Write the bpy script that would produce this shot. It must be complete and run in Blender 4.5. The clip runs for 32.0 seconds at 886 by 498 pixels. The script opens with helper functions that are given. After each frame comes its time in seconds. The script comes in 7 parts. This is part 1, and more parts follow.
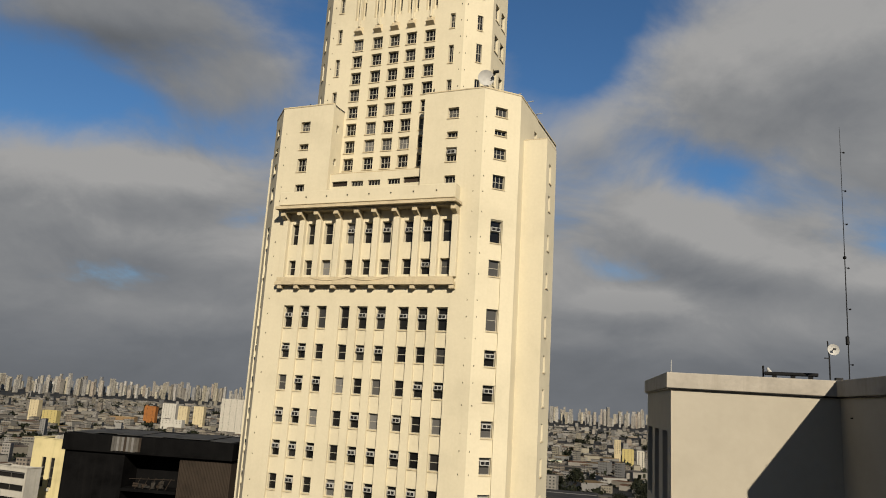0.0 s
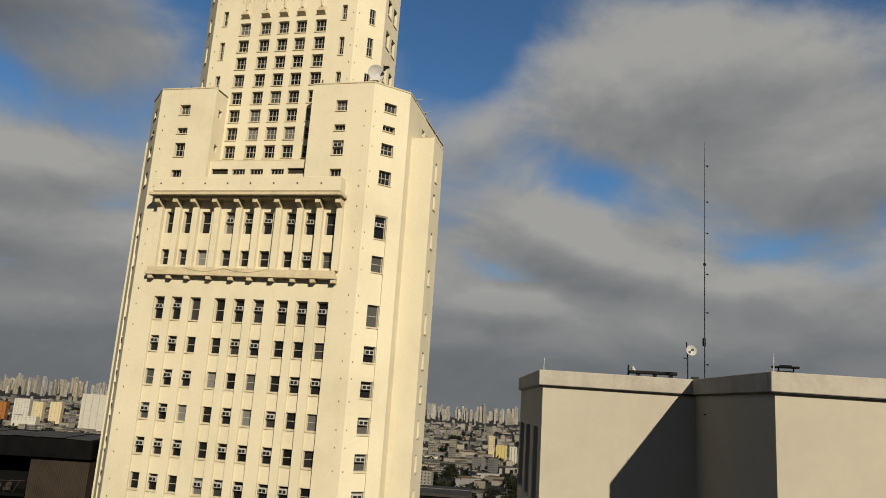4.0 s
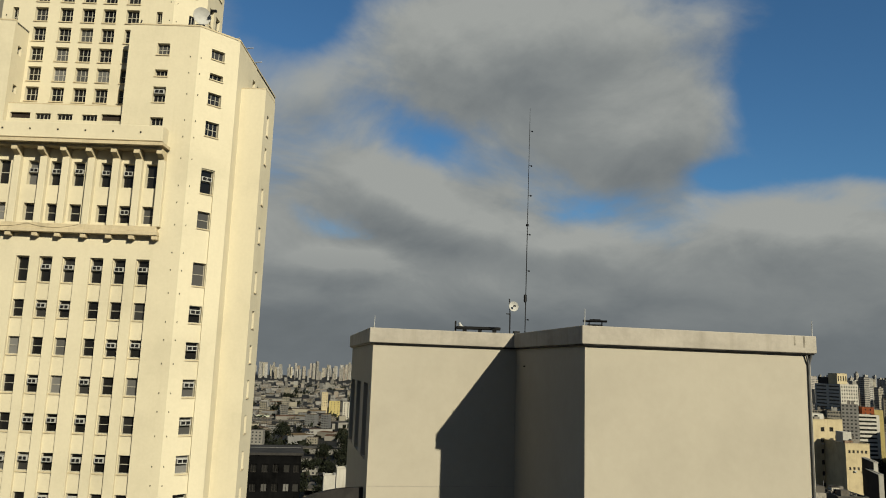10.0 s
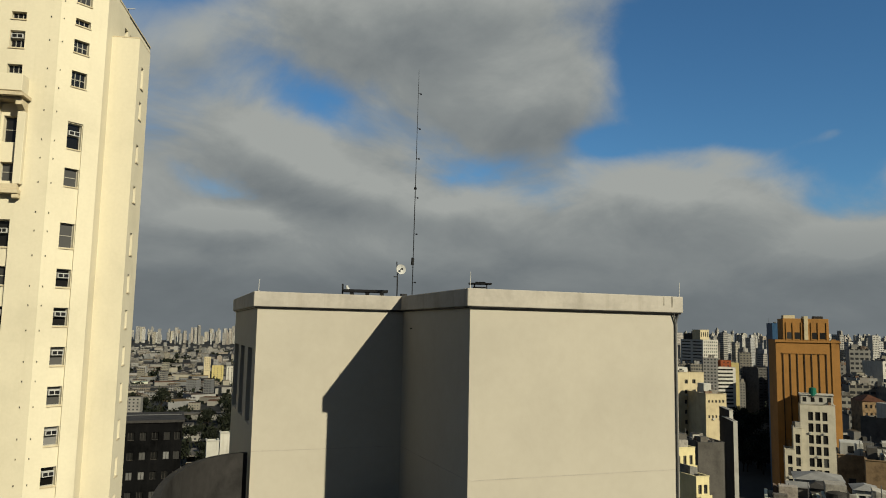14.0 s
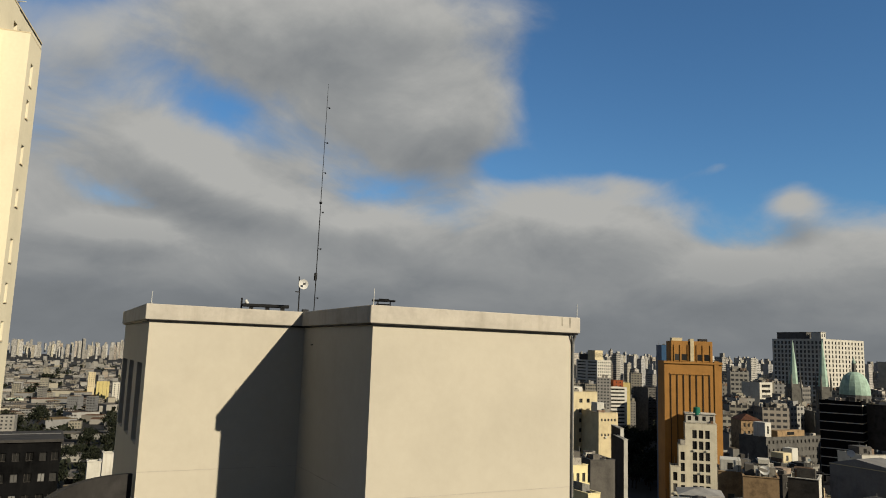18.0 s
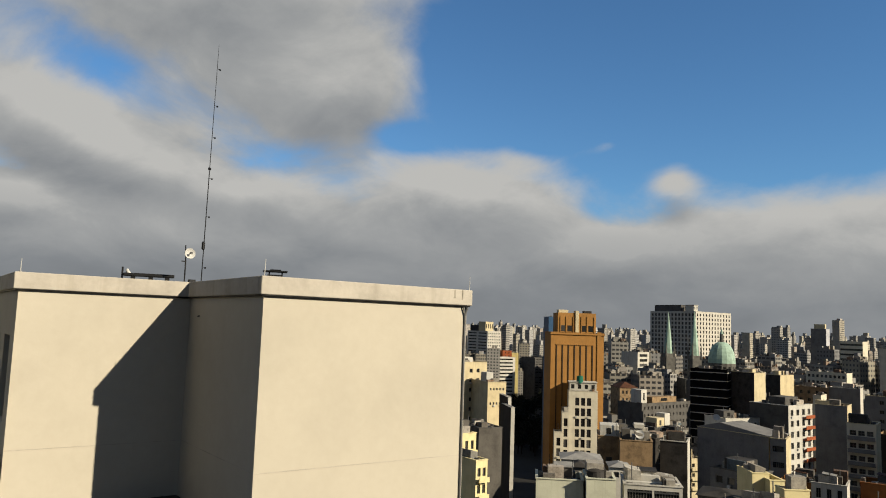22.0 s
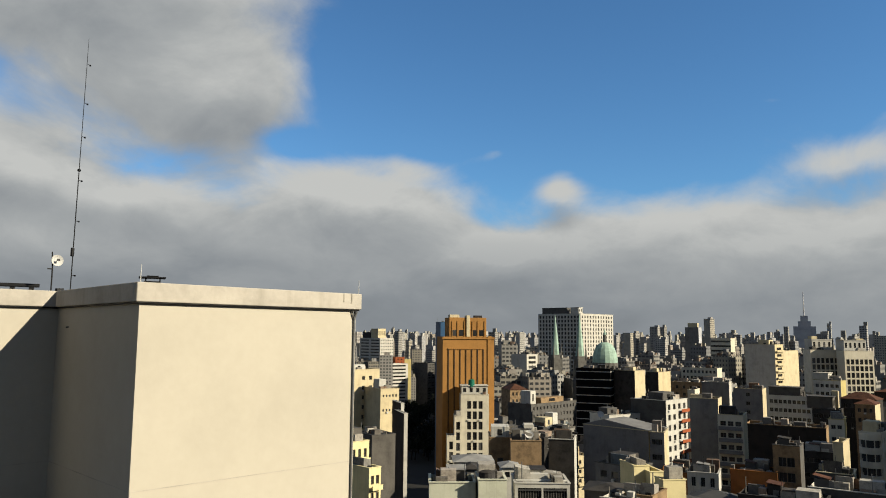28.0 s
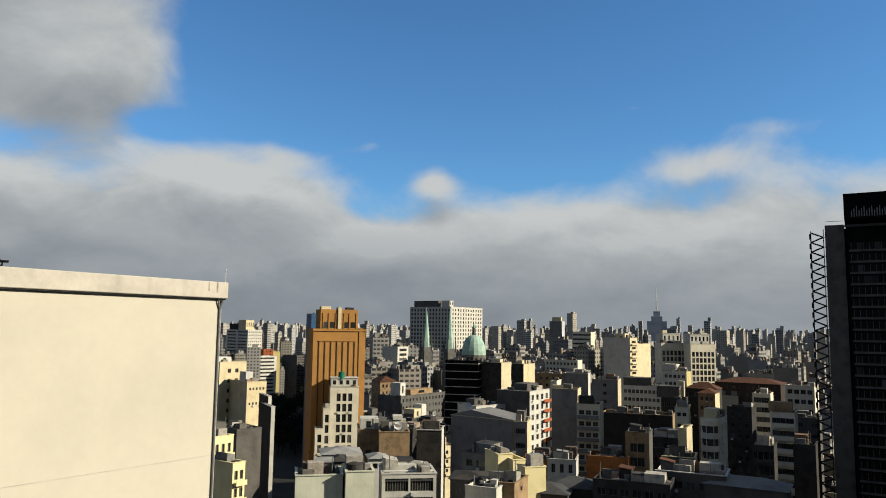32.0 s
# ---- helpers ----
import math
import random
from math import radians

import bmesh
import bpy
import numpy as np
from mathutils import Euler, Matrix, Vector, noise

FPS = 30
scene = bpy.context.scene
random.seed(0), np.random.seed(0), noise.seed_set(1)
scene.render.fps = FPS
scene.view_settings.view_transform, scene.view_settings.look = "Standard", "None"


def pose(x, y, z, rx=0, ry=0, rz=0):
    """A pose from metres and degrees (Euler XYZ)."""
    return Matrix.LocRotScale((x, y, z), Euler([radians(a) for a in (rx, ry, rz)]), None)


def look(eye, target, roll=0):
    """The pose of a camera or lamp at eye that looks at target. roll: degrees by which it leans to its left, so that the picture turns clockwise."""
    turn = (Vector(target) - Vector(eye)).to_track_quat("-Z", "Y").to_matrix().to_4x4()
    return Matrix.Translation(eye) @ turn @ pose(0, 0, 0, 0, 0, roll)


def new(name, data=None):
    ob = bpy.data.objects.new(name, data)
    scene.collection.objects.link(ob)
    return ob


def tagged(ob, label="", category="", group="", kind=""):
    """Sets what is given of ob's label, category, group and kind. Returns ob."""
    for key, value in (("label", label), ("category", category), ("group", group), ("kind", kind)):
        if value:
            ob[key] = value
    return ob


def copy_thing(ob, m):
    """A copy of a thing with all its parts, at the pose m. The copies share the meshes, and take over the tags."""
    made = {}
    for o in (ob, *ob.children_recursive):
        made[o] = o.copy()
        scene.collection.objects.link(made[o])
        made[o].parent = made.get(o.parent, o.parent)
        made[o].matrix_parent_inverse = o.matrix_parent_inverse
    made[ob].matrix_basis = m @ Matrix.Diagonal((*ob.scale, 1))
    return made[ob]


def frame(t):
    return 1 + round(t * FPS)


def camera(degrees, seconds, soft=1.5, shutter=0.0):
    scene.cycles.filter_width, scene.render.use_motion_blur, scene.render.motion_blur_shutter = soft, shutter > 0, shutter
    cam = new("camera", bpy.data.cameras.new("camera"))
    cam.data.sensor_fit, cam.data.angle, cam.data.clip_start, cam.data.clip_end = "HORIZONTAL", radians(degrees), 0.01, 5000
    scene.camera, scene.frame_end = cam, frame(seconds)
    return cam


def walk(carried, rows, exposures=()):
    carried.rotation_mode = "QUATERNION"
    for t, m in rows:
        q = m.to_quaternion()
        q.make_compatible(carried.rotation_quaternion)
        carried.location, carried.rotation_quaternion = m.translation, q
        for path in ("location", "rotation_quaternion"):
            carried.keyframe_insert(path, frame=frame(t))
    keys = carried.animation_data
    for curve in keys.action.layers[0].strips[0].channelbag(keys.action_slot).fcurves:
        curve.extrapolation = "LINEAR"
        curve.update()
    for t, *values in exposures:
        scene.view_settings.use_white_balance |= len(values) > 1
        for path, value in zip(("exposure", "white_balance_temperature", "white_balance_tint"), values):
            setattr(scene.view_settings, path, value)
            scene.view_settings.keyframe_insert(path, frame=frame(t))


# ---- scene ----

# ---- camera: held at arm's length on a roof, turned slowly to the right; seconds, place from the standpoint, turn ----
EYE = 92.0
cam = camera(62.36, 32.0, 1.0)
TURN = [
    (0.0, -0.34, -0.12, -0.06, 101.52, -3.45, -3.43),
    (0.5, -0.32, -0.12, -0.06, 101.90, -3.53, -4.70),
    (1.0, -0.28, -0.12, -0.08, 101.80, -3.68, -6.00),
    (1.5, -0.28, -0.08, -0.08, 101.83, -3.62, -7.66),
    (2.0, -0.27, -0.04, -0.07, 101.94, -3.63, -8.21),
    (2.5, -0.25, -0.01, -0.08, 101.61, -3.88, -8.90),
    (3.0, -0.23, 0.01, -0.09, 102.07, -3.81, -9.91),
    (3.5, -0.21, 0.04, -0.09, 101.61, -3.99, -11.86),
    (4.0, -0.21, 0.06, -0.10, 101.86, -3.73, -12.73),
    (4.5, -0.21, 0.08, -0.10, 100.99, -3.50, -13.92),
    (6.5, -0.16, 0.00, -0.08, 101.01, -3.22, -16.00),
    (7.0, -0.16, -0.01, -0.06, 100.69, -3.13, -17.64),
    (7.5, -0.15, -0.03, -0.05, 100.70, -3.21, -19.00),
    (8.0, -0.15, -0.05, -0.04, 100.46, -2.95, -20.37),
    (8.5, -0.13, -0.08, -0.04, 99.73, -2.52, -21.92),
    (9.0, -0.12, -0.04, -0.02, 99.74, -2.75, -23.76),
    (9.5, -0.10, -0.02, -0.02, 99.50, -2.55, -24.64),
    (10.0, -0.08, -0.03, -0.00, 99.13, -1.95, -25.50),
    (10.5, -0.06, -0.04, 0.01, 98.76, -1.64, -26.31),
    (11.0, -0.03, -0.06, 0.01, 98.43, -1.67, -26.23),
    (11.5, -0.01, -0.10, -0.00, 98.02, -1.76, -25.29),
    (12.0, -0.04, -0.08, 0.04, 97.66, -1.54, -28.46),
    (12.5, -0.07, -0.06, 0.07, 97.50, -1.23, -29.27),
    (13.0, -0.08, -0.02, 0.06, 96.94, -1.12, -31.01),
    (13.5, -0.07, -0.02, 0.06, 96.59, -1.17, -32.93),
    (14.0, -0.04, -0.01, 0.06, 96.39, -1.11, -34.20),
    (14.5, -0.04, -0.01, 0.05, 96.74, -1.49, -35.54),
    (16.5, -0.03, 0.04, 0.08, 96.79, -1.70, -39.48),
    (17.0, -0.03, 0.03, 0.07, 97.08, -1.76, -40.07),
    (17.5, -0.01, 0.03, 0.05, 97.38, -1.70, -41.46),
    (18.0, -0.03, 0.04, 0.04, 97.97, -1.87, -41.83),
    (18.5, -0.03, 0.04, 0.06, 98.39, -1.83, -41.61),
    (19.0, -0.02, 0.03, 0.04, 98.78, -1.76, -42.17),
    (19.5, 0.01, 0.04, 0.06, 97.77, -1.78, -43.80),
    (20.0, 0.03, 0.06, 0.07, 96.86, -1.47, -45.71),
    (20.5, 0.06, 0.07, 0.07, 96.53, -1.51, -47.18),
    (21.0, 0.04, 0.09, 0.06, 96.67, -1.82, -46.90),
    (21.5, 0.01, 0.11, 0.06, 96.60, -2.02, -48.26),
    (22.0, 0.02, 0.10, 0.07, 96.02, -1.92, -50.13),
    (22.5, 0.05, 0.08, 0.07, 95.66, -1.64, -50.95),
    (23.0, 0.11, 0.06, 0.09, 94.85, -1.47, -51.70),
    (23.5, 0.19, 0.01, 0.10, 95.41, -0.79, -52.05),
    (24.0, 0.27, -0.02, 0.09, 95.30, -1.83, -51.79),
    (24.5, 0.26, 0.01, 0.09, 94.90, -1.55, -53.71),
    (25.0, 0.25, 0.04, 0.09, 94.03, -1.38, -55.18),
    (25.5, 0.23, 0.07, 0.07, 94.92, -0.76, -56.95),
    (27.5, 0.24, 0.09, -0.09, 96.48, -0.64, -58.19),
    (28.0, 0.24, 0.09, -0.09, 96.72, -0.39, -58.47),
    (28.5, 0.25, 0.09, -0.09, 96.86, -0.12, -60.46),
    (29.0, 0.29, 0.07, -0.13, 96.56, -0.03, -62.32),
    (29.5, 0.30, 0.06, -0.15, 95.88, -0.10, -63.75),
    (30.0, 0.30, 0.05, -0.16, 95.84, -0.18, -64.69),
    (30.5, 0.27, 0.04, -0.17, 96.16, -0.80, -65.25),
    (31.0, 0.24, 0.04, -0.17, 96.22, -0.82, -66.29),
    (31.5, 0.23, 0.03, -0.17, 96.49, -0.85, -67.21),
    (32.0, 0.23, 0.02, -0.17, 96.24, -0.75, -68.42),
]
EXPOSURES = [(0.0, 0.36, 6550, 10), (4.0, 0.34, 6650, 8), (9.0, 0.36, 6550, 3), (13.0, 0.42, 6450, 1), (17.0, 0.56, 6600, 6), (20.0, 0.84, 6650, 8), (22.0, 0.87, 6650, 8), (25.0, 0.93, 6600, 8), (29.0, 1.03, 6450, 6), (32.0, 1.06, 6300, 6)]
walk(cam, [(t, pose(x, y, EYE + z, a, b, c)) for t, x, y, z, a, b, c in TURN], EXPOSURES)

# ---- daylight ----
SUN_HEADING = 171.0      # degrees clockwise from +y
SUN_HEIGHT = 27.0
SKY_STRENGTH = 0.0465
sun = new("sun", bpy.data.lights.new("sun", "SUN"))
sun.data.energy, sun.data.angle, sun.data.color = 5.0, radians(0.5), (1.0, 0.89, 0.71)
sh, se = radians(SUN_HEADING), radians(SUN_HEIGHT)
SUN = Vector((math.sin(sh) * math.cos(se), math.cos(sh) * math.cos(se), math.sin(se)))
sun.matrix_world = look(SUN * 300 + Vector((0, 0, EYE)), (0, 0, EYE))


class Nodes:
    """Short hand for node trees."""

    def __init__(self, tree):
        self.tree = tree
        tree.nodes.clear()

    def add(self, kind, inputs=None, **props):
        n = self.tree.nodes.new(kind)
        for k, v in props.items():
            setattr(n, k, v)
        for k, v in (inputs or {}).items():
            if isinstance(v, bpy.types.NodeSocket):
                self.tree.links.new(v, n.inputs[k])
            else:
                n.inputs[k].default_value = v
        return n

    def math(self, op, a, b=0.0, c=0.0, clamp=False):
        return self.add("ShaderNodeMath", {0: a, 1: b, 2: c}, operation=op, use_clamp=clamp).outputs[0]

    def mix(self, fac, a, b):
        n = self.add("ShaderNodeMix", {0: fac, 6: a, 7: b}, data_type="RGBA")
        return n.outputs[2]

    def ramp(self, fac, stops):
        n = self.add("ShaderNodeValToRGB", {0: fac})
        e = n.color_ramp.elements
        while len(e) < len(stops):
            e.new(0.5)
        for el, (p, c) in zip(e, stops):
            el.position, el.color = p, c if len(c) == 4 else (*c, 1)
        return n.outputs[0]

    def noise(self, vec, scale, detail=4.0, rough=0.5, dist=0.0):
        return self.add("ShaderNodeTexNoise", {"Vector": vec, "Scale": scale, "Detail": detail, "Roughness": rough, "Distortion": dist}).outputs[0]


def grey(v):
    return (v, v, v, 1)


world = bpy.data.worlds.new("sky")
scene.world = world
world.use_nodes = True
N = Nodes(world.node_tree)
sky = N.add("ShaderNodeTexSky", sky_type="NISHITA", sun_disc=False, sun_elevation=se, sun_rotation=sh, air_density=1.0, dust_density=0.05, ozone_density=3.0)
clear = N.add("ShaderNodeVectorMath", {0: sky.outputs[0], 3: SKY_STRENGTH}, operation="SCALE").outputs[0]
clear = N.add("ShaderNodeMix", {0: 1.0, 6: clear, 7: (0.76, 1.14, 1.41, 1)}, data_type="RGBA", blend_type="MULTIPLY").outputs[2]
way = N.add("ShaderNodeTexCoord").outputs["Generated"]
xyz = N.add("ShaderNodeSeparateXYZ", {0: way})
bearing = N.math("MULTIPLY", N.math("ARCTAN2", xyz.outputs[0], xyz.outputs[1]), 180 / math.pi)
rise = N.math("MULTIPLY", N.math("ARCSINE", xyz.outputs[2]), 180 / math.pi)

# cloud banks: bearing, height, half width, half height, tilt (degrees), weight; gaps of blue have negative weight
# clouds left of the office tower
LEFT_BANKS = [
    (-26.2, 25, 11.2, 2, 11, 0.9), (-13.9, 22.8, 6.5, 3.5, 14, 0.6), (-19.9, 14.5, 7, 2.1, 4, 1.1), (-27.4, 12.5, 4.5, 3.8, 5, 0.75),
    (-22, 10.3, 7.5, 2, 0, 0.6), (-26.4, 19.4, 6.1, 1.7, 5, -0.55), (-20.8, 7, 9, 1.5, 3, -0.35), (-16.3, 5.1, 3.9, 0.7, 5, 0.4),
    (-22.7, 2.6, 9.2, 1.6, 5, 0.35),
]
# clouds right of the office tower
RIGHT_BANKS = [
    (12.8, 27.7, 2.6, 5.3, -55, -0.9), (28.4, 25.3, 8.5, 4.6, 3, 1), (13.9, 20.8, 3.8, 2.2, 49, 0.4), (20.9, 17.5, 3.2, 0.9, -17, -0.1),
    (21.3, 13.3, 8.2, 2.1, -19, 0.6), (32.5, 15.6, 2.6, 1.8, -46, -0.12), (20.1, 9.9, 8.2, 1.1, -4, -0.2), (16.8, 8, 4.6, 1.1, -1, 0.45),
    (25.9, 5.5, 11.2, 2, 2, 0.5),
]
# clouds over the plant room
MIDDLE_BANKS = [
    (13.3, 25, 2.7, 2.4, 6, -0.45), (35.6, 25, 14.2, 3.9, 5, 0.9), (21.9, 18.4, 5.3, 1.8, -33, -0.3), (40.8, 17.4, 7.2, 3.4, 5, 0.8),
    (21.7, 12.6, 5.8, 2.4, -19, 0.6), (33.9, 9.8, 8.3, 1.6, -14, 0.5), (34.7, 11.7, 1.8, 0.6, 0, -0.3), (54.1, 20.5, 4.5, 5.4, -28, -0.8),
    (46.8, 14.5, 2.8, 1.2, -14, -0.7), (14.4, 8, 5.1, 0.9, 3, 0.3),
]
# clouds over the ochre tower
CITY_BANKS = [
    (61.5, 20.4, 11.8, 5.2, -4, -0.9), (52, 10.3, 7.5, 2.9, -10, 1), (55.5, 13.1, 3.1, 0.9, -11, 0.5), (24.2, 17, 4.3, 1.6, -18, -0.25),
    (38, 12.3, 4, 1, -2, -0.3), (46.5, 14.5, 2, 1.1, 1, -0.5), (61.7, 13.8, 1.6, 0.6, 8, 0.45), (67.4, 11.3, 1.7, 1.1, -3, 0.85),
    (62.7, 9.1, 3.7, 1.3, -1, -0.4),
]
# clouds over the old town
FAR_BANKS = [
    (67.6, 19.3, 16.8, 5, -1, -0.9), (62.7, 14.2, 1.1, 0.5, 1, 0.4), (68.1, 11.7, 1.7, 1.2, 0, 0.3), (74.3, 11.9, 5.2, 1.3, 10, -0.4),
    (87.9, 12.4, 4.9, 1.5, 8, 0.9), (93.5, 14.7, 4.2, 0.9, -3, 0.5), (94.7, 11.7, 4.1, 2.3, -1, 0.5), (82.9, 16.8, 1.2, 0.3, -5, 0.35),
    (65.4, 6.8, 9.7, 1.5, 6, 0.4), (83.8, 6.5, 6.3, 2.1, 3, 0.45), (93.7, 18.6, 5, 2.2, -9, -0.5), (39.6, 19.1, 7.2, 3.4, 8, 0.5),
]
# wide veils of thin cloud
VEILS = [(6, 12, 36, 12, 0, 0.85), (85, 4, 34, 6, 0, 0.7), (34, 22, 17, 8, 0, 0.4), (-22, 24, 14, 6, 0, 0.4)]
BANKS = LEFT_BANKS + RIGHT_BANKS + MIDDLE_BANKS + CITY_BANKS + FAR_BANKS + VEILS


def unseen(e):
    """How far a direction lies overhead or behind the viewpoint, where an added closed grey deck mutes the skylight."""
    behind = N.add("ShaderNodeMapRange", {"Value": N.math("ABSOLUTE", N.math("SUBTRACT", bearing, 35.0)), "From Min": 80.0, "From Max": 120.0}).outputs[0]
    over = N.add("ShaderNodeMapRange", {"Value": e, "From Min": 33.0, "From Max": 50.0}).outputs[0]
    return N.math("MAXIMUM", behind, over)


def density(up):
    """Cloud thickness, seen up degrees higher."""
    e = N.math("ADD", rise, up)
    flat = N.add("ShaderNodeVectorMath", {0: way, 3: N.math("DIVIDE", 1.0, N.math("ADD", N.math("MAXIMUM", N.math("SINE", N.math("MULTIPLY", e, math.pi / 180)), 0.0), 0.5))}, operation="SCALE").outputs[0]
    big = N.noise(flat, 4.2, 9, 0.58, 0.3)
    d = N.math("MULTIPLY_ADD", big, 2.0, -1.42)
    low = N.math("MULTIPLY", N.math("MAXIMUM", N.math("SUBTRACT", e, 4.0), 0.0), 1 / 5.5)
    d = N.math("MULTIPLY_ADD", N.math("EXPONENT", N.math("MULTIPLY", N.math("MULTIPLY", low, low), -1.0)), 1.25, d)
    d = N.math("MULTIPLY_ADD", unseen(e), 0.75, d)
    for b, h_, wb, wh, tilt, k in BANKS:
        place = N.add("ShaderNodeCombineXYZ", {0: bearing, 1: e, 2: d}).outputs[0]
        v = N.add("ShaderNodeMapping", {"Vector": place, "Location": (b, h_, 0), "Rotation": (0, 0, radians(tilt)), "Scale": (wb, wh, 1e6)}, vector_type="TEXTURE").outputs[0]
        r2 = N.add("ShaderNodeVectorMath", {0: v, 1: v}, operation="DOT_PRODUCT").outputs["Value"]
        d = N.math("MULTIPLY_ADD", N.math("POWER", math.exp(-1), r2), k, d)
    return d


here, above = density(0.0), density(2.0)
cover = N.add("ShaderNodeMapRange", {"Value": here, "From Min": -0.30, "From Max": 0.70}, interpolation_type="SMOOTHSTEP").outputs[0]
lit = N.add("ShaderNodeMapRange", {"Value": N.math("SUBTRACT", here, above), "From Min": -1.25, "From Max": 0.85}).outputs[0]
thick = N.add("ShaderNodeMapRange", {"Value": here, "From Min": 0.1, "From Max": 1.3, "To Min": 0.22, "To Max": 0.12}).outputs[0]
lit = N.math("ADD", lit, thick)
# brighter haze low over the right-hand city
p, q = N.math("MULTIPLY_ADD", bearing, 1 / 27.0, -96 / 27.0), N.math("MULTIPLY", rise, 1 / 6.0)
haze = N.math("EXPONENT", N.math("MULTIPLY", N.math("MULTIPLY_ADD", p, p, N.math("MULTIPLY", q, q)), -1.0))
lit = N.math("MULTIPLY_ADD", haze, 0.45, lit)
# deeper cloud high over the left-hand plain
p, q = N.math("MULTIPLY_ADD", bearing, 1 / 15.0, 28 / 15.0), N.math("MULTIPLY_ADD", rise, 1 / 7.0, -26 / 7.0)
deep = N.math("EXPONENT", N.math("MULTIPLY", N.math("MULTIPLY_ADD", p, p, N.math("MULTIPLY", q, q)), -1.0))
lit = N.math("MULTIPLY_ADD", deep, -0.6, lit)
# the added deck out of view is darkened to hold ambient light down
lit = N.math("MULTIPLY_ADD", unseen(rise), -0.55, lit)
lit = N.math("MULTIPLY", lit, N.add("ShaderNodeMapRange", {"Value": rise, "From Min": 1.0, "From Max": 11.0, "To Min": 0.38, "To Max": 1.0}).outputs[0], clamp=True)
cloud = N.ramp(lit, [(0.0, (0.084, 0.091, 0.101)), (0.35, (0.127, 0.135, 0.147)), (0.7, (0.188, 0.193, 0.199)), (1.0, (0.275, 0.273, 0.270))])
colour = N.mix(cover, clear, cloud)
bg = N.add("ShaderNodeBackground", {"Color": colour, "Strength": 1.0})
N.add("ShaderNodeOutputWorld", {0: bg.outputs[0]})

# ---- materials ----
AGED = 0.56     # old, sooty city paint


def surface(name, color, rough=0.85, var=0.18, scale=0.35, fine=6.0, bump=0.15, streak=0.0, tint=0.0, metal=0.0, island=False, hues=None, stain=(0.16, 0.14, 0.11), gloss=0.15):
    """A painted, rendered or bare surface: blotches, grain, rain streaks, and a shade of its own for each object."""
    m = bpy.data.materials.new(name)
    m.use_nodes = True
    n = Nodes(m.node_tree)
    color, stain = [tuple(v * AGED for v in q) for q in (color, stain)]
    at = n.add("ShaderNodeNewGeometry")
    pos = at.outputs["Position"]
    big = n.noise(pos, scale, 5, 0.6)
    small = n.noise(pos, fine, 4, 0.6)
    dark = tuple(c * (1 - var * 1.6) for c in color) + (1,)
    light = tuple(min(1, c * (1 + var * 0.8)) for c in color) + (1,)
    c = n.ramp(big, [(0.3, dark), (0.5, (*color, 1)), (0.72, light)])
    g = n.ramp(small, [(0.3, grey(1 - var)), (0.7, grey(1))])
    c = n.add("ShaderNodeMix", {0: 0.7, 6: c, 7: g}, data_type="RGBA", blend_type="MULTIPLY").outputs[2]
    if streak:
        tall = n.add("ShaderNodeVectorMath", {0: pos, 1: (1.6, 1.6, 0.09)}, operation="MULTIPLY").outputs[0]
        s = n.noise(tall, 1.0, 5, 0.65)
        f = n.math("MULTIPLY", n.ramp(s, [(0.52, grey(0)), (0.75, grey(1))]), streak)
        c = n.mix(f, c, (*stain, 1))
    if tint:
        r = at.outputs["Random Per Island"] if island else n.add("ShaderNodeObjectInfo").outputs["Random"]
        t = n.ramp(r, hues or [(0.0, (1 - tint, 1 - tint, 1 - tint * 0.9)), (0.4, (1, 1 - tint * 0.2, 1 - tint * 0.5)), (0.7, (1 - tint * 0.3, 1 - tint * 0.3, 1 - tint * 0.2)), (1.0, (1, 1, 1))])
        c = n.add("ShaderNodeMix", {0: 1.0, 6: c, 7: t}, data_type="RGBA", blend_type="MULTIPLY").outputs[2]
    b = n.add("ShaderNodeBump", {"Strength": bump, "Distance": 0.03, "Height": small})
    p = n.add("ShaderNodeBsdfPrincipled", {"Base Color": c, "Roughness": rough, "Metallic": metal, "Specular IOR Level": gloss, "Normal": b.outputs[0]})
    n.add("ShaderNodeOutputMaterial", {0: p.outputs[0]})
    return m


def glazing(name, stops, rough=0.12, gloss=0.3):
    """Window glass before unlit rooms, some with a blind or curtain drawn."""
    m = bpy.data.materials.new(name)
    m.use_nodes = True
    n = Nodes(m.node_tree)
    r = n.add("ShaderNodeObjectInfo").outputs["Random"]
    c = n.ramp(r, [(p, (v * 1.0, v * 0.98, v * 0.94)) for p, v in stops])
    p = n.add("ShaderNodeBsdfPrincipled", {"Base Color": c, "Roughness": rough, "Specular IOR Level": gloss})
    n.add("ShaderNodeOutputMaterial", {0: p.outputs[0]})
    return m


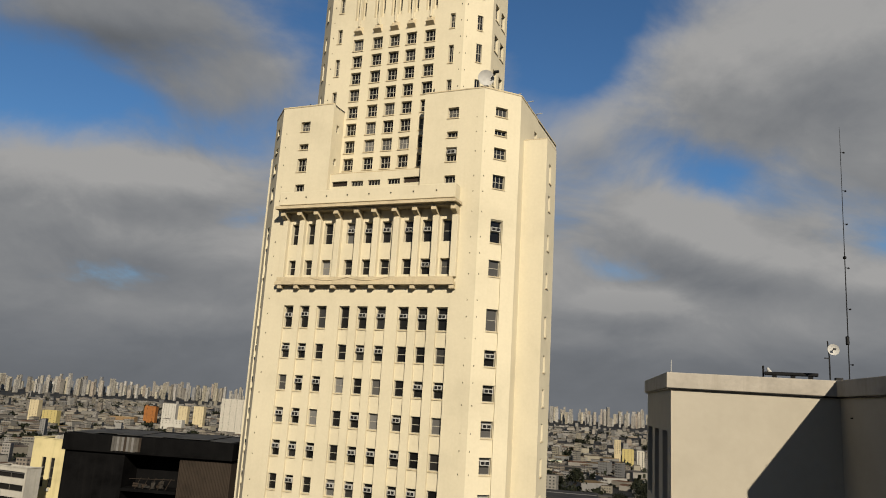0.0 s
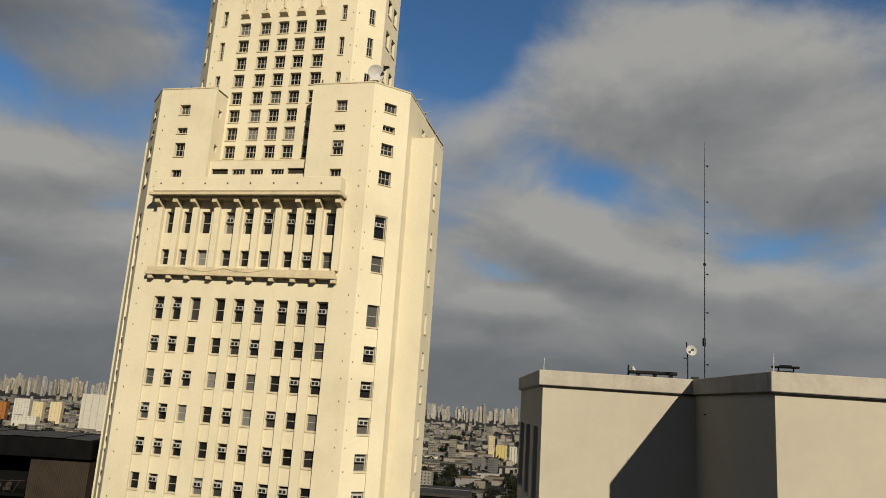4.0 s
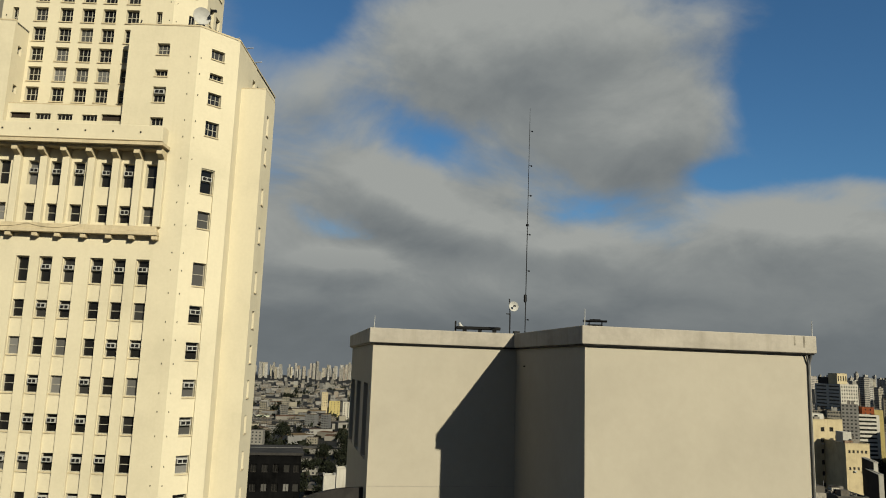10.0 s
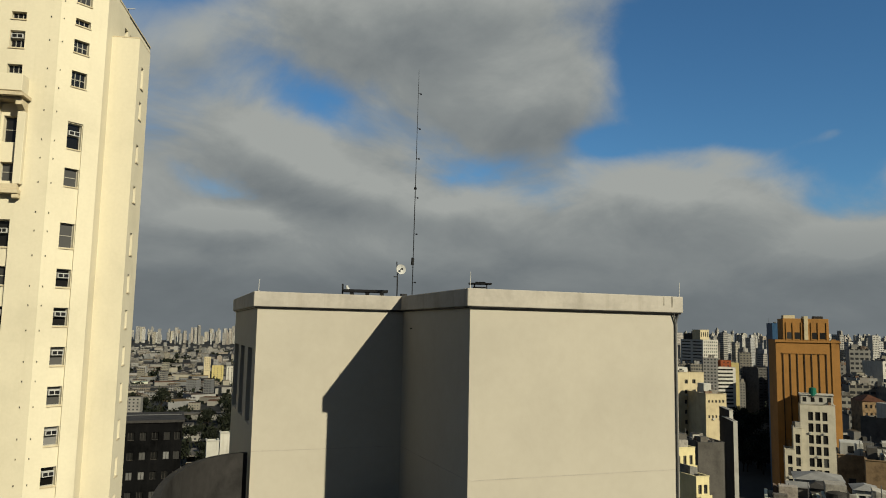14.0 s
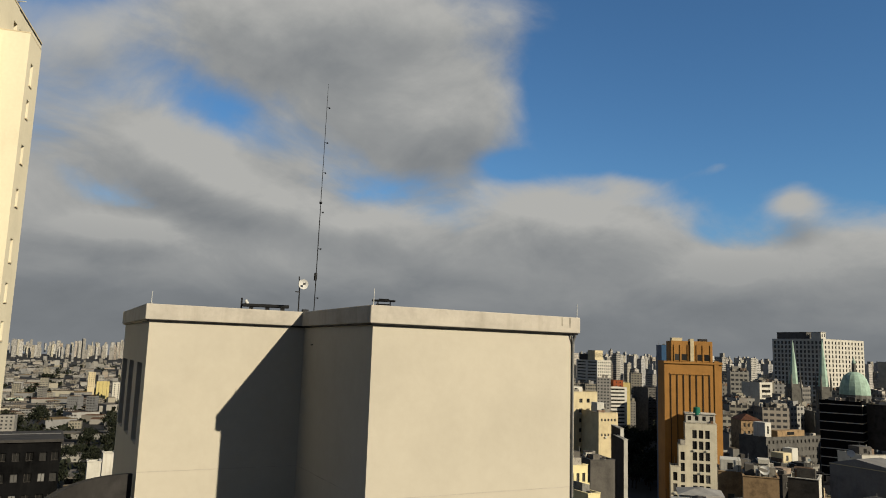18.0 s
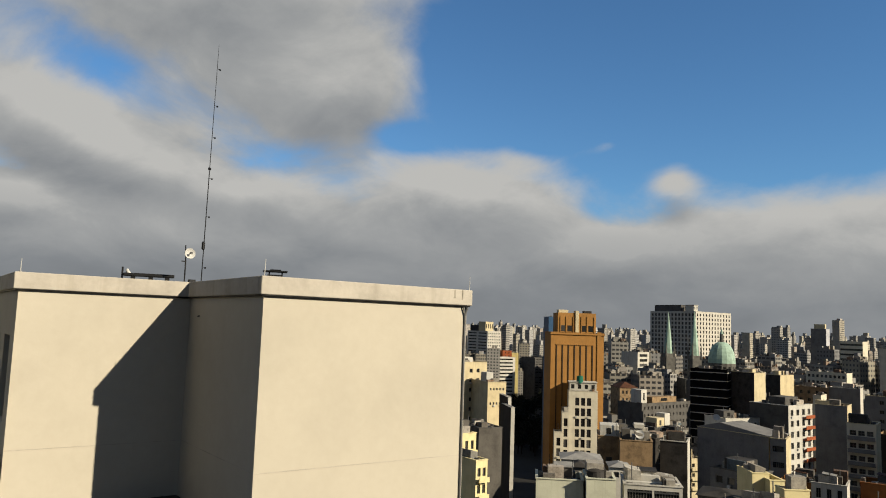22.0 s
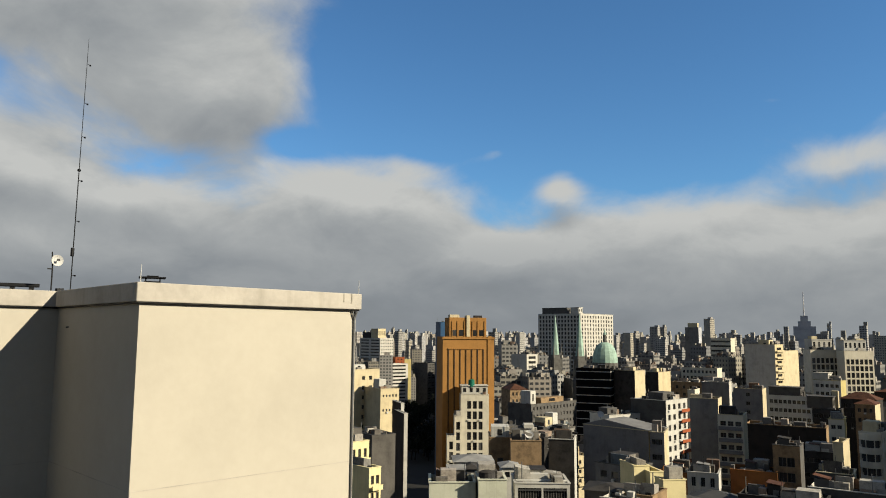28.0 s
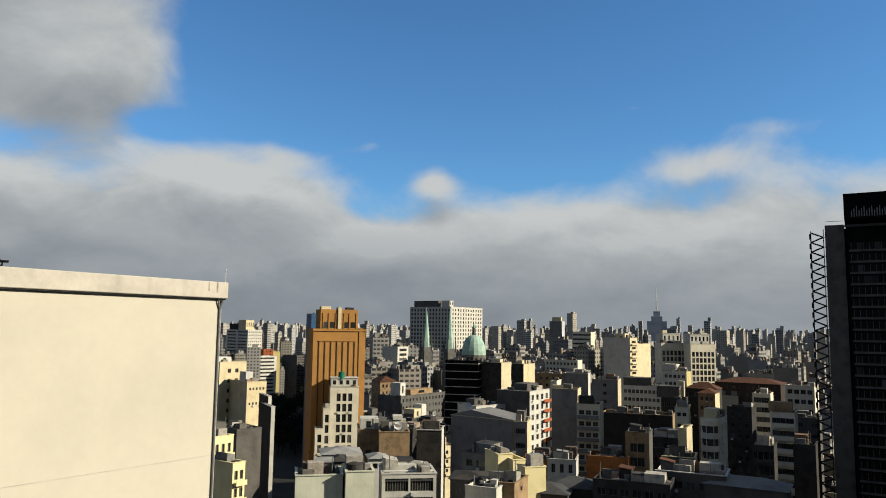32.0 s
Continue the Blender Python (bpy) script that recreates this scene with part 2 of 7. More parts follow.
def facade(name, island, shade=1.0):
    """Far-off blocks of flats: window grid in metres along the wall, wall colour by building."""
    m = bpy.data.materials.new(name)
    m.use_nodes = True
    n = Nodes(m.node_tree)
    uv = n.add("ShaderNodeUVMap", uv_map="metres").outputs[0]
    xy = n.add("ShaderNodeSeparateXYZ", {0: uv})
    geo = n.add("ShaderNodeNewGeometry")
    r = geo.outputs["Random Per Island"] if island else n.add("ShaderNodeObjectInfo").outputs["Random"]
    r2 = n.math("FRACT", n.math("MULTIPLY", r, 17.3))
    fu = n.math("FRACT", n.math("DIVIDE", xy.outputs[0], n.math("MULTIPLY_ADD", r2, 1.4, 2.2)))
    fv = n.math("FRACT", n.math("DIVIDE", xy.outputs[1], 3.1))
    wide = n.math("MULTIPLY_ADD", n.math("FRACT", n.math("MULTIPLY", r, 53.1)), 0.2, 0.2)
    a = n.math("LESS_THAN", n.math("ABSOLUTE", n.math("SUBTRACT", fu, 0.5)), wide)
    b = n.math("LESS_THAN", n.math("ABSOLUTE", n.math("SUBTRACT", fv, 0.55)), 0.23)
    win = n.math("MULTIPLY", a, b)
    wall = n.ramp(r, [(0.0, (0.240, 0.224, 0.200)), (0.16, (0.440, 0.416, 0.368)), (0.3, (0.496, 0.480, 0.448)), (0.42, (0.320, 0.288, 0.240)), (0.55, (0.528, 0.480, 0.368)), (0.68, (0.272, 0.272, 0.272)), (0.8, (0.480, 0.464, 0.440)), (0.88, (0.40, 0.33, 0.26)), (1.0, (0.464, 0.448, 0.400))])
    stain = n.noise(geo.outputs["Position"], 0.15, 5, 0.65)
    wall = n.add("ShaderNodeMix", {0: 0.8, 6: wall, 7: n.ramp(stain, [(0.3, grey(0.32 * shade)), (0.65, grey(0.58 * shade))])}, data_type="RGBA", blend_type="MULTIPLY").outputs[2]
    c = n.mix(win, wall, (0.014, 0.014, 0.015, 1))
    p = n.add("ShaderNodeBsdfPrincipled", {"Base Color": c, "Roughness": n.math("MULTIPLY_ADD", win, -0.5, 0.85)})
    n.add("ShaderNodeOutputMaterial", {0: p.outputs[0]})
    return m


CREAM = surface("cream_paint", (0.93, 0.84, 0.62), var=0.07, scale=0.12, fine=3.0, streak=0.10, stain=(0.58, 0.50, 0.34))
CREAM_TRIM = surface("cream_trim", (0.80, 0.68, 0.46), var=0.12, scale=0.8, fine=5.0, streak=0.35, stain=(0.35, 0.29, 0.19))
RENDER_WALL = surface("grey_cream_render", (0.605, 0.552, 0.450), var=0.06, scale=0.16, fine=2.5, bump=0.2, streak=0.10, stain=(0.50, 0.45, 0.36))
FASCIA = surface("weathered_parapet", (0.580, 0.530, 0.450), var=0.12, scale=0.7, fine=5.0, bump=0.3, streak=0.4, stain=(0.30, 0.27, 0.21))
SOOT = surface("soot_stain", (0.40, 0.36, 0.29), var=0.3, scale=2)
ROOF_GREY = surface("pale_roof_sheets", (0.36, 0.35, 0.33), var=0.2, scale=0.5, streak=0.2)
ROOFING = surface("roof_membrane", (0.082, 0.082, 0.082), var=0.3, scale=0.5)
DARK_METAL = surface("dark_metal", (0.025, 0.025, 0.026), rough=0.5, var=0.2, metal=0.4, scale=2)
STEEL = surface("galvanised_steel", (0.287, 0.287, 0.287), rough=0.45, metal=0.7, var=0.15, scale=3)
WHITE = surface("white_enamel", (0.640, 0.631, 0.599), rough=0.5, var=0.08, scale=2)
FRAME_OLD = surface("aged_window_frame", (0.20, 0.19, 0.17), rough=0.7, var=0.2, scale=2)
FRAME_WHITE = surface("window_frame_paint", (0.541, 0.508, 0.426), rough=0.6, var=0.15, scale=2)
GLASS = glazing("window_glass", [(0.0, 0.006), (0.6, 0.012), (0.75, 0.035), (0.9, 0.09), (1.0, 0.15)])
GLASS_TINTED = glazing("tinted_glass", [(0.0, 0.002), (0.9, 0.004), (0.93, 0.03), (0.97, 0.004), (1.0, 0.08)], 0.3, 0.08)
GLASS_DARK = glazing("dark_window_glass", [(0.0, 0.008), (0.7, 0.02), (1.0, 0.07)])
# concrete, darkened to also put the shade of side walls into the colour
CONCRETE = surface("bare_concrete_and_shade", (0.135, 0.128, 0.118), var=0.24, scale=0.35, fine=3, streak=0.45, tint=0.2, stain=(0.12, 0.11, 0.10))
# dark concrete; on some walls its darkness stands in for shade
CONCRETE_DARK = surface("dark_concrete_and_shade", (0.062, 0.058, 0.054), var=0.4, scale=0.5, fine=3, streak=0.3, tint=0.25, stain=(0.07, 0.065, 0.06))
PLASTER_WHITE = surface("white_plaster", (0.68, 0.655, 0.58), var=0.12, scale=0.35, fine=3, streak=0.45, tint=0.12, stain=(0.34, 0.31, 0.26))
PLASTER_LIGHT = surface("light_cream_plaster", (0.80, 0.73, 0.57), var=0.10, streak=0.25, stain=(0.36, 0.31, 0.23))
PLASTER_CREAM = surface("cream_plaster", (0.74, 0.63, 0.40), var=0.12, scale=0.35, fine=3, streak=0.4, tint=0.12, stain=(0.36, 0.30, 0.2))
PALE_YELLOW = surface("pale_yellow_plaster", (0.90, 0.78, 0.43), var=0.1, streak=0.3, stain=(0.45, 0.38, 0.2))
# mainly side walls turned from the sun, their shade put into the grey
GREY_PLASTER_AND_SHADE = surface("grey_plaster_and_shade", (0.27, 0.262, 0.25), var=0.2, scale=0.3, fine=3, streak=0.4, tint=0.15, stain=(0.15, 0.145, 0.14))
PLASTER_YELLOW = surface("yellow_plaster", (0.615, 0.508, 0.213), var=0.12, streak=0.25, stain=(0.4, 0.32, 0.16))
PLASTER_GREEN = surface("pale_green_plaster", (0.72, 0.72, 0.56), var=0.12, streak=0.35, stain=(0.38, 0.38, 0.3))
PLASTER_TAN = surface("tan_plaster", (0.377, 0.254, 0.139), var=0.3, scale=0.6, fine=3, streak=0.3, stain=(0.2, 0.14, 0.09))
OCHRE = surface("ochre_cladding", (0.445, 0.222, 0.062), var=0.10, scale=0.2, streak=0.15, stain=(0.3, 0.16, 0.06))
ORANGE = surface("orange_paint", (0.410, 0.164, 0.049), var=0.2, streak=0.3, stain=(0.2, 0.09, 0.04))
RED_PAINT = surface("red_paint", (0.394, 0.107, 0.041), var=0.15)
TILE_ROOF = surface("clay_roof_tiles", (0.15, 0.066, 0.038), var=0.35, scale=0.6, fine=3, tint=0.3)
COPPER = surface("verdigris_copper", (0.42, 0.58, 0.47), rough=0.7, var=0.2, scale=0.4, streak=0.3, stain=(0.18, 0.26, 0.2))
STONE_GREY = surface("grey_granite", (0.164, 0.156, 0.139), var=0.25, scale=0.5, streak=0.3, stain=(0.08, 0.08, 0.07))
# black cladding; also walls and floors whose shade is put into the colour
BLACK_CLAD = surface("black_cladding_and_shade", (0.009, 0.009, 0.0095), rough=0.9, gloss=0.02, var=0.35, scale=0.4, streak=0.3, stain=(0.022, 0.021, 0.02))
# brown ribs and rails; on city walls the dark brown stands in for shade
BROWN_RIB = surface("brown_ribs_and_shade", (0.055, 0.041, 0.031), var=0.25, streak=0.3, stain=(0.05, 0.04, 0.03))
BLUE_CLAD = surface("blue_cladding", (0.041, 0.107, 0.213), rough=0.5, var=0.15)
GREEN_TANK = surface("green_tank", (0.016, 0.180, 0.115), rough=0.5, var=0.15)
GROUND = surface("city_ground", (0.041, 0.039, 0.034), var=0.4, scale=0.02, fine=0.3)
BARK = surface("bark", (0.049, 0.037, 0.025), var=0.3, scale=2)
LEAF = surface("leaves", (0.022, 0.028, 0.014), rough=0.7, var=0.4, scale=0.5, tint=0.4, island=True)
ROOF_HUES = [(0.0, (0.14, 0.14, 0.14)), (0.22, (0.40, 0.38, 0.36)), (0.38, (0.55, 0.30, 0.17)), (0.52, (0.28, 0.25, 0.22)), (0.68, (0.85, 0.62, 0.30)), (0.82, (0.22, 0.2, 0.18)), (0.92, (0.85, 0.82, 0.78)), (1.0, (0.5, 0.49, 0.48))]
ROOF_MIX = surface("mixed_roofs", (0.22, 0.205, 0.185), var=0.3, scale=0.1, tint=0.65, island=True, hues=ROOF_HUES)
CLUTTER = surface("roof_clutter", (0.62, 0.59, 0.54), var=0.25, scale=1.0, fine=4, tint=0.8, island=True, hues=[(0.0, (0.10, 0.10, 0.10)), (0.2, (0.30, 0.28, 0.26)), (0.38, (0.95, 0.92, 0.86)), (0.5, (0.45, 0.27, 0.17)), (0.62, (0.16, 0.15, 0.15)), (0.78, (1, 0.98, 0.92)), (0.9, (0.55, 0.52, 0.47)), (1.0, (0.22, 0.28, 0.34))])
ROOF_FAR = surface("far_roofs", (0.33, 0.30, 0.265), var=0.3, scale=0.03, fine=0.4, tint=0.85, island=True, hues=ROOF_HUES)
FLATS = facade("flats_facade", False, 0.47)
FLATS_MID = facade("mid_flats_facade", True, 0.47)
# walls much lighter than FLATS_MID: distance haze put into the colour
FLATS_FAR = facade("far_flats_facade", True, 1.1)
# stone paled to put distance haze into its colour
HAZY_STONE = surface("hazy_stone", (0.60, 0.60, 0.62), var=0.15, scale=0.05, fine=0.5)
FLATS_LOW = facade("low_house_facade", True, 0.46)


# ---- building tools ----
def part(name, bm, material, parent=None, label="", at=None):
    me = bpy.data.meshes.new(name)
    bm.to_mesh(me)
    bm.free()
    for m in material if isinstance(material, (list, tuple)) else [material]:
        me.materials.append(m)
    return piece(name, me, parent, label, at)


def piece(name, me, parent=None, label="", at=None):
    ob = new(name, me)
    if parent:
        ob.parent = parent
    if at is not None:
        ob.matrix_basis = at
    if label:
        ob["label"] = label
    return ob


def thing(name, label, category, at, group="", kind=""):
    ob = new(name)
    ob.empty_display_size = 1
    ob.matrix_basis = at
    return tagged(ob, label, category, group, kind)


def slab(bm, x0, x1, y0, y1, z0, z1, mi=0, M=None, bevel=0.0):
    v = [Vector((x, y, z)) for z in (z0, z1) for x, y in ((x0, y0), (x1, y0), (x1, y1), (x0, y1))]
    if M is not None:
        v = [M @ p for p in v]
    v = [bm.verts.new(p) for p in v]
    fs = [bm.faces.new([v[i] for i in q]) for q in ((3, 2, 1, 0), (4, 5, 6, 7), (0, 1, 5, 4), (1, 2, 6, 5), (2, 3, 7, 6), (3, 0, 4, 7))]
    for f in fs:
        f.material_index = mi
    if bevel:
        es = list({e for f in fs for e in f.edges})
        bmesh.ops.bevel(bm, geom=es, offset=bevel, segments=1, affect="EDGES")
    return bm


def block(x0, x1, y0, y1, z0, z1, bevel=0.0, M=None):
    return slab(bmesh.new(), x0, x1, y0, y1, z0, z1, 0, M, bevel)


def rod(bm, a, b, r, n=8, r2=None, mi=0):
    a, b = Vector(a), Vector(b)
    d = (b - a).to_track_quat("Z", "Y").to_matrix()
    rings = []
    for p, q in ((a, r), (b, r if r2 is None else r2)):
        rings.append([bm.verts.new(p + d @ Vector((q * math.cos(2 * math.pi * i / n), q * math.sin(2 * math.pi * i / n), 0))) for i in range(n)])
    for i in range(n):
        f = bm.faces.new((rings[0][i], rings[0][(i + 1) % n], rings[1][(i + 1) % n], rings[1][i]))
        f.material_index = mi
    bm.faces.new(rings[0][::-1]).material_index = mi
    bm.faces.new(rings[1]).material_index = mi
    return bm


def panel(bm, W, z0, z1, holes, depth=0.3, M=None, mi=0):
    """A wall face W wide in the plane y = 0 that looks to -y, with openings (x0, x1, z0, z1) and their reveals."""
    M = M or Matrix()
    holes = [h for h in holes if h[1] > 0 and h[0] < W and h[3] > z0 and h[2] < z1]
    z0, z1, W = round(z0, 4), round(z1, 4), round(W, 4)
    xs = sorted({0.0, W, *[round(v, 4) for h in holes for v in h[:2]]})
    zs = sorted({z0, z1, *[round(v, 4) for h in holes for v in h[2:]]})
    grid = {}

    def vert(i, j):
        if (i, j) not in grid:
            grid[i, j] = bm.verts.new(M @ Vector((xs[i], 0, zs[j])))
        return grid[i, j]

    open_ = np.zeros((len(xs), len(zs)), bool)
    cx, cz = [(a + b) / 2 for a, b in zip(xs, xs[1:])], [(a + b) / 2 for a, b in zip(zs, zs[1:])]
    for a, b, c, d in holes:
        for i, x in enumerate(cx):
            if a < x < b:
                for j, z in enumerate(cz):
                    if c < z < d:
                        open_[i, j] = True
    for i in range(len(cx)):
        for j in range(len(cz)):
            if not open_[i, j]:
                bm.faces.new((vert(i, j), vert(i + 1, j), vert(i + 1, j + 1), vert(i, j + 1))).material_index = mi
    for a, b, c, d in holes:
        o = [vert(xs.index(round(x, 4)), zs.index(round(z, 4))) for x, z in ((a, c), (b, c), (b, d), (a, d))]
        k = [bm.verts.new(M @ Vector((x, depth, z))) for x, z in ((a, c), (b, c), (b, d), (a, d))]
        for i in range(4):
            j = (i + 1) % 4
            bm.faces.new((o[i], o[j], k[j], k[i])).material_index = mi
    return bm


def face(o, ang):
    """Local frame of a wall that starts at o and runs at ang degrees anticlockwise from +x; it looks to its own -y."""
    return pose(o[0], o[1], 0, 0, 0, ang)


def frame_mesh(name, w, h, nx, nz, bar, materials, glass=True, deep=0.06, edge=None):
    """Window frame with nx by nz lights; origin at its lower left corner, glass behind the bars."""
    bm = bmesh.new()
    edge = edge or bar
    xs = [0, edge] + [v for i in range(1, nx) for v in (w * i / nx - bar / 2, w * i / nx + bar / 2)] + [w - edge, w]
    zs = [0, edge] + [v for j in range(1, nz) for v in (h * j / nz - bar / 2, h * j / nz + bar / 2)] + [h - edge, h]
    grid = [[bm.verts.new((x, 0, z)) for z in zs] for x in xs]
    fs = []
    for i in range(len(xs) - 1):
        for j in range(len(zs) - 1):
            if i % 2 == 0 or j % 2 == 0:
                fs.append(bm.faces.new((grid[i][j], grid[i + 1][j], grid[i + 1][j + 1], grid[i][j + 1])))
    back = bmesh.ops.extrude_face_region(bm, geom=fs)["geom"]
    bmesh.ops.translate(bm, verts=[v for v in back if isinstance(v, bmesh.types.BMVert)], vec=(0, deep, 0))
    bmesh.ops.recalc_face_normals(bm, faces=bm.faces)
    if glass:
        vs = [bm.verts.new((x, deep * 0.8, z)) for x, z in ((0, 0), (w, 0), (w, h), (0, h))]
        bm.faces.new(vs).material_index = 1
    me = bpy.data.meshes.new(name)
    bm.to_mesh(me)
    bm.free()
    for m in materials:
        me.materials.append(m)
    return me


def pane_mesh(w, h, material):
    bm = bmesh.new()
    slab(bm, 0.02, w - 0.02, 0.04, 0.052, 0.02, h - 0.02)
    me = bpy.data.meshes.new("pane")
    bm.to_mesh(me)
    bm.free()
    me.materials.append(material)
    return me

# ---- ground ----
bm = bmesh.new()
bmesh.ops.create_grid(bm, x_segments=24, y_segments=24, size=4900)
ground = part("ground", bm, GROUND)
tagged(ground, "dark city ground with streets and yards", "ground", kind="structure")

# ---- the roof that the camera stands on ----
own = thing("roof_terrace_building", "grey rendered office building under the viewpoint", "building", pose(0, 0, 0, 0, 0, -13.8))
part("wall", block(-26, 12, -42, 0.7, 0, EYE - 1.75), CONCRETE, own)
part("wall", block(12.6, 44, -42, 4.0, 0, EYE - 9.6), CONCRETE_DARK, own)

# ---- tall office slab behind the viewpoint, whose shade lies on the low roofs ----
slab_ = thing("office_slab", "plain grey office slab standing behind the viewpoint", "building", pose(98, -48, 0))
part("wall", block(0, 76, -16, 0, 0, EYE + 5), CONCRETE, slab_)
part("roof", block(-0.2, 76.2, -16.2, 0.2, EYE + 5.001, EYE + 5.4), ROOFING, slab_)

# ---- plant-room block on the neighbouring roof ----
BX, BY, BTURN = 17.646, 24.261, -13.8
TOP = EYE + 1.835
FL, SD, RL, LD = 10.71, 9.242, 7.565, 12.5
house = thing("rooftop_plant_room", "rendered pale plant room with overhanging parapet on a roof", "building", pose(BX, BY, 0, 0, 0, BTURN))
IN = 0.2
ZB = 0.0
wall_bm = bmesh.new()
LOUV = [(5.72 - IN, 9.36 - IN, EYE - 10.4, EYE - 7.93), (0.9 - IN, 4.5 - IN, EYE - 10.4, EYE - 7.97)]
panel(wall_bm, FL - 2 * IN, ZB, TOP - 0.78, LOUV, 0.35, face((IN, IN), 0))
part("wall", wall_bm, RENDER_WALL, house)
part("wall", panel(bmesh.new(), SD, ZB, TOP - 0.78, [], 0.3, face((IN, SD + IN), -90)), RENDER_WALL, house)
part("wall", panel(bmesh.new(), RL, ZB, TOP - 0.78, [], 0.3, face((IN - RL, SD + IN), 0)), RENDER_WALL, house)
SLOTS = [(LD - y1, LD - y0, EYE - 4.85, EYE - 0.98) for y0, y1 in ((1.5, 3.7), (5.5, 7.8), (9.2, 12.0))]
SLOTS += [(LD - y1, LD - y0, EYE - 12.5, EYE - 8.8) for y0, y1 in ((1.5, 3.7), (5.5, 7.8), (9.2, 12.0))]
part("wall", panel(bmesh.new(), LD, ZB, TOP - 0.78, SLOTS, 0.5, face((IN - RL, SD + LD), -90)), RENDER_WALL, house)
part("wall", panel(bmesh.new(), SD + LD, ZB, TOP - 0.78, [], 0.3, face((FL - IN, IN), 90)), RENDER_WALL, house)
part("wall", panel(bmesh.new(), FL + RL - 2 * IN, ZB, TOP - 0.78, [], 0.3, face((FL - IN, SD + LD - IN), 180)), RENDER_WALL, house)
for x0, x1, z0, z1 in SLOTS:
    y = SD + LD - (x0 + x1) / 2
    part("slot_window", block(-RL + IN + 0.48, -RL + IN + 0.55, y - (x1 - x0) / 2, y + (x1 - x0) / 2, z0, z1), GLASS_DARK, house, "tall dark slot window")


def band(x0, x1, y0, y1, z0, z1):
    return block(x0, x1, y0, y1, z0, z1, 0.025)


# parapet band, piece by piece, and a dark strip for the shadow under it
for name, a, c, mat_, lab in (("parapet", TOP - 0.74, TOP, FASCIA, "rain-streaked overhanging parapet"), ("drip_edge", TOP - 0.81, TOP - 0.742, DARK_METAL, "dark strip in place of the parapet's shadow line")):
    o = 0.0 if name == "parapet" else 0.06
    part(name, band(o, FL - o, o, 0.32, a, c), mat_, house, lab)
    part(name, band(o, 0.32, 0.323, SD + o - 0.003, a, c), mat_, house, lab)
    part(name, band(-RL + o, 0.32, SD + o, SD + 0.32, a, c), mat_, house, lab)
    part(name, band(-RL + o, -RL + 0.32, SD + 0.323, SD + LD, a, c), mat_, house, lab)
    part(name, band(FL - 0.32, FL - o, 0.323, SD + LD, a, c), mat_, house, lab)
roof_bm = block(0.32, FL - 0.32, 0.32, SD + LD, TOP - 0.6, TOP - 0.45)
slab(roof_bm, -RL + 0.32, 0.318, SD + 0.32, SD + LD, TOP - 0.6, TOP - 0.45)
part("roof", roof_bm, ROOFING, house)
# cast joint across the plaster
part("joint", block(IN + 0.02, FL - IN - 0.02, IN - 0.012, IN + 0.01, EYE - 5.93, EYE - 5.90), FASCIA, house, "thin crack along a pour joint")
part("joint", block(IN - RL + 0.02, IN - 0.02, SD + IN - 0.012, SD + IN + 0.01, EYE - 5.93, EYE - 5.90), FASCIA, house, "thin crack along a pour joint")
part("joint", block(IN - 0.012, IN + 0.01, IN + 0.02, SD + IN - 0.02, EYE - 5.93, EYE - 5.90), FASCIA, house, "thin crack along a pour joint")
stain_rng = random.Random(5)
for i in range(2):
    sx, sw_, st_ = (9.6, 10.05)[i], stain_rng.uniform(0.03, 0.10), stain_rng.uniform(0.15, 0.5)
    part("stain", block(sx, sx + sw_, -0.004, 0.01, TOP - st_ - 0.02, TOP - 0.02), SOOT, house, "dark rain stain")
# louvres
for x0, x1, z0, z1 in LOUV:
    x0, x1 = x0 + IN, x1 + IN
    lv = part("louvre", block(x0, x1, IN + 0.30, IN + 0.34, z0, z1), DARK_METAL, house, "dark metal ventilation louvre")
    me = None
    z = z0 + 0.05
    mid = (x0 + x1) / 2
    part("post", block(mid - 0.06, mid + 0.06, IN + 0.10, IN + 0.29, z0, z1), DARK_METAL, lv)
    while z < z1 - 0.1:
        if me is None:
            s = slab(bmesh.new(), 0, x1 - x0, -0.012, 0.012, -0.09, 0.09)
            me = bpy.data.meshes.new("slat")
            s.to_mesh(me)
            s.free()
            me.materials.append(BROWN_RIB)
        piece("slat", me, lv, "", Matrix.Translation((x0, IN + 0.19, z + 0.06)) @ pose(0, 0, 0, -38))
        z += 0.16
# downpipe at the outer corner
pipe = bmesh.new()
rod(pipe, (FL - 0.33, IN - 0.06, ZB), (FL - 0.33, IN - 0.06, TOP - 1.25), 0.05)
rod(pipe, (FL - 0.33, IN - 0.06, TOP - 1.25), (FL - 0.20, 0.1, TOP - 0.82), 0.05)
rod(pipe, (FL - 0.33, IN - 0.06, TOP - 1.25), (FL - 0.46, 0.1, TOP - 0.82), 0.04)
part("downpipe", pipe, STEEL, house, "grey downpipe with a forked top")
part("spout", rod(bmesh.new(), (IN + 0.02, 7.9, EYE + 0.17), (IN - 0.10, 7.9, EYE + 0.15), 0.03), DARK_METAL, house)

# roof of the lower storey in front of the recess, with its curved parapet
deck = thing("lower_roof_deck", "shaded dark roof deck below the plant room", "roof", pose(BX, BY, 0, 0, 0, BTURN))
part("floor", block(-RL - 3.9, IN - 0.01, -3, SD + IN - 0.01, EYE - 10.0, EYE - 9.2), ROOFING, deck)
curve = bmesh.new()
pts = []
for i in range(25):
    a = radians(180 - 90 * i / 24)
    pts.append((-RL + 0.1 + 4.2 * math.cos(a), -0.2 + 10.4 * math.sin(a)))
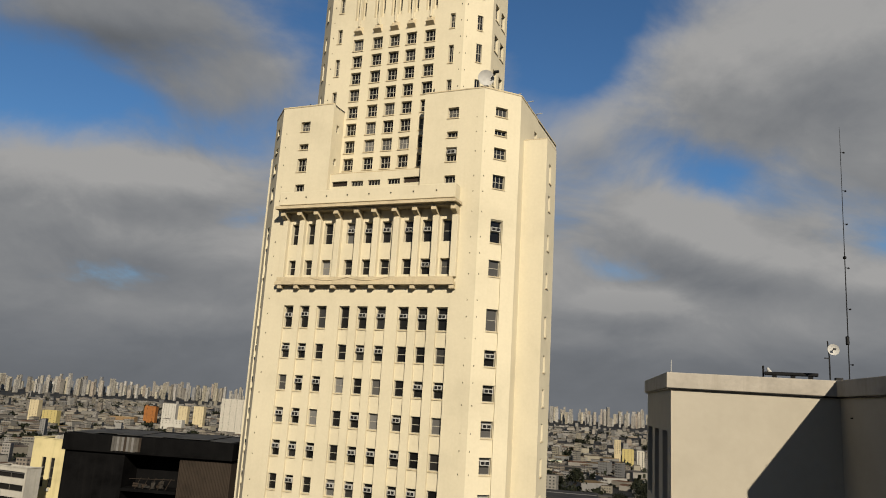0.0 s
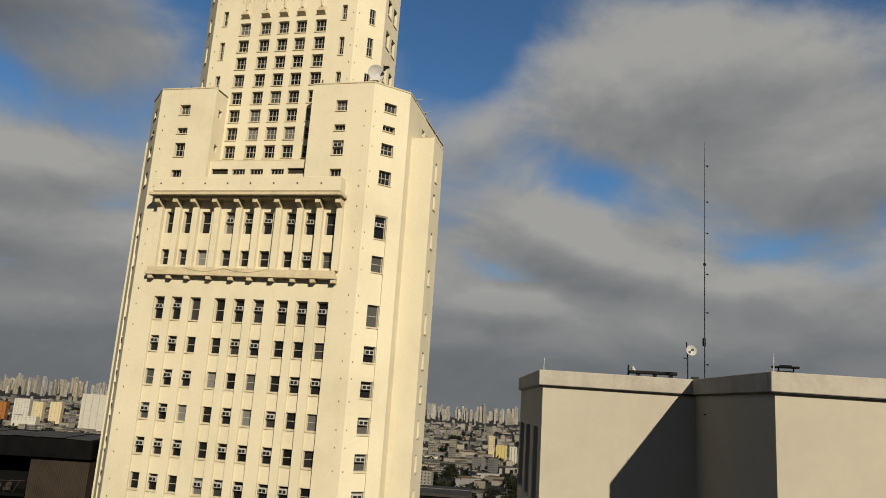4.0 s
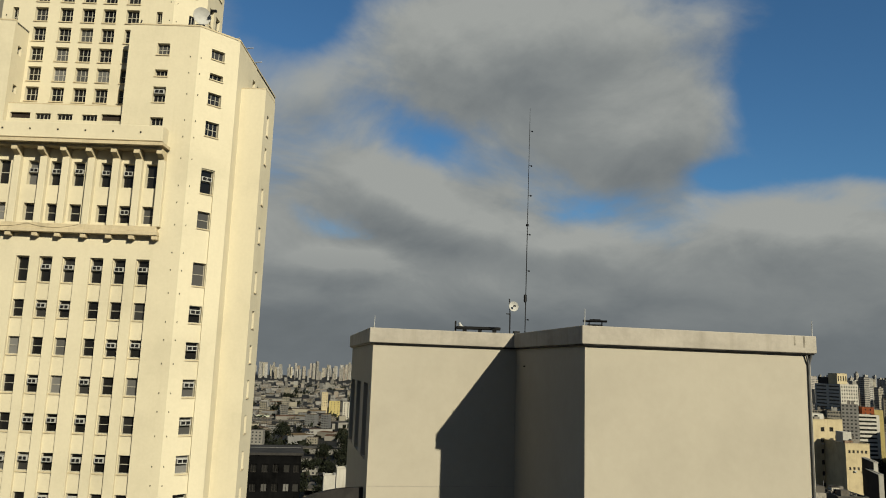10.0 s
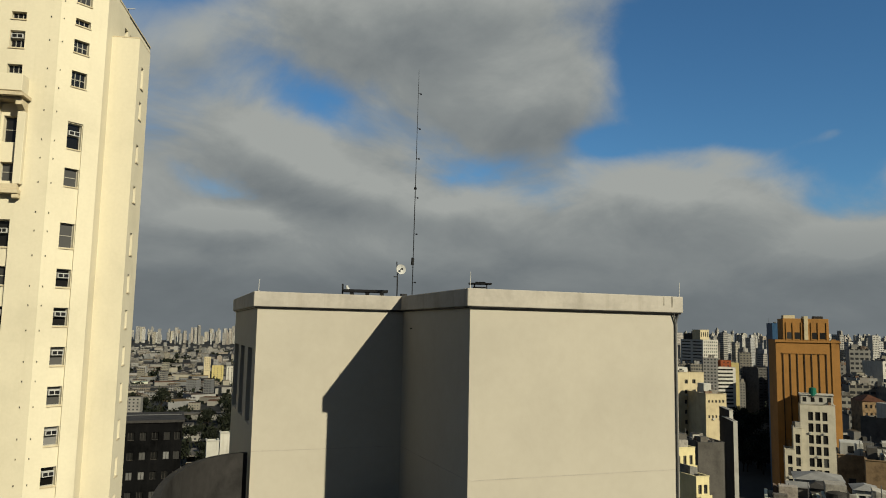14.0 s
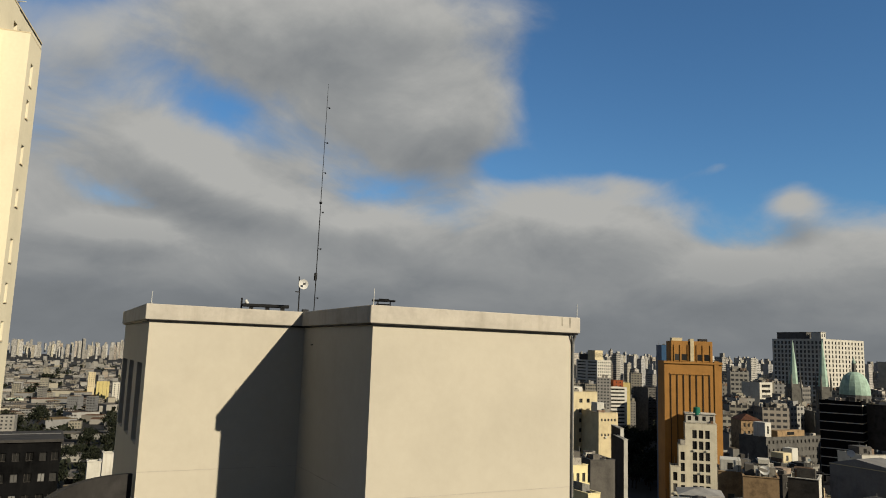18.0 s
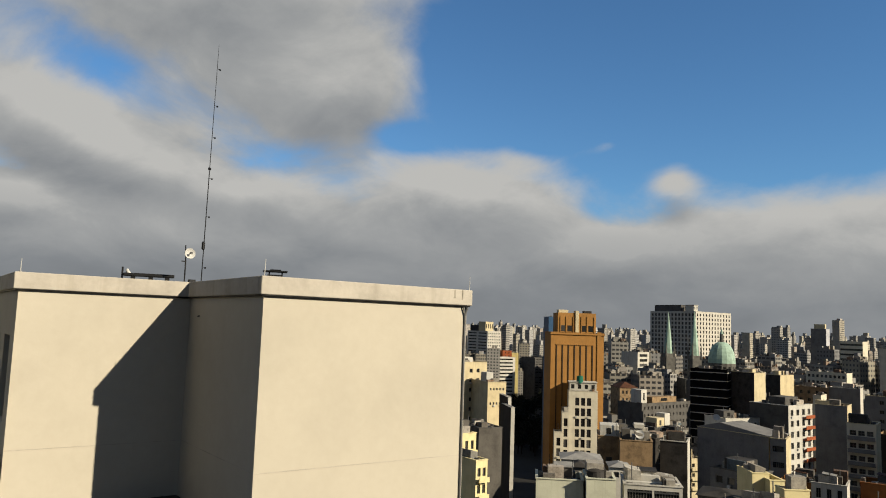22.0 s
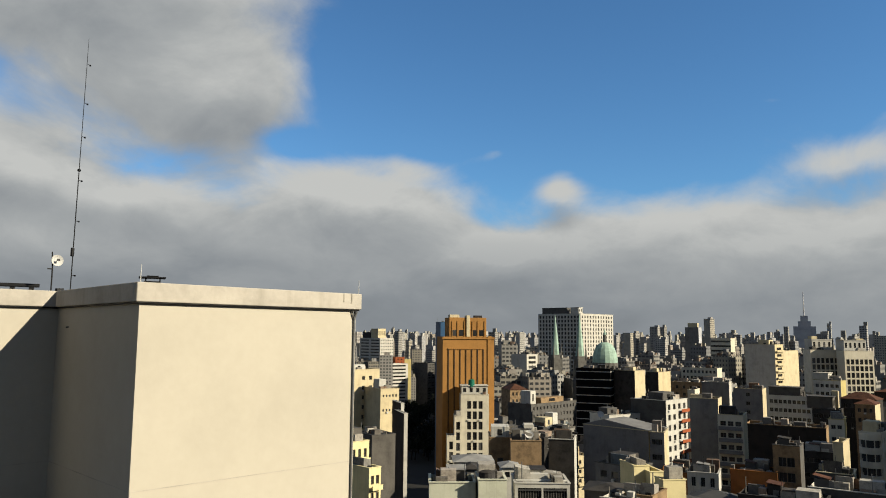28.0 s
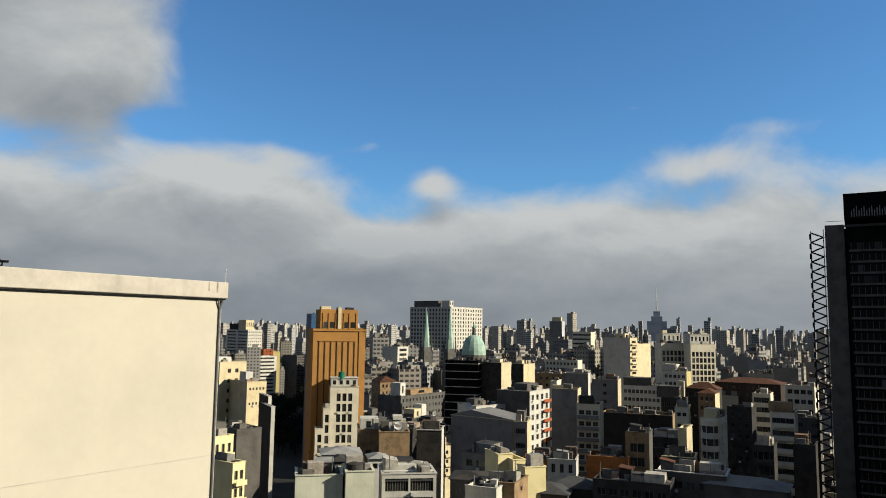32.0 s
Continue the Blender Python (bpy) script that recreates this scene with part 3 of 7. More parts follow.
for (ax, ay), (bx, by) in zip(pts, pts[1:]):
    d = Vector((by - ay, -(bx - ax))).normalized() * 0.28
    q = [(ax, ay), (bx, by), (bx + d.x, by + d.y), (ax + d.x, ay + d.y)]
    lo, hi = [curve.verts.new((*p, EYE - 16)) for p in q], [curve.verts.new((*p, EYE - 6.05)) for p in q]
    curve.faces.new(hi), curve.faces.new((lo[0], lo[1], hi[1], hi[0])), curve.faces.new((lo[2], lo[3], hi[3], hi[2]))
bmesh.ops.remove_doubles(curve, verts=curve.verts, dist=0.001)
bmesh.ops.recalc_face_normals(curve, faces=curve.faces)
# dark material puts the parapet's shade into its colour
part("parapet", curve, CONCRETE_DARK, deck, "curved roof parapet, its shade put into dark concrete")
cond = thing("rooftop_condenser", "dark air-conditioning condenser on the roof deck", "air conditioner", pose(BX, BY, 0, 0, 0, BTURN))
part("casing", block(-2.1, -0.1, 7.0, 8.9, EYE - 9.2, EYE - 8.55, 0.04), BLACK_CLAD, cond)
part("lid", block(-2.25, 0.05, 6.9, 9.0, EYE - 8.545, EYE - 8.42, 0.03), CONCRETE_DARK, cond, "overhanging metal lid")
rail = bmesh.new()
slab(rail, -RL + 0.4, -2.4, 8.6, 8.7, EYE - 9.2, EYE - 8.42)
tagged(part("ledge_wall", rail, DARK_METAL, None, "", pose(BX, BY, 0, 0, 0, BTURN)), "low dark upstand on the roof deck", "wall")


# ---- small things on the plant-room roof ----
# guyed whip mast
mast = thing("radio_mast", "thin steel radio mast with short side elements", "antenna", pose(20.9, 33.87, TOP - 0.45, 0, 0.9, 30))
m_bm = bmesh.new()
rod(m_bm, (0, 0, 0), (0, 0, 6.3), 0.026, 8, 0.024)
rod(m_bm, (0, 0, 6.3), (0, 0, 12.4), 0.02, 8, 0.013)
rod(m_bm, (0, 0, 12.4), (0, 0, 13.3), 0.012, 6, 0.006)
part("pole", m_bm, DARK_METAL, mast)
part("base_plate", block(-0.15, 0.15, -0.15, 0.15, 0, 0.02), STEEL, mast)
for z in (11.95, 9.92, 8.2, 5.98, 3.95, 1.28):
    e = bmesh.new()
    rod(e, (0, 0, z), (0.22, -0.05, z), 0.012, 6)
    slab(e, 0.18, 0.25, -0.085, -0.015, z - 0.035, z + 0.035)
    part("side_element", e, DARK_METAL, mast)
part("clamp", block(-0.06, 0.06, -0.06, 0.06, 6.42, 6.54, 0.01), DARK_METAL, mast)
part("junction_box", block(-0.13, 0.02, -0.07, 0.07, 2.2, 2.62, 0.03), DARK_METAL, mast, "black junction box")

# small round dish on its own pole
dpole = thing("microwave_dish", "small round white dish on a thin pole", "antenna", pose(20.05, 34.03, TOP - 0.45, 0, 0, 0))
p_bm = bmesh.new()
rod(p_bm, (0, 0, 0), (0, 0, 1.55), 0.035), rod(p_bm, (0, 0, 1.55), (-0.06, 0, 2.35), 0.03)
part("pole", p_bm, DARK_METAL, dpole)
part("bracket", block(-0.22, -0.02, -0.04, 0.04, 1.5, 1.55), DARK_METAL, dpole)


def dish_mesh(r, depth, n=28, rings=5):
    bm = bmesh.new()
    for s, off in ((1, 0.0), (1.03, 0.02)):
        prev = None
        for k in range(rings + 1):
            q = r * s * k / rings
            ring = [bm.verts.new((q * math.cos(2 * math.pi * i / n), -depth * (k / rings) ** 2 + off, q * math.sin(2 * math.pi * i / n))) for i in range(n)] if k else [bm.verts.new((0, off, 0))]
            if prev:
                for i in range(n):
                    j = (i + 1) % n
                    bm.faces.new((prev[i], prev[j], ring[j], ring[i]) if len(prev) > 1 else (prev[0], ring[j], ring[i]))
            prev = ring
    for f in bm.faces:
        f.smooth = True
    bmesh.ops.recalc_face_normals(bm, faces=bm.faces)
    return bm


DISH_AT = pose(0.13, -0.12, 1.93, -4, 0, -14)
part("reflector", dish_mesh(0.265, 0.07), WHITE, dpole, "white dish reflector", DISH_AT)
feed = rod(bmesh.new(), (0, 0.0, 0), (0, -0.22, 0), 0.02)
slab(feed, -0.06, 0.06, -0.26, -0.2, -0.05, 0.05)
part("feed_horn", feed, DARK_METAL, dpole, "", DISH_AT)

# long low bench-like antenna tray
tray = thing("roof_tray", "long dark metal cable tray lying on the parapet", "cable tray", pose(18.12, 36.78, TOP + 0.1, 0, 0, -28))
part("deck", block(0.1, 2.55, -0.25, 0.25, 0.16, 0.32, 0.02), DARK_METAL, tray)
for x in (0.45, 1.3, 2.1):
    part("foot", block(x, x + 0.22, -0.2, 0.2, -0.55, 0.155), DARK_METAL, tray)
part("upright", block(0.0, 0.09, -0.1, 0.1, 0.0, 0.62, 0.01), DARK_METAL, tray)
part("cowl", rod(bmesh.new(), (0.35, 0, 0.27), (0.25, 0, 0.52), 0.13, 10, 0.06), WHITE, tray, "small pale cowl")
shelf = thing("roof_hatch", "low dark metal hatch on short legs", "hatch", pose(19.47, 26.64, TOP - 0.02, 0, 0, -36))
part("lid", block(-0.05, 1.0, -0.3, 0.3, 0.36, 0.42, 0.015), DARK_METAL, shelf)
part("cap", block(0.25, 0.72, -0.2, 0.2, 0.421, 0.47, 0.02), DARK_METAL, shelf)
part("tray", block(0.15, 0.8, -0.2, 0.2, 0.2, 0.24), DARK_METAL, shelf)
for x in (0.2, 0.75):
    part("leg", block(x, x + 0.05, -0.05, 0.05, 0, 0.36), DARK_METAL, shelf)
for x, y, hgt in ((12.8, 35.25, 0.62), (18.31, 25.01, 0.75), (29.0, 22.66, 0.75)):
    r_ = thing("lightning_rod", "short pale lightning rod standing on the parapet corner", "lightning rod", pose(x, y, TOP, 0, 1.5, 0), "lightning rods")
    part("rod", rod(bmesh.new(), (0, 0, 0), (0, 0, hgt), 0.022, 6, 0.012), WHITE, r_)
    part("base", block(-0.05, 0.05, -0.05, 0.05, 0, 0.06), STEEL, r_)
box_ = part("cable_box", block(-0.16, 0.16, -0.12, 0.12, 0.0, 0.16, 0.01), DARK_METAL, None, "", pose(20.3, 33.75, TOP, 0, 0, BTURN))
tagged(box_, "small dark cable box on the parapet", "box")

BEFORE = set(scene.objects)
# ---- the tall cream office tower ----
TX, TY, TTURN = 6.55, 71.70, -25.23
tower = thing("office_tower", "tall cream-painted stepped art deco office tower", "building", pose(TX, TY, 0, 0, 0, TTURN))
TW = 25.0                      # width of the front between the chamfers
COLS = [-21.6, -19.55, -17.4, -14.6, -12.45, -10.3, -7.7, -5.6, -3.4]
FLOORS = [97.0 - 3.425 * k for k in range(9)]      # window heads under the tall row
CH = 4.35                      # chamfer
CE = CH * math.sqrt(0.5)
Z0, ZS = 0.0, 124.3
rng = random.Random(5)

WINS = {}


def tower_window(M, x, z, w, h, nx, nz, cooler=None, sill=True, deep=0.2):
    """Frame with its pane and sill, and sometimes a cooler in its upper half; (x, z) is the opening's lower left corner."""
    key = (w, h, nx, nz)
    if key not in WINS:
        WINS[key] = (frame_mesh("window", w, h, nx, nz, 0.06, [FRAME_WHITE, GLASS], False, 0.07), pane_mesh(w, h, GLASS))
    fr = piece("window", WINS[key][0], tower, "", M @ Matrix.Translation((x, deep, z)))
    piece("pane", WINS[key][1], fr)
    if sill:
        k = ("sill", w)
        if k not in WINS:
            s = slab(bmesh.new(), -0.05, w + 0.05, -0.09, 0.14, -0.13, -0.02)
            me = bpy.data.meshes.new("sill")
            s.to_mesh(me)
            s.free()
            me.materials.append(CREAM_TRIM)
            WINS[k] = me
        piece("sill", WINS[k], fr, "", Matrix.Translation((0, -deep, 0)))
    if cooler is None:
        cooler = rng.random() < 0.42 and nx == 1
    if cooler:
        k = ("cooler", w)
        if k not in WINS:
            s = slab(bmesh.new(), 0.06, w - 0.06, -0.02, 0.03, -0.04, 0.46)
            slab(s, 0.12, w - 0.16, -0.36, -0.021, 0.0, 0.42)
            slab(s, 0.20, w * 0.45, -0.372, -0.361, 0.07, 0.36, 1)
            slab(s, w * 0.52, w - 0.24, -0.372, -0.361, 0.07, 0.36, 1)
            slab(s, 0.07, w - 0.07, -0.021, -0.018, -0.02, 0.04, 1)
            me = bpy.data.meshes.new("air_conditioner")
            s.to_mesh(me)
            s.free()
            me.materials.append(WHITE)
            me.materials.append(DARK_METAL)
            WINS[k] = me
        piece("air_conditioner", WINS[k], fr, "white window air-conditioning unit", Matrix.Translation((0, 0, h * rng.choice((0.50, 0.52, 0.55)))))
    return fr


FRONT = face((-TW, 0), 0)      # local x counts from the left corner


def fx(x):
    return x + TW


# front below the terrace: sunk window strips, tall row and the colonnade windows
STRIP = 0.62
strips = [(fx(c) - STRIP, fx(c) + STRIP, Z0, 101.05) for c in COLS]
upper = [(fx(c) - 0.55, fx(c) + 0.55, za, zb) for c in COLS for za, zb in ((107.85, 110.2), (104.42, 106.08))]
part("wall", panel(bmesh.new(), TW, Z0, 113.0, strips + upper, 0.25, FRONT), CREAM, tower)
for a, b, c, d in upper:
    rec = bmesh.new()
    panel(rec, b - a, c, d, [(0.001, b - a - 0.001, c + 0.001, d - 0.001)], 0.5, FRONT @ Matrix.Translation((a, 0.25, 0)))
    part("reveal", rec, CREAM, tower)
    tower_window(FRONT, a, c, 1.1, round(d - c, 2), 1, 2, None, False, 0.42)
for c in COLS:
    holes = [(0.06, 2 * STRIP - 0.06, 98.7, 101.0)] + [(0.06, 2 * STRIP - 0.06, z - 1.6, z) for z in FLOORS]
    Mx = FRONT @ Matrix.Translation((fx(c) - STRIP, 0.25, 0))
    part("spandrel_strip", panel(bmesh.new(), 2 * STRIP, Z0, 101.05, holes, 0.42, Mx), CREAM, tower)
    for a, b, z0, z1 in holes:
        tower_window(Mx, a, z0, round(b - a, 2), round(z1 - z0, 2), 1, 2, None, True, 0.26)

# colonnade piers, brackets, cornice and ledge
PIERS = [-22.75, -20.6, -18.5, -16.0, -13.5, -11.4, -9.0, -6.65, -4.5, -2.35]
for x in PIERS:
    part("pier", block(x - 0.33, x + 0.33, -0.55, 0.0, 104.1, 110.5, 0.03), CREAM, tower)
    b = bmesh.new()
    prof = [(0, 109.6), (-0.42, 109.9), (-0.55, 110.6), (-1.25, 110.95), (-1.25, 111.38), (0, 111.38)]
    L, R = [b.verts.new((x - 0.27, y - 0.0, z)) for y, z in prof], [b.verts.new((x + 0.27, y, z)) for y, z in prof]
    b.faces.new(L[::-1]), b.faces.new(R)
    for i in range(len(prof)):
        j = (i + 1) % len(prof)
        b.faces.new((L[i], L[j], R[j], R[i]))
    bmesh.ops.recalc_face_normals(b, faces=b.faces)
    part("bracket", b, CREAM_TRIM, tower, "", Matrix.Translation((0, -0.002, 0)))
    part("dentil", block(x - 0.26, x + 0.26, -0.62, -0.002, 102.86, 103.2, 0.03), CREAM_TRIM, tower)
cor = bmesh.new()
slab(cor, -23.1, -2.3, -1.2, -0.002, 111.385, 111.6)
slab(cor, -23.5, -1.85, -1.78, -0.002, 111.605, 111.9)
slab(cor, -23.2, -2.2, -1.3, -0.002, 111.905, 112.1)
part("cornice", cor, CREAM_TRIM, tower, "moulded cornice, dark-stained under its edge")
par = bmesh.new()
slab(par, -23.25, -2.15, -1.42, -1.17, 112.105, 113.6, 0, None, 0.04)
slab(par, -23.25, -23.0, -1.165, -0.002, 112.105, 113.6)
slab(par, -2.4, -2.15, -1.165, -0.002, 112.105, 113.6)
part("balcony_parapet", par, CREAM, tower, "solid balcony parapet over the cornice")
for x in np.arange(-22.4, -2.4, 2.6):
    part("drain_spout", block(x - 0.06, x + 0.06, -1.5, -1.42, 112.85, 112.97), DARK_METAL, tower)
led = bmesh.new()
slab(led, -23.3, -2.1, -0.75, -0.002, 103.25, 103.62, 0, None, 0.03)
slab(led, -23.15, -2.25, -0.62, -0.002, 103.625, 104.1, 0, None, 0.03)
part("ledge", led, CREAM_TRIM, tower, "projecting ledge with small blocks below")
swag = bmesh.new()
px, pz = None, None
for i in range(37):
    x = -18.9 + 9.4 * i / 36
    z = 104.06 - 0.34 * (1 - (2 * ((i / 18.0) % 1.0) - 1) ** 2)
    if px is not None:
        rod(swag, (px, -0.66, pz), (x, -0.66, z), 0.025, 5)
    px, pz = x, z
part("cable", swag, CREAM_TRIM, tower, "slack cable along the ledge")

# shoulders over the terrace
for x0, x1, wc in ((-TW, -18.2, -21.8), (-6.85, 0.0, -3.45)):
    Mx = face((x0, 0), 0)
    hs = [(wc - x0 - 0.62, wc - x0 + 0.62, za, zb) for za, zb in ((121.3, 122.45), (119.1, 119.75), (116.45, 118.0), (113.5, 114.9))]
    part("wall", panel(bmesh.new(), x1 - x0, 113.0, ZS, hs, 0.45, Mx), CREAM, tower)
    for i, (a, b, c, d) in enumerate(hs):
        tower_window(Mx, a, c, 1.24, round(d - c, 2), 3, 2 if d - c > 1 else 1, i == 2 and x0 > -10, True, 0.36)
    inner = (x1, 0) if x0 < -10 else (x0, 2.4)
    hs = [(0.9, 1.5, 121.2, 122.1), (0.9, 1.5, 117.3, 118.1)] if x0 < -10 else []
    Mi = face(inner, 90 if x0 < -10 else -90)
    part("wall", panel(bmesh.new(), 2.4, 113.0, ZS, hs, 0.3, Mi), CREAM, tower)
    for a, b, c, d in hs:
        tower_window(Mi, a, c, 0.6, round(d - c, 2), 1, 2, False, False, 0.24)
    part("coping", block(x0 + 0.0, x1, -0.05, 0.3, ZS, ZS + 0.16, 0.02), CREAM_TRIM, tower)
    part("roof", block(x0, x1, 0.302, 10.0, ZS - 0.2, ZS), ROOFING, tower)

# chamfered corners, side walls and wings, both hands
CHW = [(121.5, 122.5), (119.4, 120.0), (116.8, 118.0), (113.6, 115.05), (107.9, 110.2), (104.45, 106.08), (98.9, 101.1)] + [(z - 1.6, z) for z in FLOORS]
for hand in (1, -1):
    Mc = face((0, 0), 45) if hand > 0 else face((-TW - CE, CE), -45)
    s0, s1 = (1.38, 2.78) if hand > 0 else (CH - 2.78, CH - 1.38)
    hs = [(s0, s1, za, zb) for za, zb in CHW if zb > 111]
    part("wall", panel(bmesh.new(), CH, Z0, ZS, hs + [(s0, s1, Z0, 110.3)], 0.13, Mc), CREAM, tower)
    Ms = Mc @ Matrix.Translation((s0, 0.13, 0))
    inner_h = [(0.05, s1 - s0 - 0.05, za, zb) for za, zb in CHW if zb < 111]
    part("spandrel_strip", panel(bmesh.new(), s1 - s0, Z0, 110.3, inner_h, 0.4, Ms), CREAM, tower)
    for a, b, c, d in hs:
        part("reveal", panel(bmesh.new(), 1.4, c, d, [(0.001, 1.399, c + 0.001, d - 0.001)], 0.3, Mc @ Matrix.Translation((a, 0.13, 0))), CREAM, tower)
        tower_window(Mc, a, c, 1.4, round(d - c, 2), 3, 2 if d - c > 1 else 1, False, True, 0.32)
    for i, (a, b, c, d) in enumerate(inner_h):
        tower_window(Ms, a, c, 1.3, round(d - c, 2), 1, 2, i not in (1, 2), True, 0.3)
    part("coping", slab(bmesh.new(), 0, CH, -0.05, 0.3, ZS, ZS + 0.16, 0, Mc), CREAM_TRIM, tower)
    # long side of the shoulder
    D = 16.0
    Mx = face((CE, CE), 90) if hand > 0 else face((-TW - CE, CE + D), -90)
    hs = [(a, a + 1.1, 121.0, 122.5) for a in (5.6, 7.6)] if hand > 0 else []
    part("wall", panel(bmesh.new(), D, Z0, ZS, hs, 0.35, Mx), CREAM, tower)
    for a, b, c, d in hs:
        tower_window(Mx, a, c, 1.1, 1.5, 3, 2, False, False, 0.3)
    part("coping", slab(bmesh.new(), 0, D, -0.05, 0.3, ZS, ZS + 0.16, 0, Mx), CREAM_TRIM, tower)
    # wing standing proud of the side
    wz, wd, wy = 119.9, 4.2, CE + 1.7
    if hand > 0:
        xa, xb = CE, CE + 2.55
        Mr = face((xb, wy), 90)
        hw = [(1.2, 2.0, za, zb) for za, zb in ((115.4, 117.5), (112.3, 114.0), (108.0, 109.7), (104.0, 105.6), (98.9, 101.0))] + [(1.2, 2.0, z - 1.7, z) for z in FLOORS]
    else:
        xa, xb = -TW - CE - 1.5, -TW - CE
        Mr = face((xa, wy + wd), -90)
        hw = []
    part("wall", panel(bmesh.new(), xb - xa, Z0, wz, [], 0.3, face((xa, wy), 0)), CREAM, tower)
    part("wall", panel(bmesh.new(), wd, Z0, wz, hw, 0.3, Mr), CREAM, tower)
    for a, b, c, d in hw:
        tower_window(Mr, a, c, 0.8, round(d - c, 2), 1, 2, False, True, 0.2)
    part("roof", block(xa, xb, wy, wy + wd, wz - 0.01, wz + 0.14, 0.03), CREAM_TRIM, tower)
    part("wall", panel(bmesh.new(), xb - xa, Z0, wz, [], 0.3, face((xb, wy + wd), 180)), CREAM, tower)
    # rows of tiny lamps beside the corners
    k = 0
    if "spot" not in WINS:
        s = slab(bmesh.new(), -0.03, 0.03, -0.05, 0.0, -0.07, 0.07)
        me = bpy.data.meshes.new("facade_lamp")
        s.to_mesh(me)
        s.free()
        me.materials.append(DARK_METAL)
        WINS["spot"] = me
    for z in np.arange(76.0, 123.0, 2.15):
        for x, y in ((-0.75, -0.002), (0.22, 0.2)) if hand > 0 else ((-TW + 0.75, -0.002),):
            piece("facade_lamp", WINS["spot"], tower, "", pose(x, y, z + (0.5 if k % 3 else 0), 0, 0, 0 if y < 0 else 45))
        k += 1
part("wall", panel(bmesh.new(), TW + 2 * CE, Z0, ZS, [], 0.3, face((CE, CE + 16), 180)), CREAM, tower)
part("roof", block(-TW - CE, CE, 10.0, CE + 16, ZS - 0.2, ZS), ROOFING, tower)
tri = bmesh.new()
for xs_ in ((0.0, CE), (-TW, -TW - CE)):
    vs = [tri.verts.new(p) for p in ((xs_[0], 0.3, ZS - 0.1), (xs_[1], CE, ZS - 0.1), (xs_[1], 10, ZS - 0.1), (xs_[0], 10, ZS - 0.1))]
    tri.faces.new(vs)
bmesh.ops.recalc_face_normals(tri, faces=tri.faces)
part("roof", tri, ROOFING, tower)
part("terrace_floor", block(-23.0, -2.4, -1.16, 2.39, 112.6, 112.75), ROOFING, tower)

# low pavilion on the terrace
th = [(0.45, 2.4, 114.55, 115.15)] + [(x, x + 1.5, 114.5, 115.1) for x in (2.9, 5.0, 7.4)] + [(9.3, 11.4, 114.55, 115.2)]
Mt = face((-18.35, 0.55), 0)
part("wall", panel(bmesh.new(), 11.6, 112.75, 116.0, th, 0.3, Mt), CREAM, tower)
part("roof", block(-18.35, -6.75, 0.551, 2.39, 116.0, 116.12), CREAM_TRIM, tower)
for i, (a, b, c, d) in enumerate(th):
    if 0 < i < 4:
        tower_window(Mt, a, c, 1.5, round(d - c, 2), 4, 1, False, False, 0.2)
    else:
        part("shutter", slab(bmesh.new(), a, b, 0.26, 0.3, c, d, 0, Mt), BROWN_RIB, tower, "dark brown shutter")

# upper shaft
ZT = 147.0
UC = 3.78
GRID = [-17.2, -14.65, -12.42, -10.27, -7.9]
UM = face((-TW + UC, 2.4), 0)
uw = TW - 2 * UC


def ux(x):
    return x + TW - UC


gh = [(ux(c) - 0.66, ux(c) + 0.66, 131.92 - 2.13 * k, 133.38 - 2.13 * k) for c in GRID for k in range(9)]
slim = [(ux(c) - 0.3, ux(c) + 0.3, za, zb) for c in (-19.85, -5.2) for za, zb in ((133.2, 135.0), (128.95, 131.1), (124.9, 126.9), (137.2, 139.2), (141.2, 143.2))]
flute = [(ux(c) + o - 0.28, ux(c) + o + 0.28, 135.9, ZT) for c in GRID for o in (-0.45, 0.42)]
part("wall", panel(bmesh.new(), uw, 113.0, ZT, gh + slim + flute, 0.42, UM), CREAM, tower)
for a, b, c, d in gh:
    tower_window(UM, a, c, 1.32, 1.46, 3, 2, False, True, 0.34)
for a, b, c, d in slim:
    tower_window(UM, a, c, 0.6, round(d - c, 2), 2, 2, False, True, 0.32)
for a, b, c, d in flute:
    part("flute_back", panel(bmesh.new(), b - a, c, d, [(0.1, b - a - 0.1, 136.6, 138.4)], 0.2, UM @ Matrix.Translation((a, 0.42, 0))), CREAM, tower)
    part("slot_window", slab(bmesh.new(), a + 0.1, b - 0.1, 0.58, 0.63, 136.6, 138.4, 0, UM), GLASS_DARK, tower)
for c in GRID:
    hood = bmesh.new()
    a = [hood.verts.new(p) for p in ((-0.5, 0, 133.9), (0.5, 0, 133.9), (0.5, -0.5, 134.25), (-0.5, -0.5, 134.25), (-0.5, 0, 134.95), (0.5, 0, 134.95), (0.12, -0.5, 134.6), (-0.12, -0.5, 134.6))]
    for q in ((0, 1, 2, 3), (3, 2, 6, 7), (7, 6, 5, 4), (0, 3, 7, 4), (1, 5, 6, 2), (4, 5, 1, 0)):
        hood.faces.new([a[i] for i in q])
    bmesh.ops.recalc_face_normals(hood, faces=hood.faces)
    part("hood", hood, CREAM_TRIM, tower, "wedge-shaped stone hood", Matrix.Translation((c, 2.398, 0)))
    part("rib", block(c - 0.1, c + 0.1, 2.15, 2.398, 134.96, ZT, 0.02), CREAM, tower)
UCH = 3.55
UE = UCH * math.sqrt(0.5)
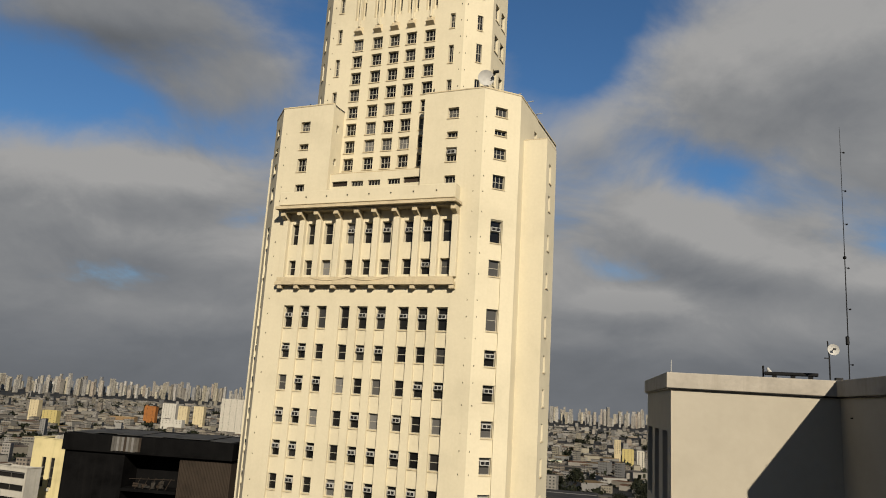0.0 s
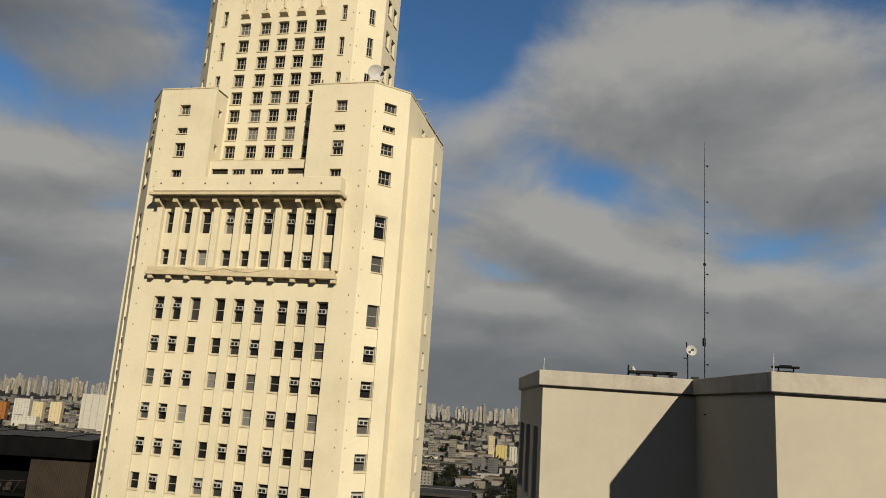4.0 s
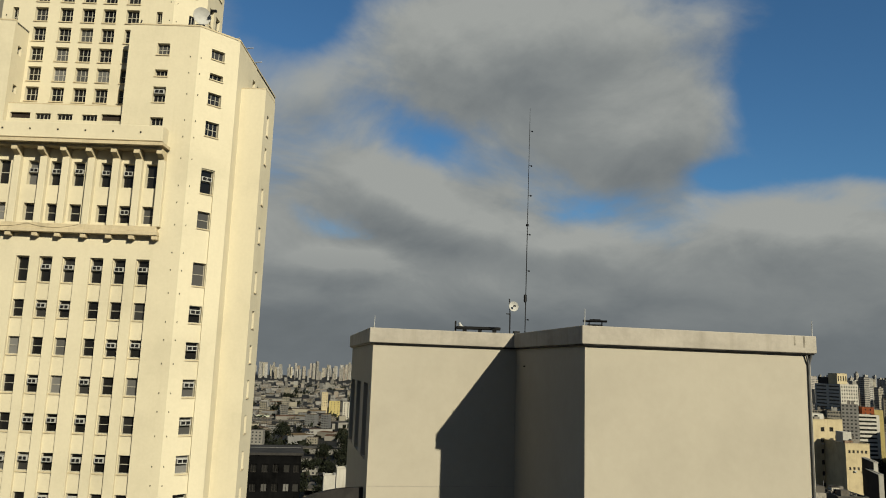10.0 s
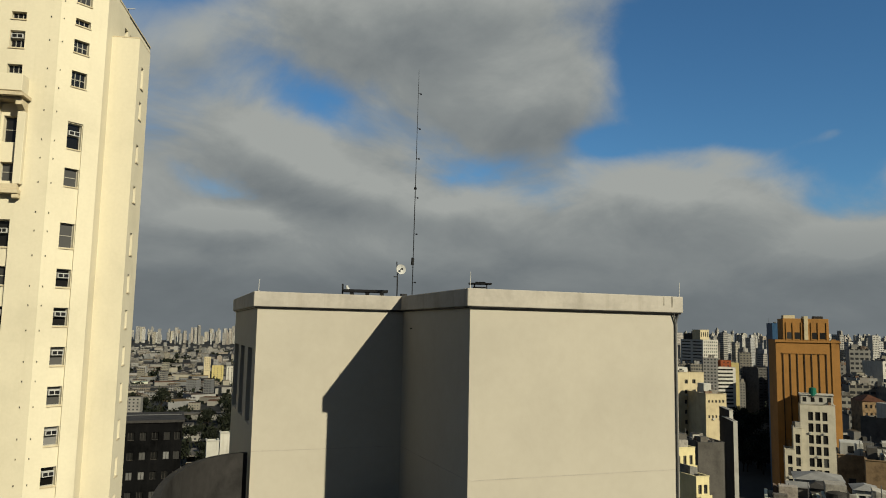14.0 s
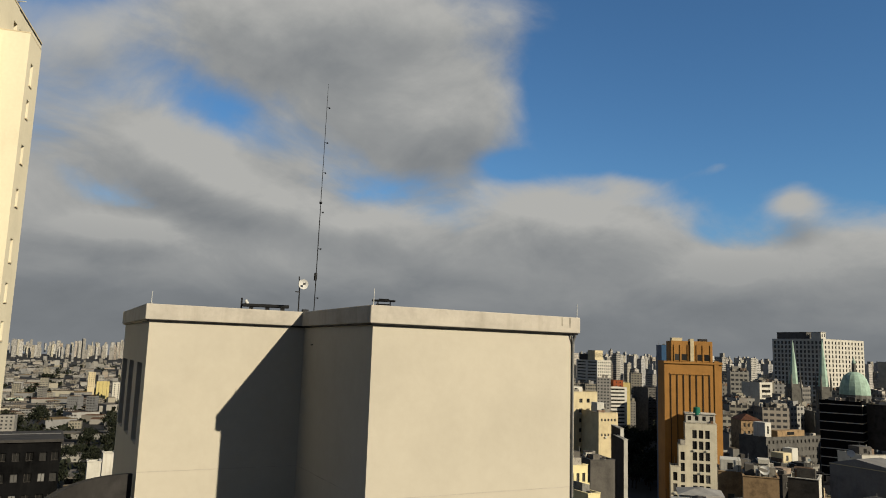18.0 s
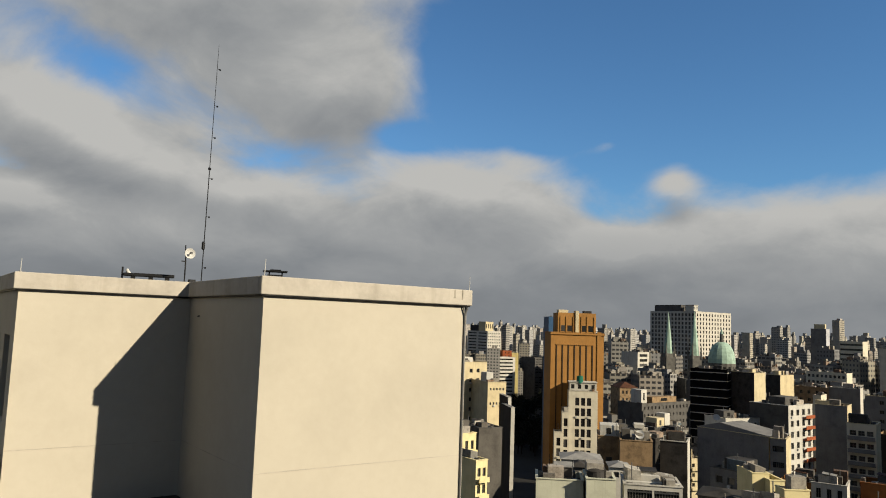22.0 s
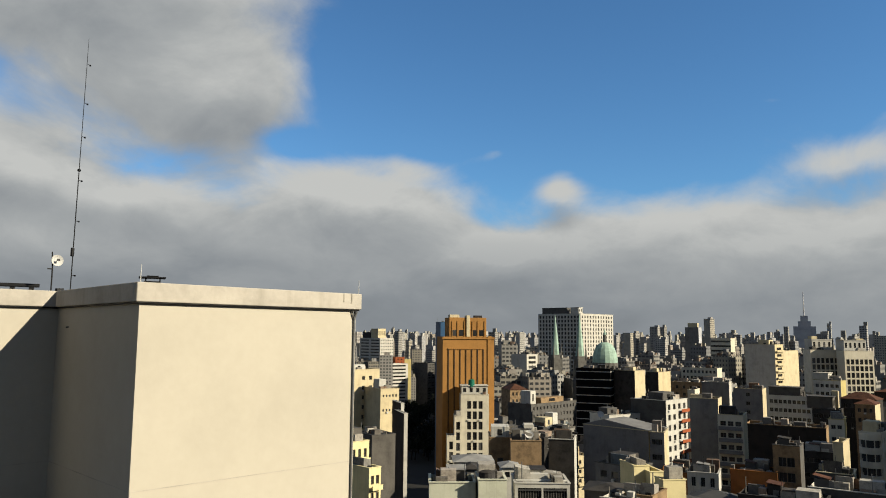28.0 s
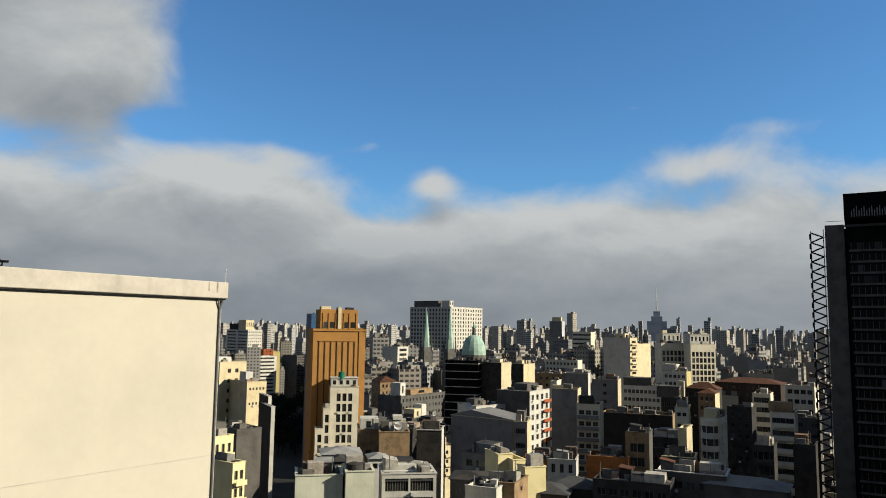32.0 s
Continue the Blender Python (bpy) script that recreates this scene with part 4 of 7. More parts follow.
for hand in (1, -1):
    Mc = face((-UC, 2.4), 45) if hand > 0 else face((-TW + UC - UE, 2.4 + UE), -45)
    m = 2.0 if hand > 0 else UCH - 2.0
    hs = [(m - 0.34, m + 0.34, za, zb) for za, zb in ((133.2, 135.0), (129.3, 131.5), (125.2, 127.2), (137.2, 139.2))]
    part("wall", panel(bmesh.new(), UCH, 113.0, ZT, hs, 0.24, Mc), CREAM, tower)
    for a, b, c, d in hs:
        tower_window(Mc, a, c, 0.68, round(d - c, 2), 2, 2, False, True, 0.16)
    Mx = face((-UC + UE, 2.4 + UE), 90) if hand > 0 else face((-TW + UC - UE, 2.4 + UE + 5.2), -90)
    hs = [(a, a + 1.3, zb - 2.0, zb) for a in (0.9, 3.0) for zb in (137.5, 133.6, 129.3)] if hand > 0 else []
    part("wall", panel(bmesh.new(), 5.2, 113.0, ZT, hs, 0.35, Mx), CREAM, tower)
    for a, b, c, d in hs:
        tower_window(Mx, a, c, 1.3, 2.0, 2, 2, False, True, 0.28)
    for z in np.arange(126.0, 140.0, 2.0):
        for x in ((-UC - 0.35, -UC + 0.25) if hand > 0 else (-TW + UC + 0.5,)):
            piece("facade_lamp", WINS["spot"], tower, "", pose(x, 2.398 if x < -UC else 2.4 + 0.23, z, 0, 0, 0 if x < -UC else 45))
part("wall", panel(bmesh.new(), uw + 2 * UE, 113.0, ZT, [], 0.3, face((-UC + UE, 2.4 + UE + 5.2), 180)), CREAM, tower)
part("roof", block(-TW + UC, -UC, 2.5, 10.0, ZT - 0.3, ZT), ROOFING, tower)

# things standing on the shoulders
T_AT = pose(TX, TY, 0, 0, 0, TTURN)
td = thing("satellite_dish", "large pale satellite dish on the tower shoulder", "antenna", T_AT @ Matrix.Translation((-0.6, 1.4, ZS)))
part("pole", rod(bmesh.new(), (0, 0, -0.1), (0, 0, 0.9), 0.07), DARK_METAL, td)
part("box", block(-0.45, 0.45, -0.1, 0.3, 0.55, 0.9, 0.03), DARK_METAL, td, "black equipment box")
RA = pose(0.1, 0, 1.75, 6, 0, 28)
part("reflector", dish_mesh(0.86, 0.22), WHITE, td, "grey-white dish reflector", RA)
arm = rod(bmesh.new(), (0.3, 0, -0.3), (0.9, -0.5, 0.1), 0.04)
slab(arm, 0.8, 1.35, -0.6, -0.35, 0.15, 0.35)
part("feed_arm", arm, DARK_METAL, td, "", Matrix.Translation((0.35, 0, 1.9)))
for x, y, h_, w_ in ((CE - 0.3, 6.5, 0.75, 1.5), (CE - 0.3, 10.5, 0.9, 1.4), (CE - 0.4, 3.6, 0.5, 0.4), (0.9, 2.6, 0.7, 0.3)):
    ant = thing("roof_antenna", "small roof antenna with pale cross bars", "antenna", T_AT @ Matrix.Translation((x, y, ZS)), "roof antennas")
    part("pole", rod(bmesh.new(), (0, 0, -0.1), (0, 0, h_), 0.04), DARK_METAL, ant)
    part("bar", rod(bmesh.new(), (-w_ / 2, 0, h_), (w_ / 2, -0.2, h_ + 0.03), 0.05), WHITE, ant)
for x, y in ((-22.1, 1.0), (-6.2, 0.5)):
    post = part("vent_pipe", rod(bmesh.new(), (0, 0, -0.1), (0.12 if x > -10 else 0, 0, 0.75), 0.1, 8, 0.07), DARK_METAL, None, "", T_AT @ Matrix.Translation((x, y, ZS)))
    tagged(post, "short dark vent pipe on the shoulder roof", "pipe")

# the tower and all that stands on it, at its true size and distance
GROW = Matrix.Translation((0, 0, EYE - 0.17)) @ Matrix.Scale(1.2, 4) @ Matrix.Translation((0, 0, -EYE))
for ob in list(scene.objects):
    if ob not in BEFORE and ob.parent is None:
        ob.matrix_basis = GROW @ ob.matrix_basis

# ---- city ----
CITY = -13.8
FRAMES = {}
ROOFS = []      # flat roofs: place, turn, size and height


def city_window(w, h, nx, nz, glass):
    key = (w, h, nx, nz, glass.name)
    if key not in FRAMES:
        FRAMES[key] = frame_mesh("window", w, h, nx, nz, 0.07, [FRAME_OLD, glass])
    return FRAMES[key]


def rows_of(W, h, spec):
    """Openings of a facade: columns, rows, floor height, window width and height, top margin, side margin."""
    cols, rows, floor, ww, wh, first, margin = spec[:7]
    out = []
    for i in range(cols):
        cx = margin + (W - 2 * margin) * (i + 0.5) / cols
        for k in range(rows):
            zt = h - first - floor * k
            if zt - wh > 1:
                out.append((cx - ww / 2, cx + ww / 2, zt - wh, zt))
    return out


def building(name, label, x, y, w, d, h, turn=CITY, wall=None, front=None, side=None, right=None, side_wall=None, parapet=0.8, tops=(), roof=None, glass=None, lights=(2, 1), balcony=None, group="", hip=0.0, bands=None, gable=None):
    wall = wall or PLASTER_WHITE
    glass = glass or GLASS_DARK
    b = thing(name, label, "building", pose(x, y, 0, 0, 0, turn), group)
    faces = (((0, 0), 0, w, front, wall), ((0, d), -90, d, side, side_wall or wall), ((w, 0), 90, d, right, wall), ((w, d), 180, w, None, wall))
    for o, ang, W, spec, mt in faces:
        M = face(o, ang)
        hs = rows_of(W, h, spec) if spec else []
        part("wall", panel(bmesh.new(), W, 0, h, hs, 0.28, M), mt, b)
        if x * x + y * y > 520 ** 2 and len(hs) > 60:
            # far away: the whole grid of lights of one side as one part
            lights_ = bmesh.new()
            for a, c, z0, z1 in hs:
                lights_.faces.new([lights_.verts.new(M @ Vector(q)) for q in ((a, 0.24, z0), (c, 0.24, z0), (c, 0.24, z1), (a, 0.24, z1))])
            tagged(part("window", lights_, glass, b, "grid of dark windows"), kind="stuff")
            hs = []
        for a, c, z0, z1 in hs:
            if x * x + y * y < 300 ** 2 and (int(a * 13 + z0 * 7 + h) % 6) == 0:
                part("air_conditioner", slab(bmesh.new(), a + 0.1, a + 0.75, -0.4, -0.002, z0 - 0.55, z0 - 0.1, 0, M), WHITE, b)
            piece("window", city_window(round(c - a, 2), round(z1 - z0, 2), *lights, glass), b, "", M @ Matrix.Translation((a, 0.2, z0)))
        if spec and len(spec) > 7 and spec[7]:
            for k in range(spec[1]):
                z = h - spec[5] - spec[2] * k - spec[4] - 0.9
                if z > 2:
                    u0, u1 = (spec[6], W - spec[6]) if spec[7] is True else (spec[7][0] * W, spec[7][1] * W)
                    bal = slab(bmesh.new(), u0, u1, -1.0, -0.002, z - 0.12, z, 0, M)
                    slab(bal, u0, u1, -1.0, -0.9, z, z + 0.85, 0, M)
                    part("balcony", bal, balcony or mt, b)
    if bands:
        step, tall, bm_ = bands
        z = h - 1.2
        while z > max(4, h - 70):
            r = slab(bmesh.new(), -0.12, w + 0.12, -0.12, -0.002, z - tall, z)
            slab(r, -0.12, -0.002, -0.002, d + 0.1, z - tall, z)
            part("band", r, bm_, b)
            z -= step
    part("roof", block(0.02, w - 0.02, 0.02, d - 0.02, h - parapet - 0.2, h - parapet), roof or ROOFING, b)
    cop = slab(bmesh.new(), -0.1, w + 0.1, -0.1, 0.28, h, h + 0.14)
    slab(cop, -0.1, 0.28, 0.281, d + 0.1, h, h + 0.14)
    slab(cop, w - 0.28, w + 0.1, 0.281, d + 0.1, h, h + 0.14)
    part("coping", cop, wall, b)
    if hip:
        hp = bmesh.new()
        e = [hp.verts.new(p) for p in ((-0.4, -0.4, h + 0.15), (w + 0.4, -0.4, h + 0.15), (w + 0.4, d + 0.4, h + 0.15), (-0.4, d + 0.4, h + 0.15))]
        i = min(w, d) / 2
        t = [hp.verts.new(p) for p in ((i, d / 2, h + hip), (w - i, d / 2, h + hip))] if w > d else [hp.verts.new(p) for p in ((w / 2, i, h + hip), (w / 2, d - i, h + hip))]
        if w > d:
            qs = ((e[0], e[1], t[1], t[0]), (e[1], e[2], t[1]), (e[2], e[3], t[0], t[1]), (e[3], e[0], t[0]))
        else:
            qs = ((e[0], e[1], t[0]), (e[1], e[2], t[1], t[0]), (e[2], e[3], t[1]), (e[3], e[0], t[0], t[1]))
        for q in qs:
            hp.faces.new(q)
        hp.faces.new(e[::-1])
        part("pitched_roof", hp, roof or TILE_ROOF, b)
    if gable:
        gb = bmesh.new()
        prof = ((-0.2, h), (d * gable[0], h + gable[1]), (d + 0.2, h))
        a, c = [[gb.verts.new((xx, yy, zz + 0.145)) for yy, zz in prof] for xx in (0.0, w)]
        gb.faces.new(a), gb.faces.new(c[::-1])
        for i in range(3):
            j = (i + 1) % 3
            gb.faces.new((a[i], c[i], c[j], a[j]))
        bmesh.ops.recalc_face_normals(gb, faces=gb.faces)
        part("pitched_roof", gb, roof or TILE_ROOF, b)
    if not hip and not gable:
        ROOFS.append((x, y, turn, w, d, h - parapet))
    cr = random.Random(int(x * 7 + y * 3 + h))
    if w > 4 and d > 4 and not hip and not gable:
        for i in range(cr.randint(2, 4) + (min(7, int(w * d / 16)) if x * x + y * y < 215 ** 2 else 0)):
            bx_, by_, bs = cr.uniform(0.5, w - 1.8), cr.uniform(0.5, d - 1.8), cr.uniform(0.5, 1.3)
            part("vent_box", block(bx_, bx_ + bs, by_, by_ + bs * cr.uniform(0.6, 1.4), h - parapet + 0.001, h - parapet + cr.uniform(0.6, 1.7)), cr.choice((CONCRETE, PLASTER_WHITE, STEEL, CONCRETE_DARK)), b)
        if x * x + y * y < 215 ** 2 and w > 5 and d > 5:
            bx_, by_, sw, sd = cr.uniform(0.6, w - 3.2), cr.uniform(d * 0.3, d - 2.6), cr.uniform(1.8, 2.6), cr.uniform(1.6, 2.3)
            sh = part("shed", block(bx_, bx_ + sw, by_, by_ + sd, h - parapet + 0.001, h - parapet + 2.0), cr.choice((wall, CONCRETE, PLASTER_WHITE)), b)
            part("shed_roof", block(-0.2, sw + 0.2, -0.2, sd + 0.2, 0, 0.08), cr.choice((TILE_ROOF, ROOF_GREY, CONCRETE_DARK)), sh, "", pose(bx_, by_, h - parapet + 2.05, cr.uniform(4, 12), 0, 0))
            for i in range(cr.randint(1, 3)):
                ax = cr.uniform(0.4, w - 0.4)
                part("antenna", rod(bmesh.new(), (ax, d * 0.5, h - parapet), (ax, d * 0.5, h + cr.uniform(1.5, 3)), 0.03, 4), DARK_METAL, b)
        bx_, by_ = cr.uniform(0.6, w - 0.6), cr.uniform(0.6, d - 0.6)
        part("vent_pipe", rod(bmesh.new(), (bx_, by_, h - parapet), (bx_, by_, h + cr.uniform(0.8, 3.0)), 0.07, 6), STEEL, b)
    for tname, x0, x1, y0, y1, z1, mt in tops:
        z0 = h - parapet if tname != "upper_storey" else h + 0.15
        part(tname, block(x0, x1, y0, y1, z0 + 0.001, h + z1, 0.05), mt, b)
        if tname == "upper_storey" and x1 - x0 > 4:
            nw = int((x1 - x0) / 2.3)
            for i in range(nw):
                wx = x0 + (x1 - x0) * (i + 0.5) / nw
                part("window", block(wx - 0.55, wx + 0.55, y0 - 0.03, y0 + 0.05, h + z1 * 0.3, h + z1 * 0.78), GLASS_DARK, b)
            part("cornice", block(x0 - 0.3, x1 + 0.3, y0 - 0.3, y1, h + z1 + 0.001, h + z1 + 0.3), mt, b)
        if tname == "penthouse" and x1 - x0 > 3:
            part("opening", block(x0 + (x1 - x0) * 0.35, x0 + (x1 - x0) * 0.6, y0 - 0.03, y0 + 0.05, h + z1 * 0.2, h + z1 * 0.75), GLASS_DARK, b)
    return b


def tank(x, y, z, r=1.0, tall=1.6, mt=None, turn=CITY):
    t = thing("water_tank", "round rooftop water tank", "water tank", pose(x, y, z, 0, 0, turn), "rooftop water tanks")
    bm = rod(bmesh.new(), (0, 0, 0), (0, 0, tall), r, 14, r * 0.92)
    part("body", bm, mt or CONCRETE, t)
    part("lid", rod(bmesh.new(), (0, 0, tall), (0, 0, tall + 0.2), r * 0.95, 14, r * 0.4), mt or CONCRETE, t)
    return t


def white_dish(x, y, z, r, yaw):
    t = thing("satellite_dish", "white satellite dish on a roof", "antenna", pose(x, y, z), "satellite dishes")
    part("pole", rod(bmesh.new(), (0, 0, -0.2), (0, 0, r), 0.06), DARK_METAL, t)
    part("reflector", dish_mesh(r, r * 0.25), WHITE, t, "", pose(0, -0.1, r, -30, 0, yaw))
    return t
# grey and dark side_wall materials put the left sides' shade into colour
building('apartment_block', 'cream apartment block with small square windows', 196.2, 154.9, 10.8, 14.0, 80.2, turn=-14.0, wall=PLASTER_CREAM, front=(2, 14, 3.2, 1.3, 1.3, 2.2, 2.4), tops=[('penthouse', 1, 6, 2, 8, 1.6, PLASTER_WHITE)])
building('apartment_annex', 'cream lower apartment block with a blank end wall', 195.1, 143.2, 6.8, 14.0, 74.4, turn=-26.0, wall=PLASTER_CREAM, front=(5, 2, 4.6, 0.6, 0.8, 1.8, 0.5), tops=[('penthouse', 1, 3.5, 3, 7, 3.0, PLASTER_WHITE)])
building('corner_building', 'ornate pale yellow building with arched rows of windows', 129.1, 102.7, 5.3, 10.0, 68.5, turn=-14.0, wall=PALE_YELLOW, front=(3, 8, 3.4, 0.8, 1.9, 1.6, 0.3, True), tops=[('penthouse', 1.2, 4.0, 1, 5, 2.8, CONCRETE)])
building('terraced_building', 'cream building with stepped balconies and a cornice', 119.7, 90.3, 3.0, 9.0, 65.6, turn=-14.0, wall=PALE_YELLOW, front=(2, 6, 3.3, 0.8, 1.7, 1.5, 0.2, True))
building('party_wall_building', 'grey building with a blank shaded wall', 160.0, 120.0, 7.1, 12.0, 65.3, turn=-26.0, wall=CONCRETE)
# shade of the two side walls is put into their dark brown
building('narrow_building', 'narrow white end wall, shade painted on the side wall', 185.0, 128.1, 1.0, 12.0, 71.4, turn=-42.0, wall=PLASTER_WHITE, side_wall=BROWN_RIB)
building('narrow_building', 'narrow white end wall, shade painted on the side wall', 178.1, 122.2, 1.1, 12.0, 69.3, turn=-42.0, wall=PLASTER_WHITE, side_wall=BROWN_RIB)
building('ochre_tower', 'tall ochre office tower with vertical ribs', 234.4, 143.8, 19.7, 12.5, 91.3, turn=-47.6, wall=OCHRE, parapet=1.0)
building('white_stepped_tower', 'white stepped art deco tower with dark window strips', 232.5, 134.9, 10.2, 7.2, 70.6, turn=-56.0, wall=PLASTER_LIGHT, front=(3, 11, 3.65, 1.45, 2.75, 2.2, 2.0), lights=(1, 1), tops=[('upper_storey', 0.3, 9.8, 0.7, 6.4, 3.1, PLASTER_WHITE)])
building('tower_wing', 'white lower wing of the stepped tower', 230.5, 136.3, 2.6, 7.0, 63.1, turn=-56.0, wall=PLASTER_LIGHT, front=(1, 9, 3.65, 1.35, 2.75, 2.0, 0.2), lights=(1, 1))
building('tower_wing', 'white lowest wing of the stepped tower', 228.7, 138.3, 3.0, 7.0, 56.3, turn=-56.0, wall=PLASTER_LIGHT, front=(1, 7, 3.65, 1.35, 2.75, 2.0, 0.2), lights=(1, 1))
building('low_white_house', 'low white house with a grey hipped roof', 105.3, 62.1, 6.1, 6.0, 71.4, turn=-57.0, wall=PLASTER_WHITE, front=(3, 1, 3, 1.2, 1.2, 0.7, 0.6), lights=(1, 1), hip=1.0, roof=ROOF_GREY, parapet=0.3)
building('pale_green_building', 'pale green low building with a flat grey roof', 88.0, 56.0, 6.4, 6.0, 71.7, turn=-57.0, wall=PLASTER_GREEN, tops=[('penthouse', 1.0, 5.5, 3.5, 5.2, 0.5, CONCRETE)])
building('pale_green_building', 'pale green blank-walled building with roof clutter', 90.6, 49.7, 3.9, 6.0, 72.3, turn=-57.0, wall=PLASTER_GREEN, tops=[('stair_head', 1.0, 2.8, 2, 4.5, 0.9, CONCRETE_DARK)])
building('white_pergola_building', 'white roof terrace with slatted balustrade', 95.5, 46.6, 7.7, 7.0, 71.4, turn=-60.0, wall=PLASTER_WHITE, front=(2, 2, 2.6, 3.3, 1.8, 0.6, 0.3), lights=(9, 1), tops=[('stair_head', 0.6, 5.0, 2.6, 6, 0.9, PLASTER_WHITE), ('deck_slab', 0.2, 7.4, 1.2, 1.9, 0.25, PLASTER_WHITE)])
building('tan_building', 'tan-rendered building with a rusty roof yard', 132.9, 65.7, 6.0, 12.0, 71.4, turn=-62.0, wall=PLASTER_TAN, parapet=0.3, tops=[('penthouse', 0.4, 2.0, 3, 6, 1.8, CONCRETE), ('stair_head', 2.8, 4.8, 5, 8, 2.6, PLASTER_WHITE)])
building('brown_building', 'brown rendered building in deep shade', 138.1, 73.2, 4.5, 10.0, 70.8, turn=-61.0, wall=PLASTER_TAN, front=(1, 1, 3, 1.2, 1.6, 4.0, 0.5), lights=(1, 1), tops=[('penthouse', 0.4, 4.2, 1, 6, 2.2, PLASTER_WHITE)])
building('dark_building', 'dark flat-roofed building with roof tanks', 169.3, 74.6, 14.1, 10.0, 67.1, wall=CONCRETE_DARK, front=(6, 5, 3.2, 1.2, 1.3, 1.4, 0.5))
building('white_slab_building', 'slender white wall edge of a block with shade-dark sides', 139.5, 55.1, 7.0, 5.0, 71.6, turn=17.7, wall=PLASTER_WHITE, side_wall=CONCRETE_DARK)
building('grey_gable_building', 'grey building with a large blank gable wall', 171.0, 49.5, 8.9, 17.8, 70.4, wall=PLASTER_CREAM, side_wall=GREY_PLASTER_AND_SHADE, parapet=0.2, gable=(0.66, 1.6), roof=GREY_PLASTER_AND_SHADE)
building('grey_flats', 'grey flats with small windows beside a blank gable', 167.1, 44.9, 7.0, 3.1, 70.8, turn=7.3, wall=PLASTER_CREAM, side_wall=GREY_PLASTER_AND_SHADE, side=(3, 8, 3.3, 0.8, 1.2, 1.5, 0.5), parapet=0.4)
building('yellow_building', 'yellow rendered building, sunlit blank wall', 122.5, 38.0, 2.7, 6.0, 70.7, turn=-50.0, wall=PALE_YELLOW)
building('yellow_building', 'lower step of a yellow building with one window', 122.3, 35.3, 2.3, 5.0, 70.0, turn=-50.0, wall=PALE_YELLOW, front=(1, 1, 3, 1.1, 0.9, 1.6, 0.4), lights=(1, 1))
building('yellow_building', 'yellow rendered building with a notched top', 117.1, 31.8, 3.7, 3.0, 69.9, turn=-50.0, wall=PALE_YELLOW, tops=[('stair_head', 2.2, 3.5, 0.5, 2, 0.7, PALE_YELLOW)])
building('small_grey_house', 'small grey house with two rows of windows', 127.3, 39.4, 6.0, 7.9, 69.6, turn=-13.8, wall=CONCRETE, side_wall=GREY_PLASTER_AND_SHADE, side=(3, 3, 2.7, 1.3, 1.2, 1.2, 0.6), lights=(1, 1), tops=[('penthouse', 0.5, 4, 1.5, 5.5, 1.9, CONCRETE_DARK)])
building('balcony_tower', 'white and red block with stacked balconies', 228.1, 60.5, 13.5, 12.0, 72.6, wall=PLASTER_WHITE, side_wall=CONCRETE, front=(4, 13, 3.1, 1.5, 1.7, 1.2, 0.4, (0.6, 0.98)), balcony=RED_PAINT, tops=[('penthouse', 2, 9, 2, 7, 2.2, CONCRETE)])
building('blank_wall_building', 'building with a tall blank party wall in painted shade', 257.0, 51.1, 9.0, 9.0, 71.6, turn=3.6, wall=PLASTER_CREAM, side_wall=GREY_PLASTER_AND_SHADE, tops=[('penthouse', 0.5, 3, 5, 9, 1.2, PLASTER_CREAM)])
building('office_block', 'grey office block with pale window bays', 204.1, 34.5, 9.0, 6.3, 71.9, turn=3.6, wall=PLASTER_CREAM, side_wall=PLASTER_LIGHT, side=(3, 9, 3.0, 1.4, 1.2, 1.6, 0.4, (0.04, 0.96)), lights=(2, 2), balcony=GREY_PLASTER_AND_SHADE, tops=[('penthouse', 0.8, 3.0, 2, 6, 2.2, CONCRETE_DARK)])
building('party_wall_block', 'block with shade painted grey on its side and a sunlit edge', 296.9, 43.2, 9.0, 10.2, 72.8, turn=-0.2, wall=PLASTER_CREAM, side_wall=GREY_PLASTER_AND_SHADE, side=(1, 12, 3.2, 1.4, 1.3, 1.5, 6.5))
building('party_wall_block', 'block with shade painted grey on its blank wall and a sunlit edge', 314.7, 58.1, 9.0, 10.5, 73.8, turn=4.3, wall=PLASTER_WHITE, side_wall=GREY_PLASTER_AND_SHADE)
# dark side wall colour carries this building's shade
building('brick_long_building', 'long brown rendered building, shade put into its side wall', 239.3, 18.4, 9.0, 21.7, 66.2, turn=0.0, wall=PLASTER_TAN, side_wall=BROWN_RIB)
building('slab_block', 'tall white slab block with a blank end wall', 376.9, 48.6, 10.1, 14.1, 88.6, wall=PLASTER_CREAM, side_wall=PLASTER_WHITE, front=(1, 18, 3.1, 5.5, 1.2, 1.4, 0.5, True), tops=[('penthouse', 1, 6, 3, 8, 2.2, PLASTER_CREAM)])
building('cream_block', 'plain cream block beside a white slab', 397.2, 47.4, 19.5, 12.0, 85.4, wall=PLASTER_CREAM)
building('ornate_block', 'cream ornate office block with deep window bays', 448.2, 40.0, 15.7, 8.0, 85.4, turn=-58.0, wall=PLASTER_LIGHT, front=(6, 9, 3.5, 1.8, 2.7, 4.4, 0.5), lights=(1, 1), tops=[('upper_storey', 2, 13, 2, 10, 5.5, PLASTER_WHITE), ('upper_storey', 3, 6, 4, 8, 7.5, PLASTER_CREAM)])
building('ornate_block', 'cream ornate office block with deep window bays', 445.4, 23.6, 15.5, 8.0, 85.1, turn=-58.0, wall=PLASTER_LIGHT, front=(6, 9, 3.5, 1.8, 2.7, 4.4, 0.5), lights=(1, 1), tops=[('upper_storey', 1, 13, 2, 10, 5.5, PLASTER_WHITE), ('upper_storey', 9, 13, 4, 8, 6.5, PLASTER_CREAM)])
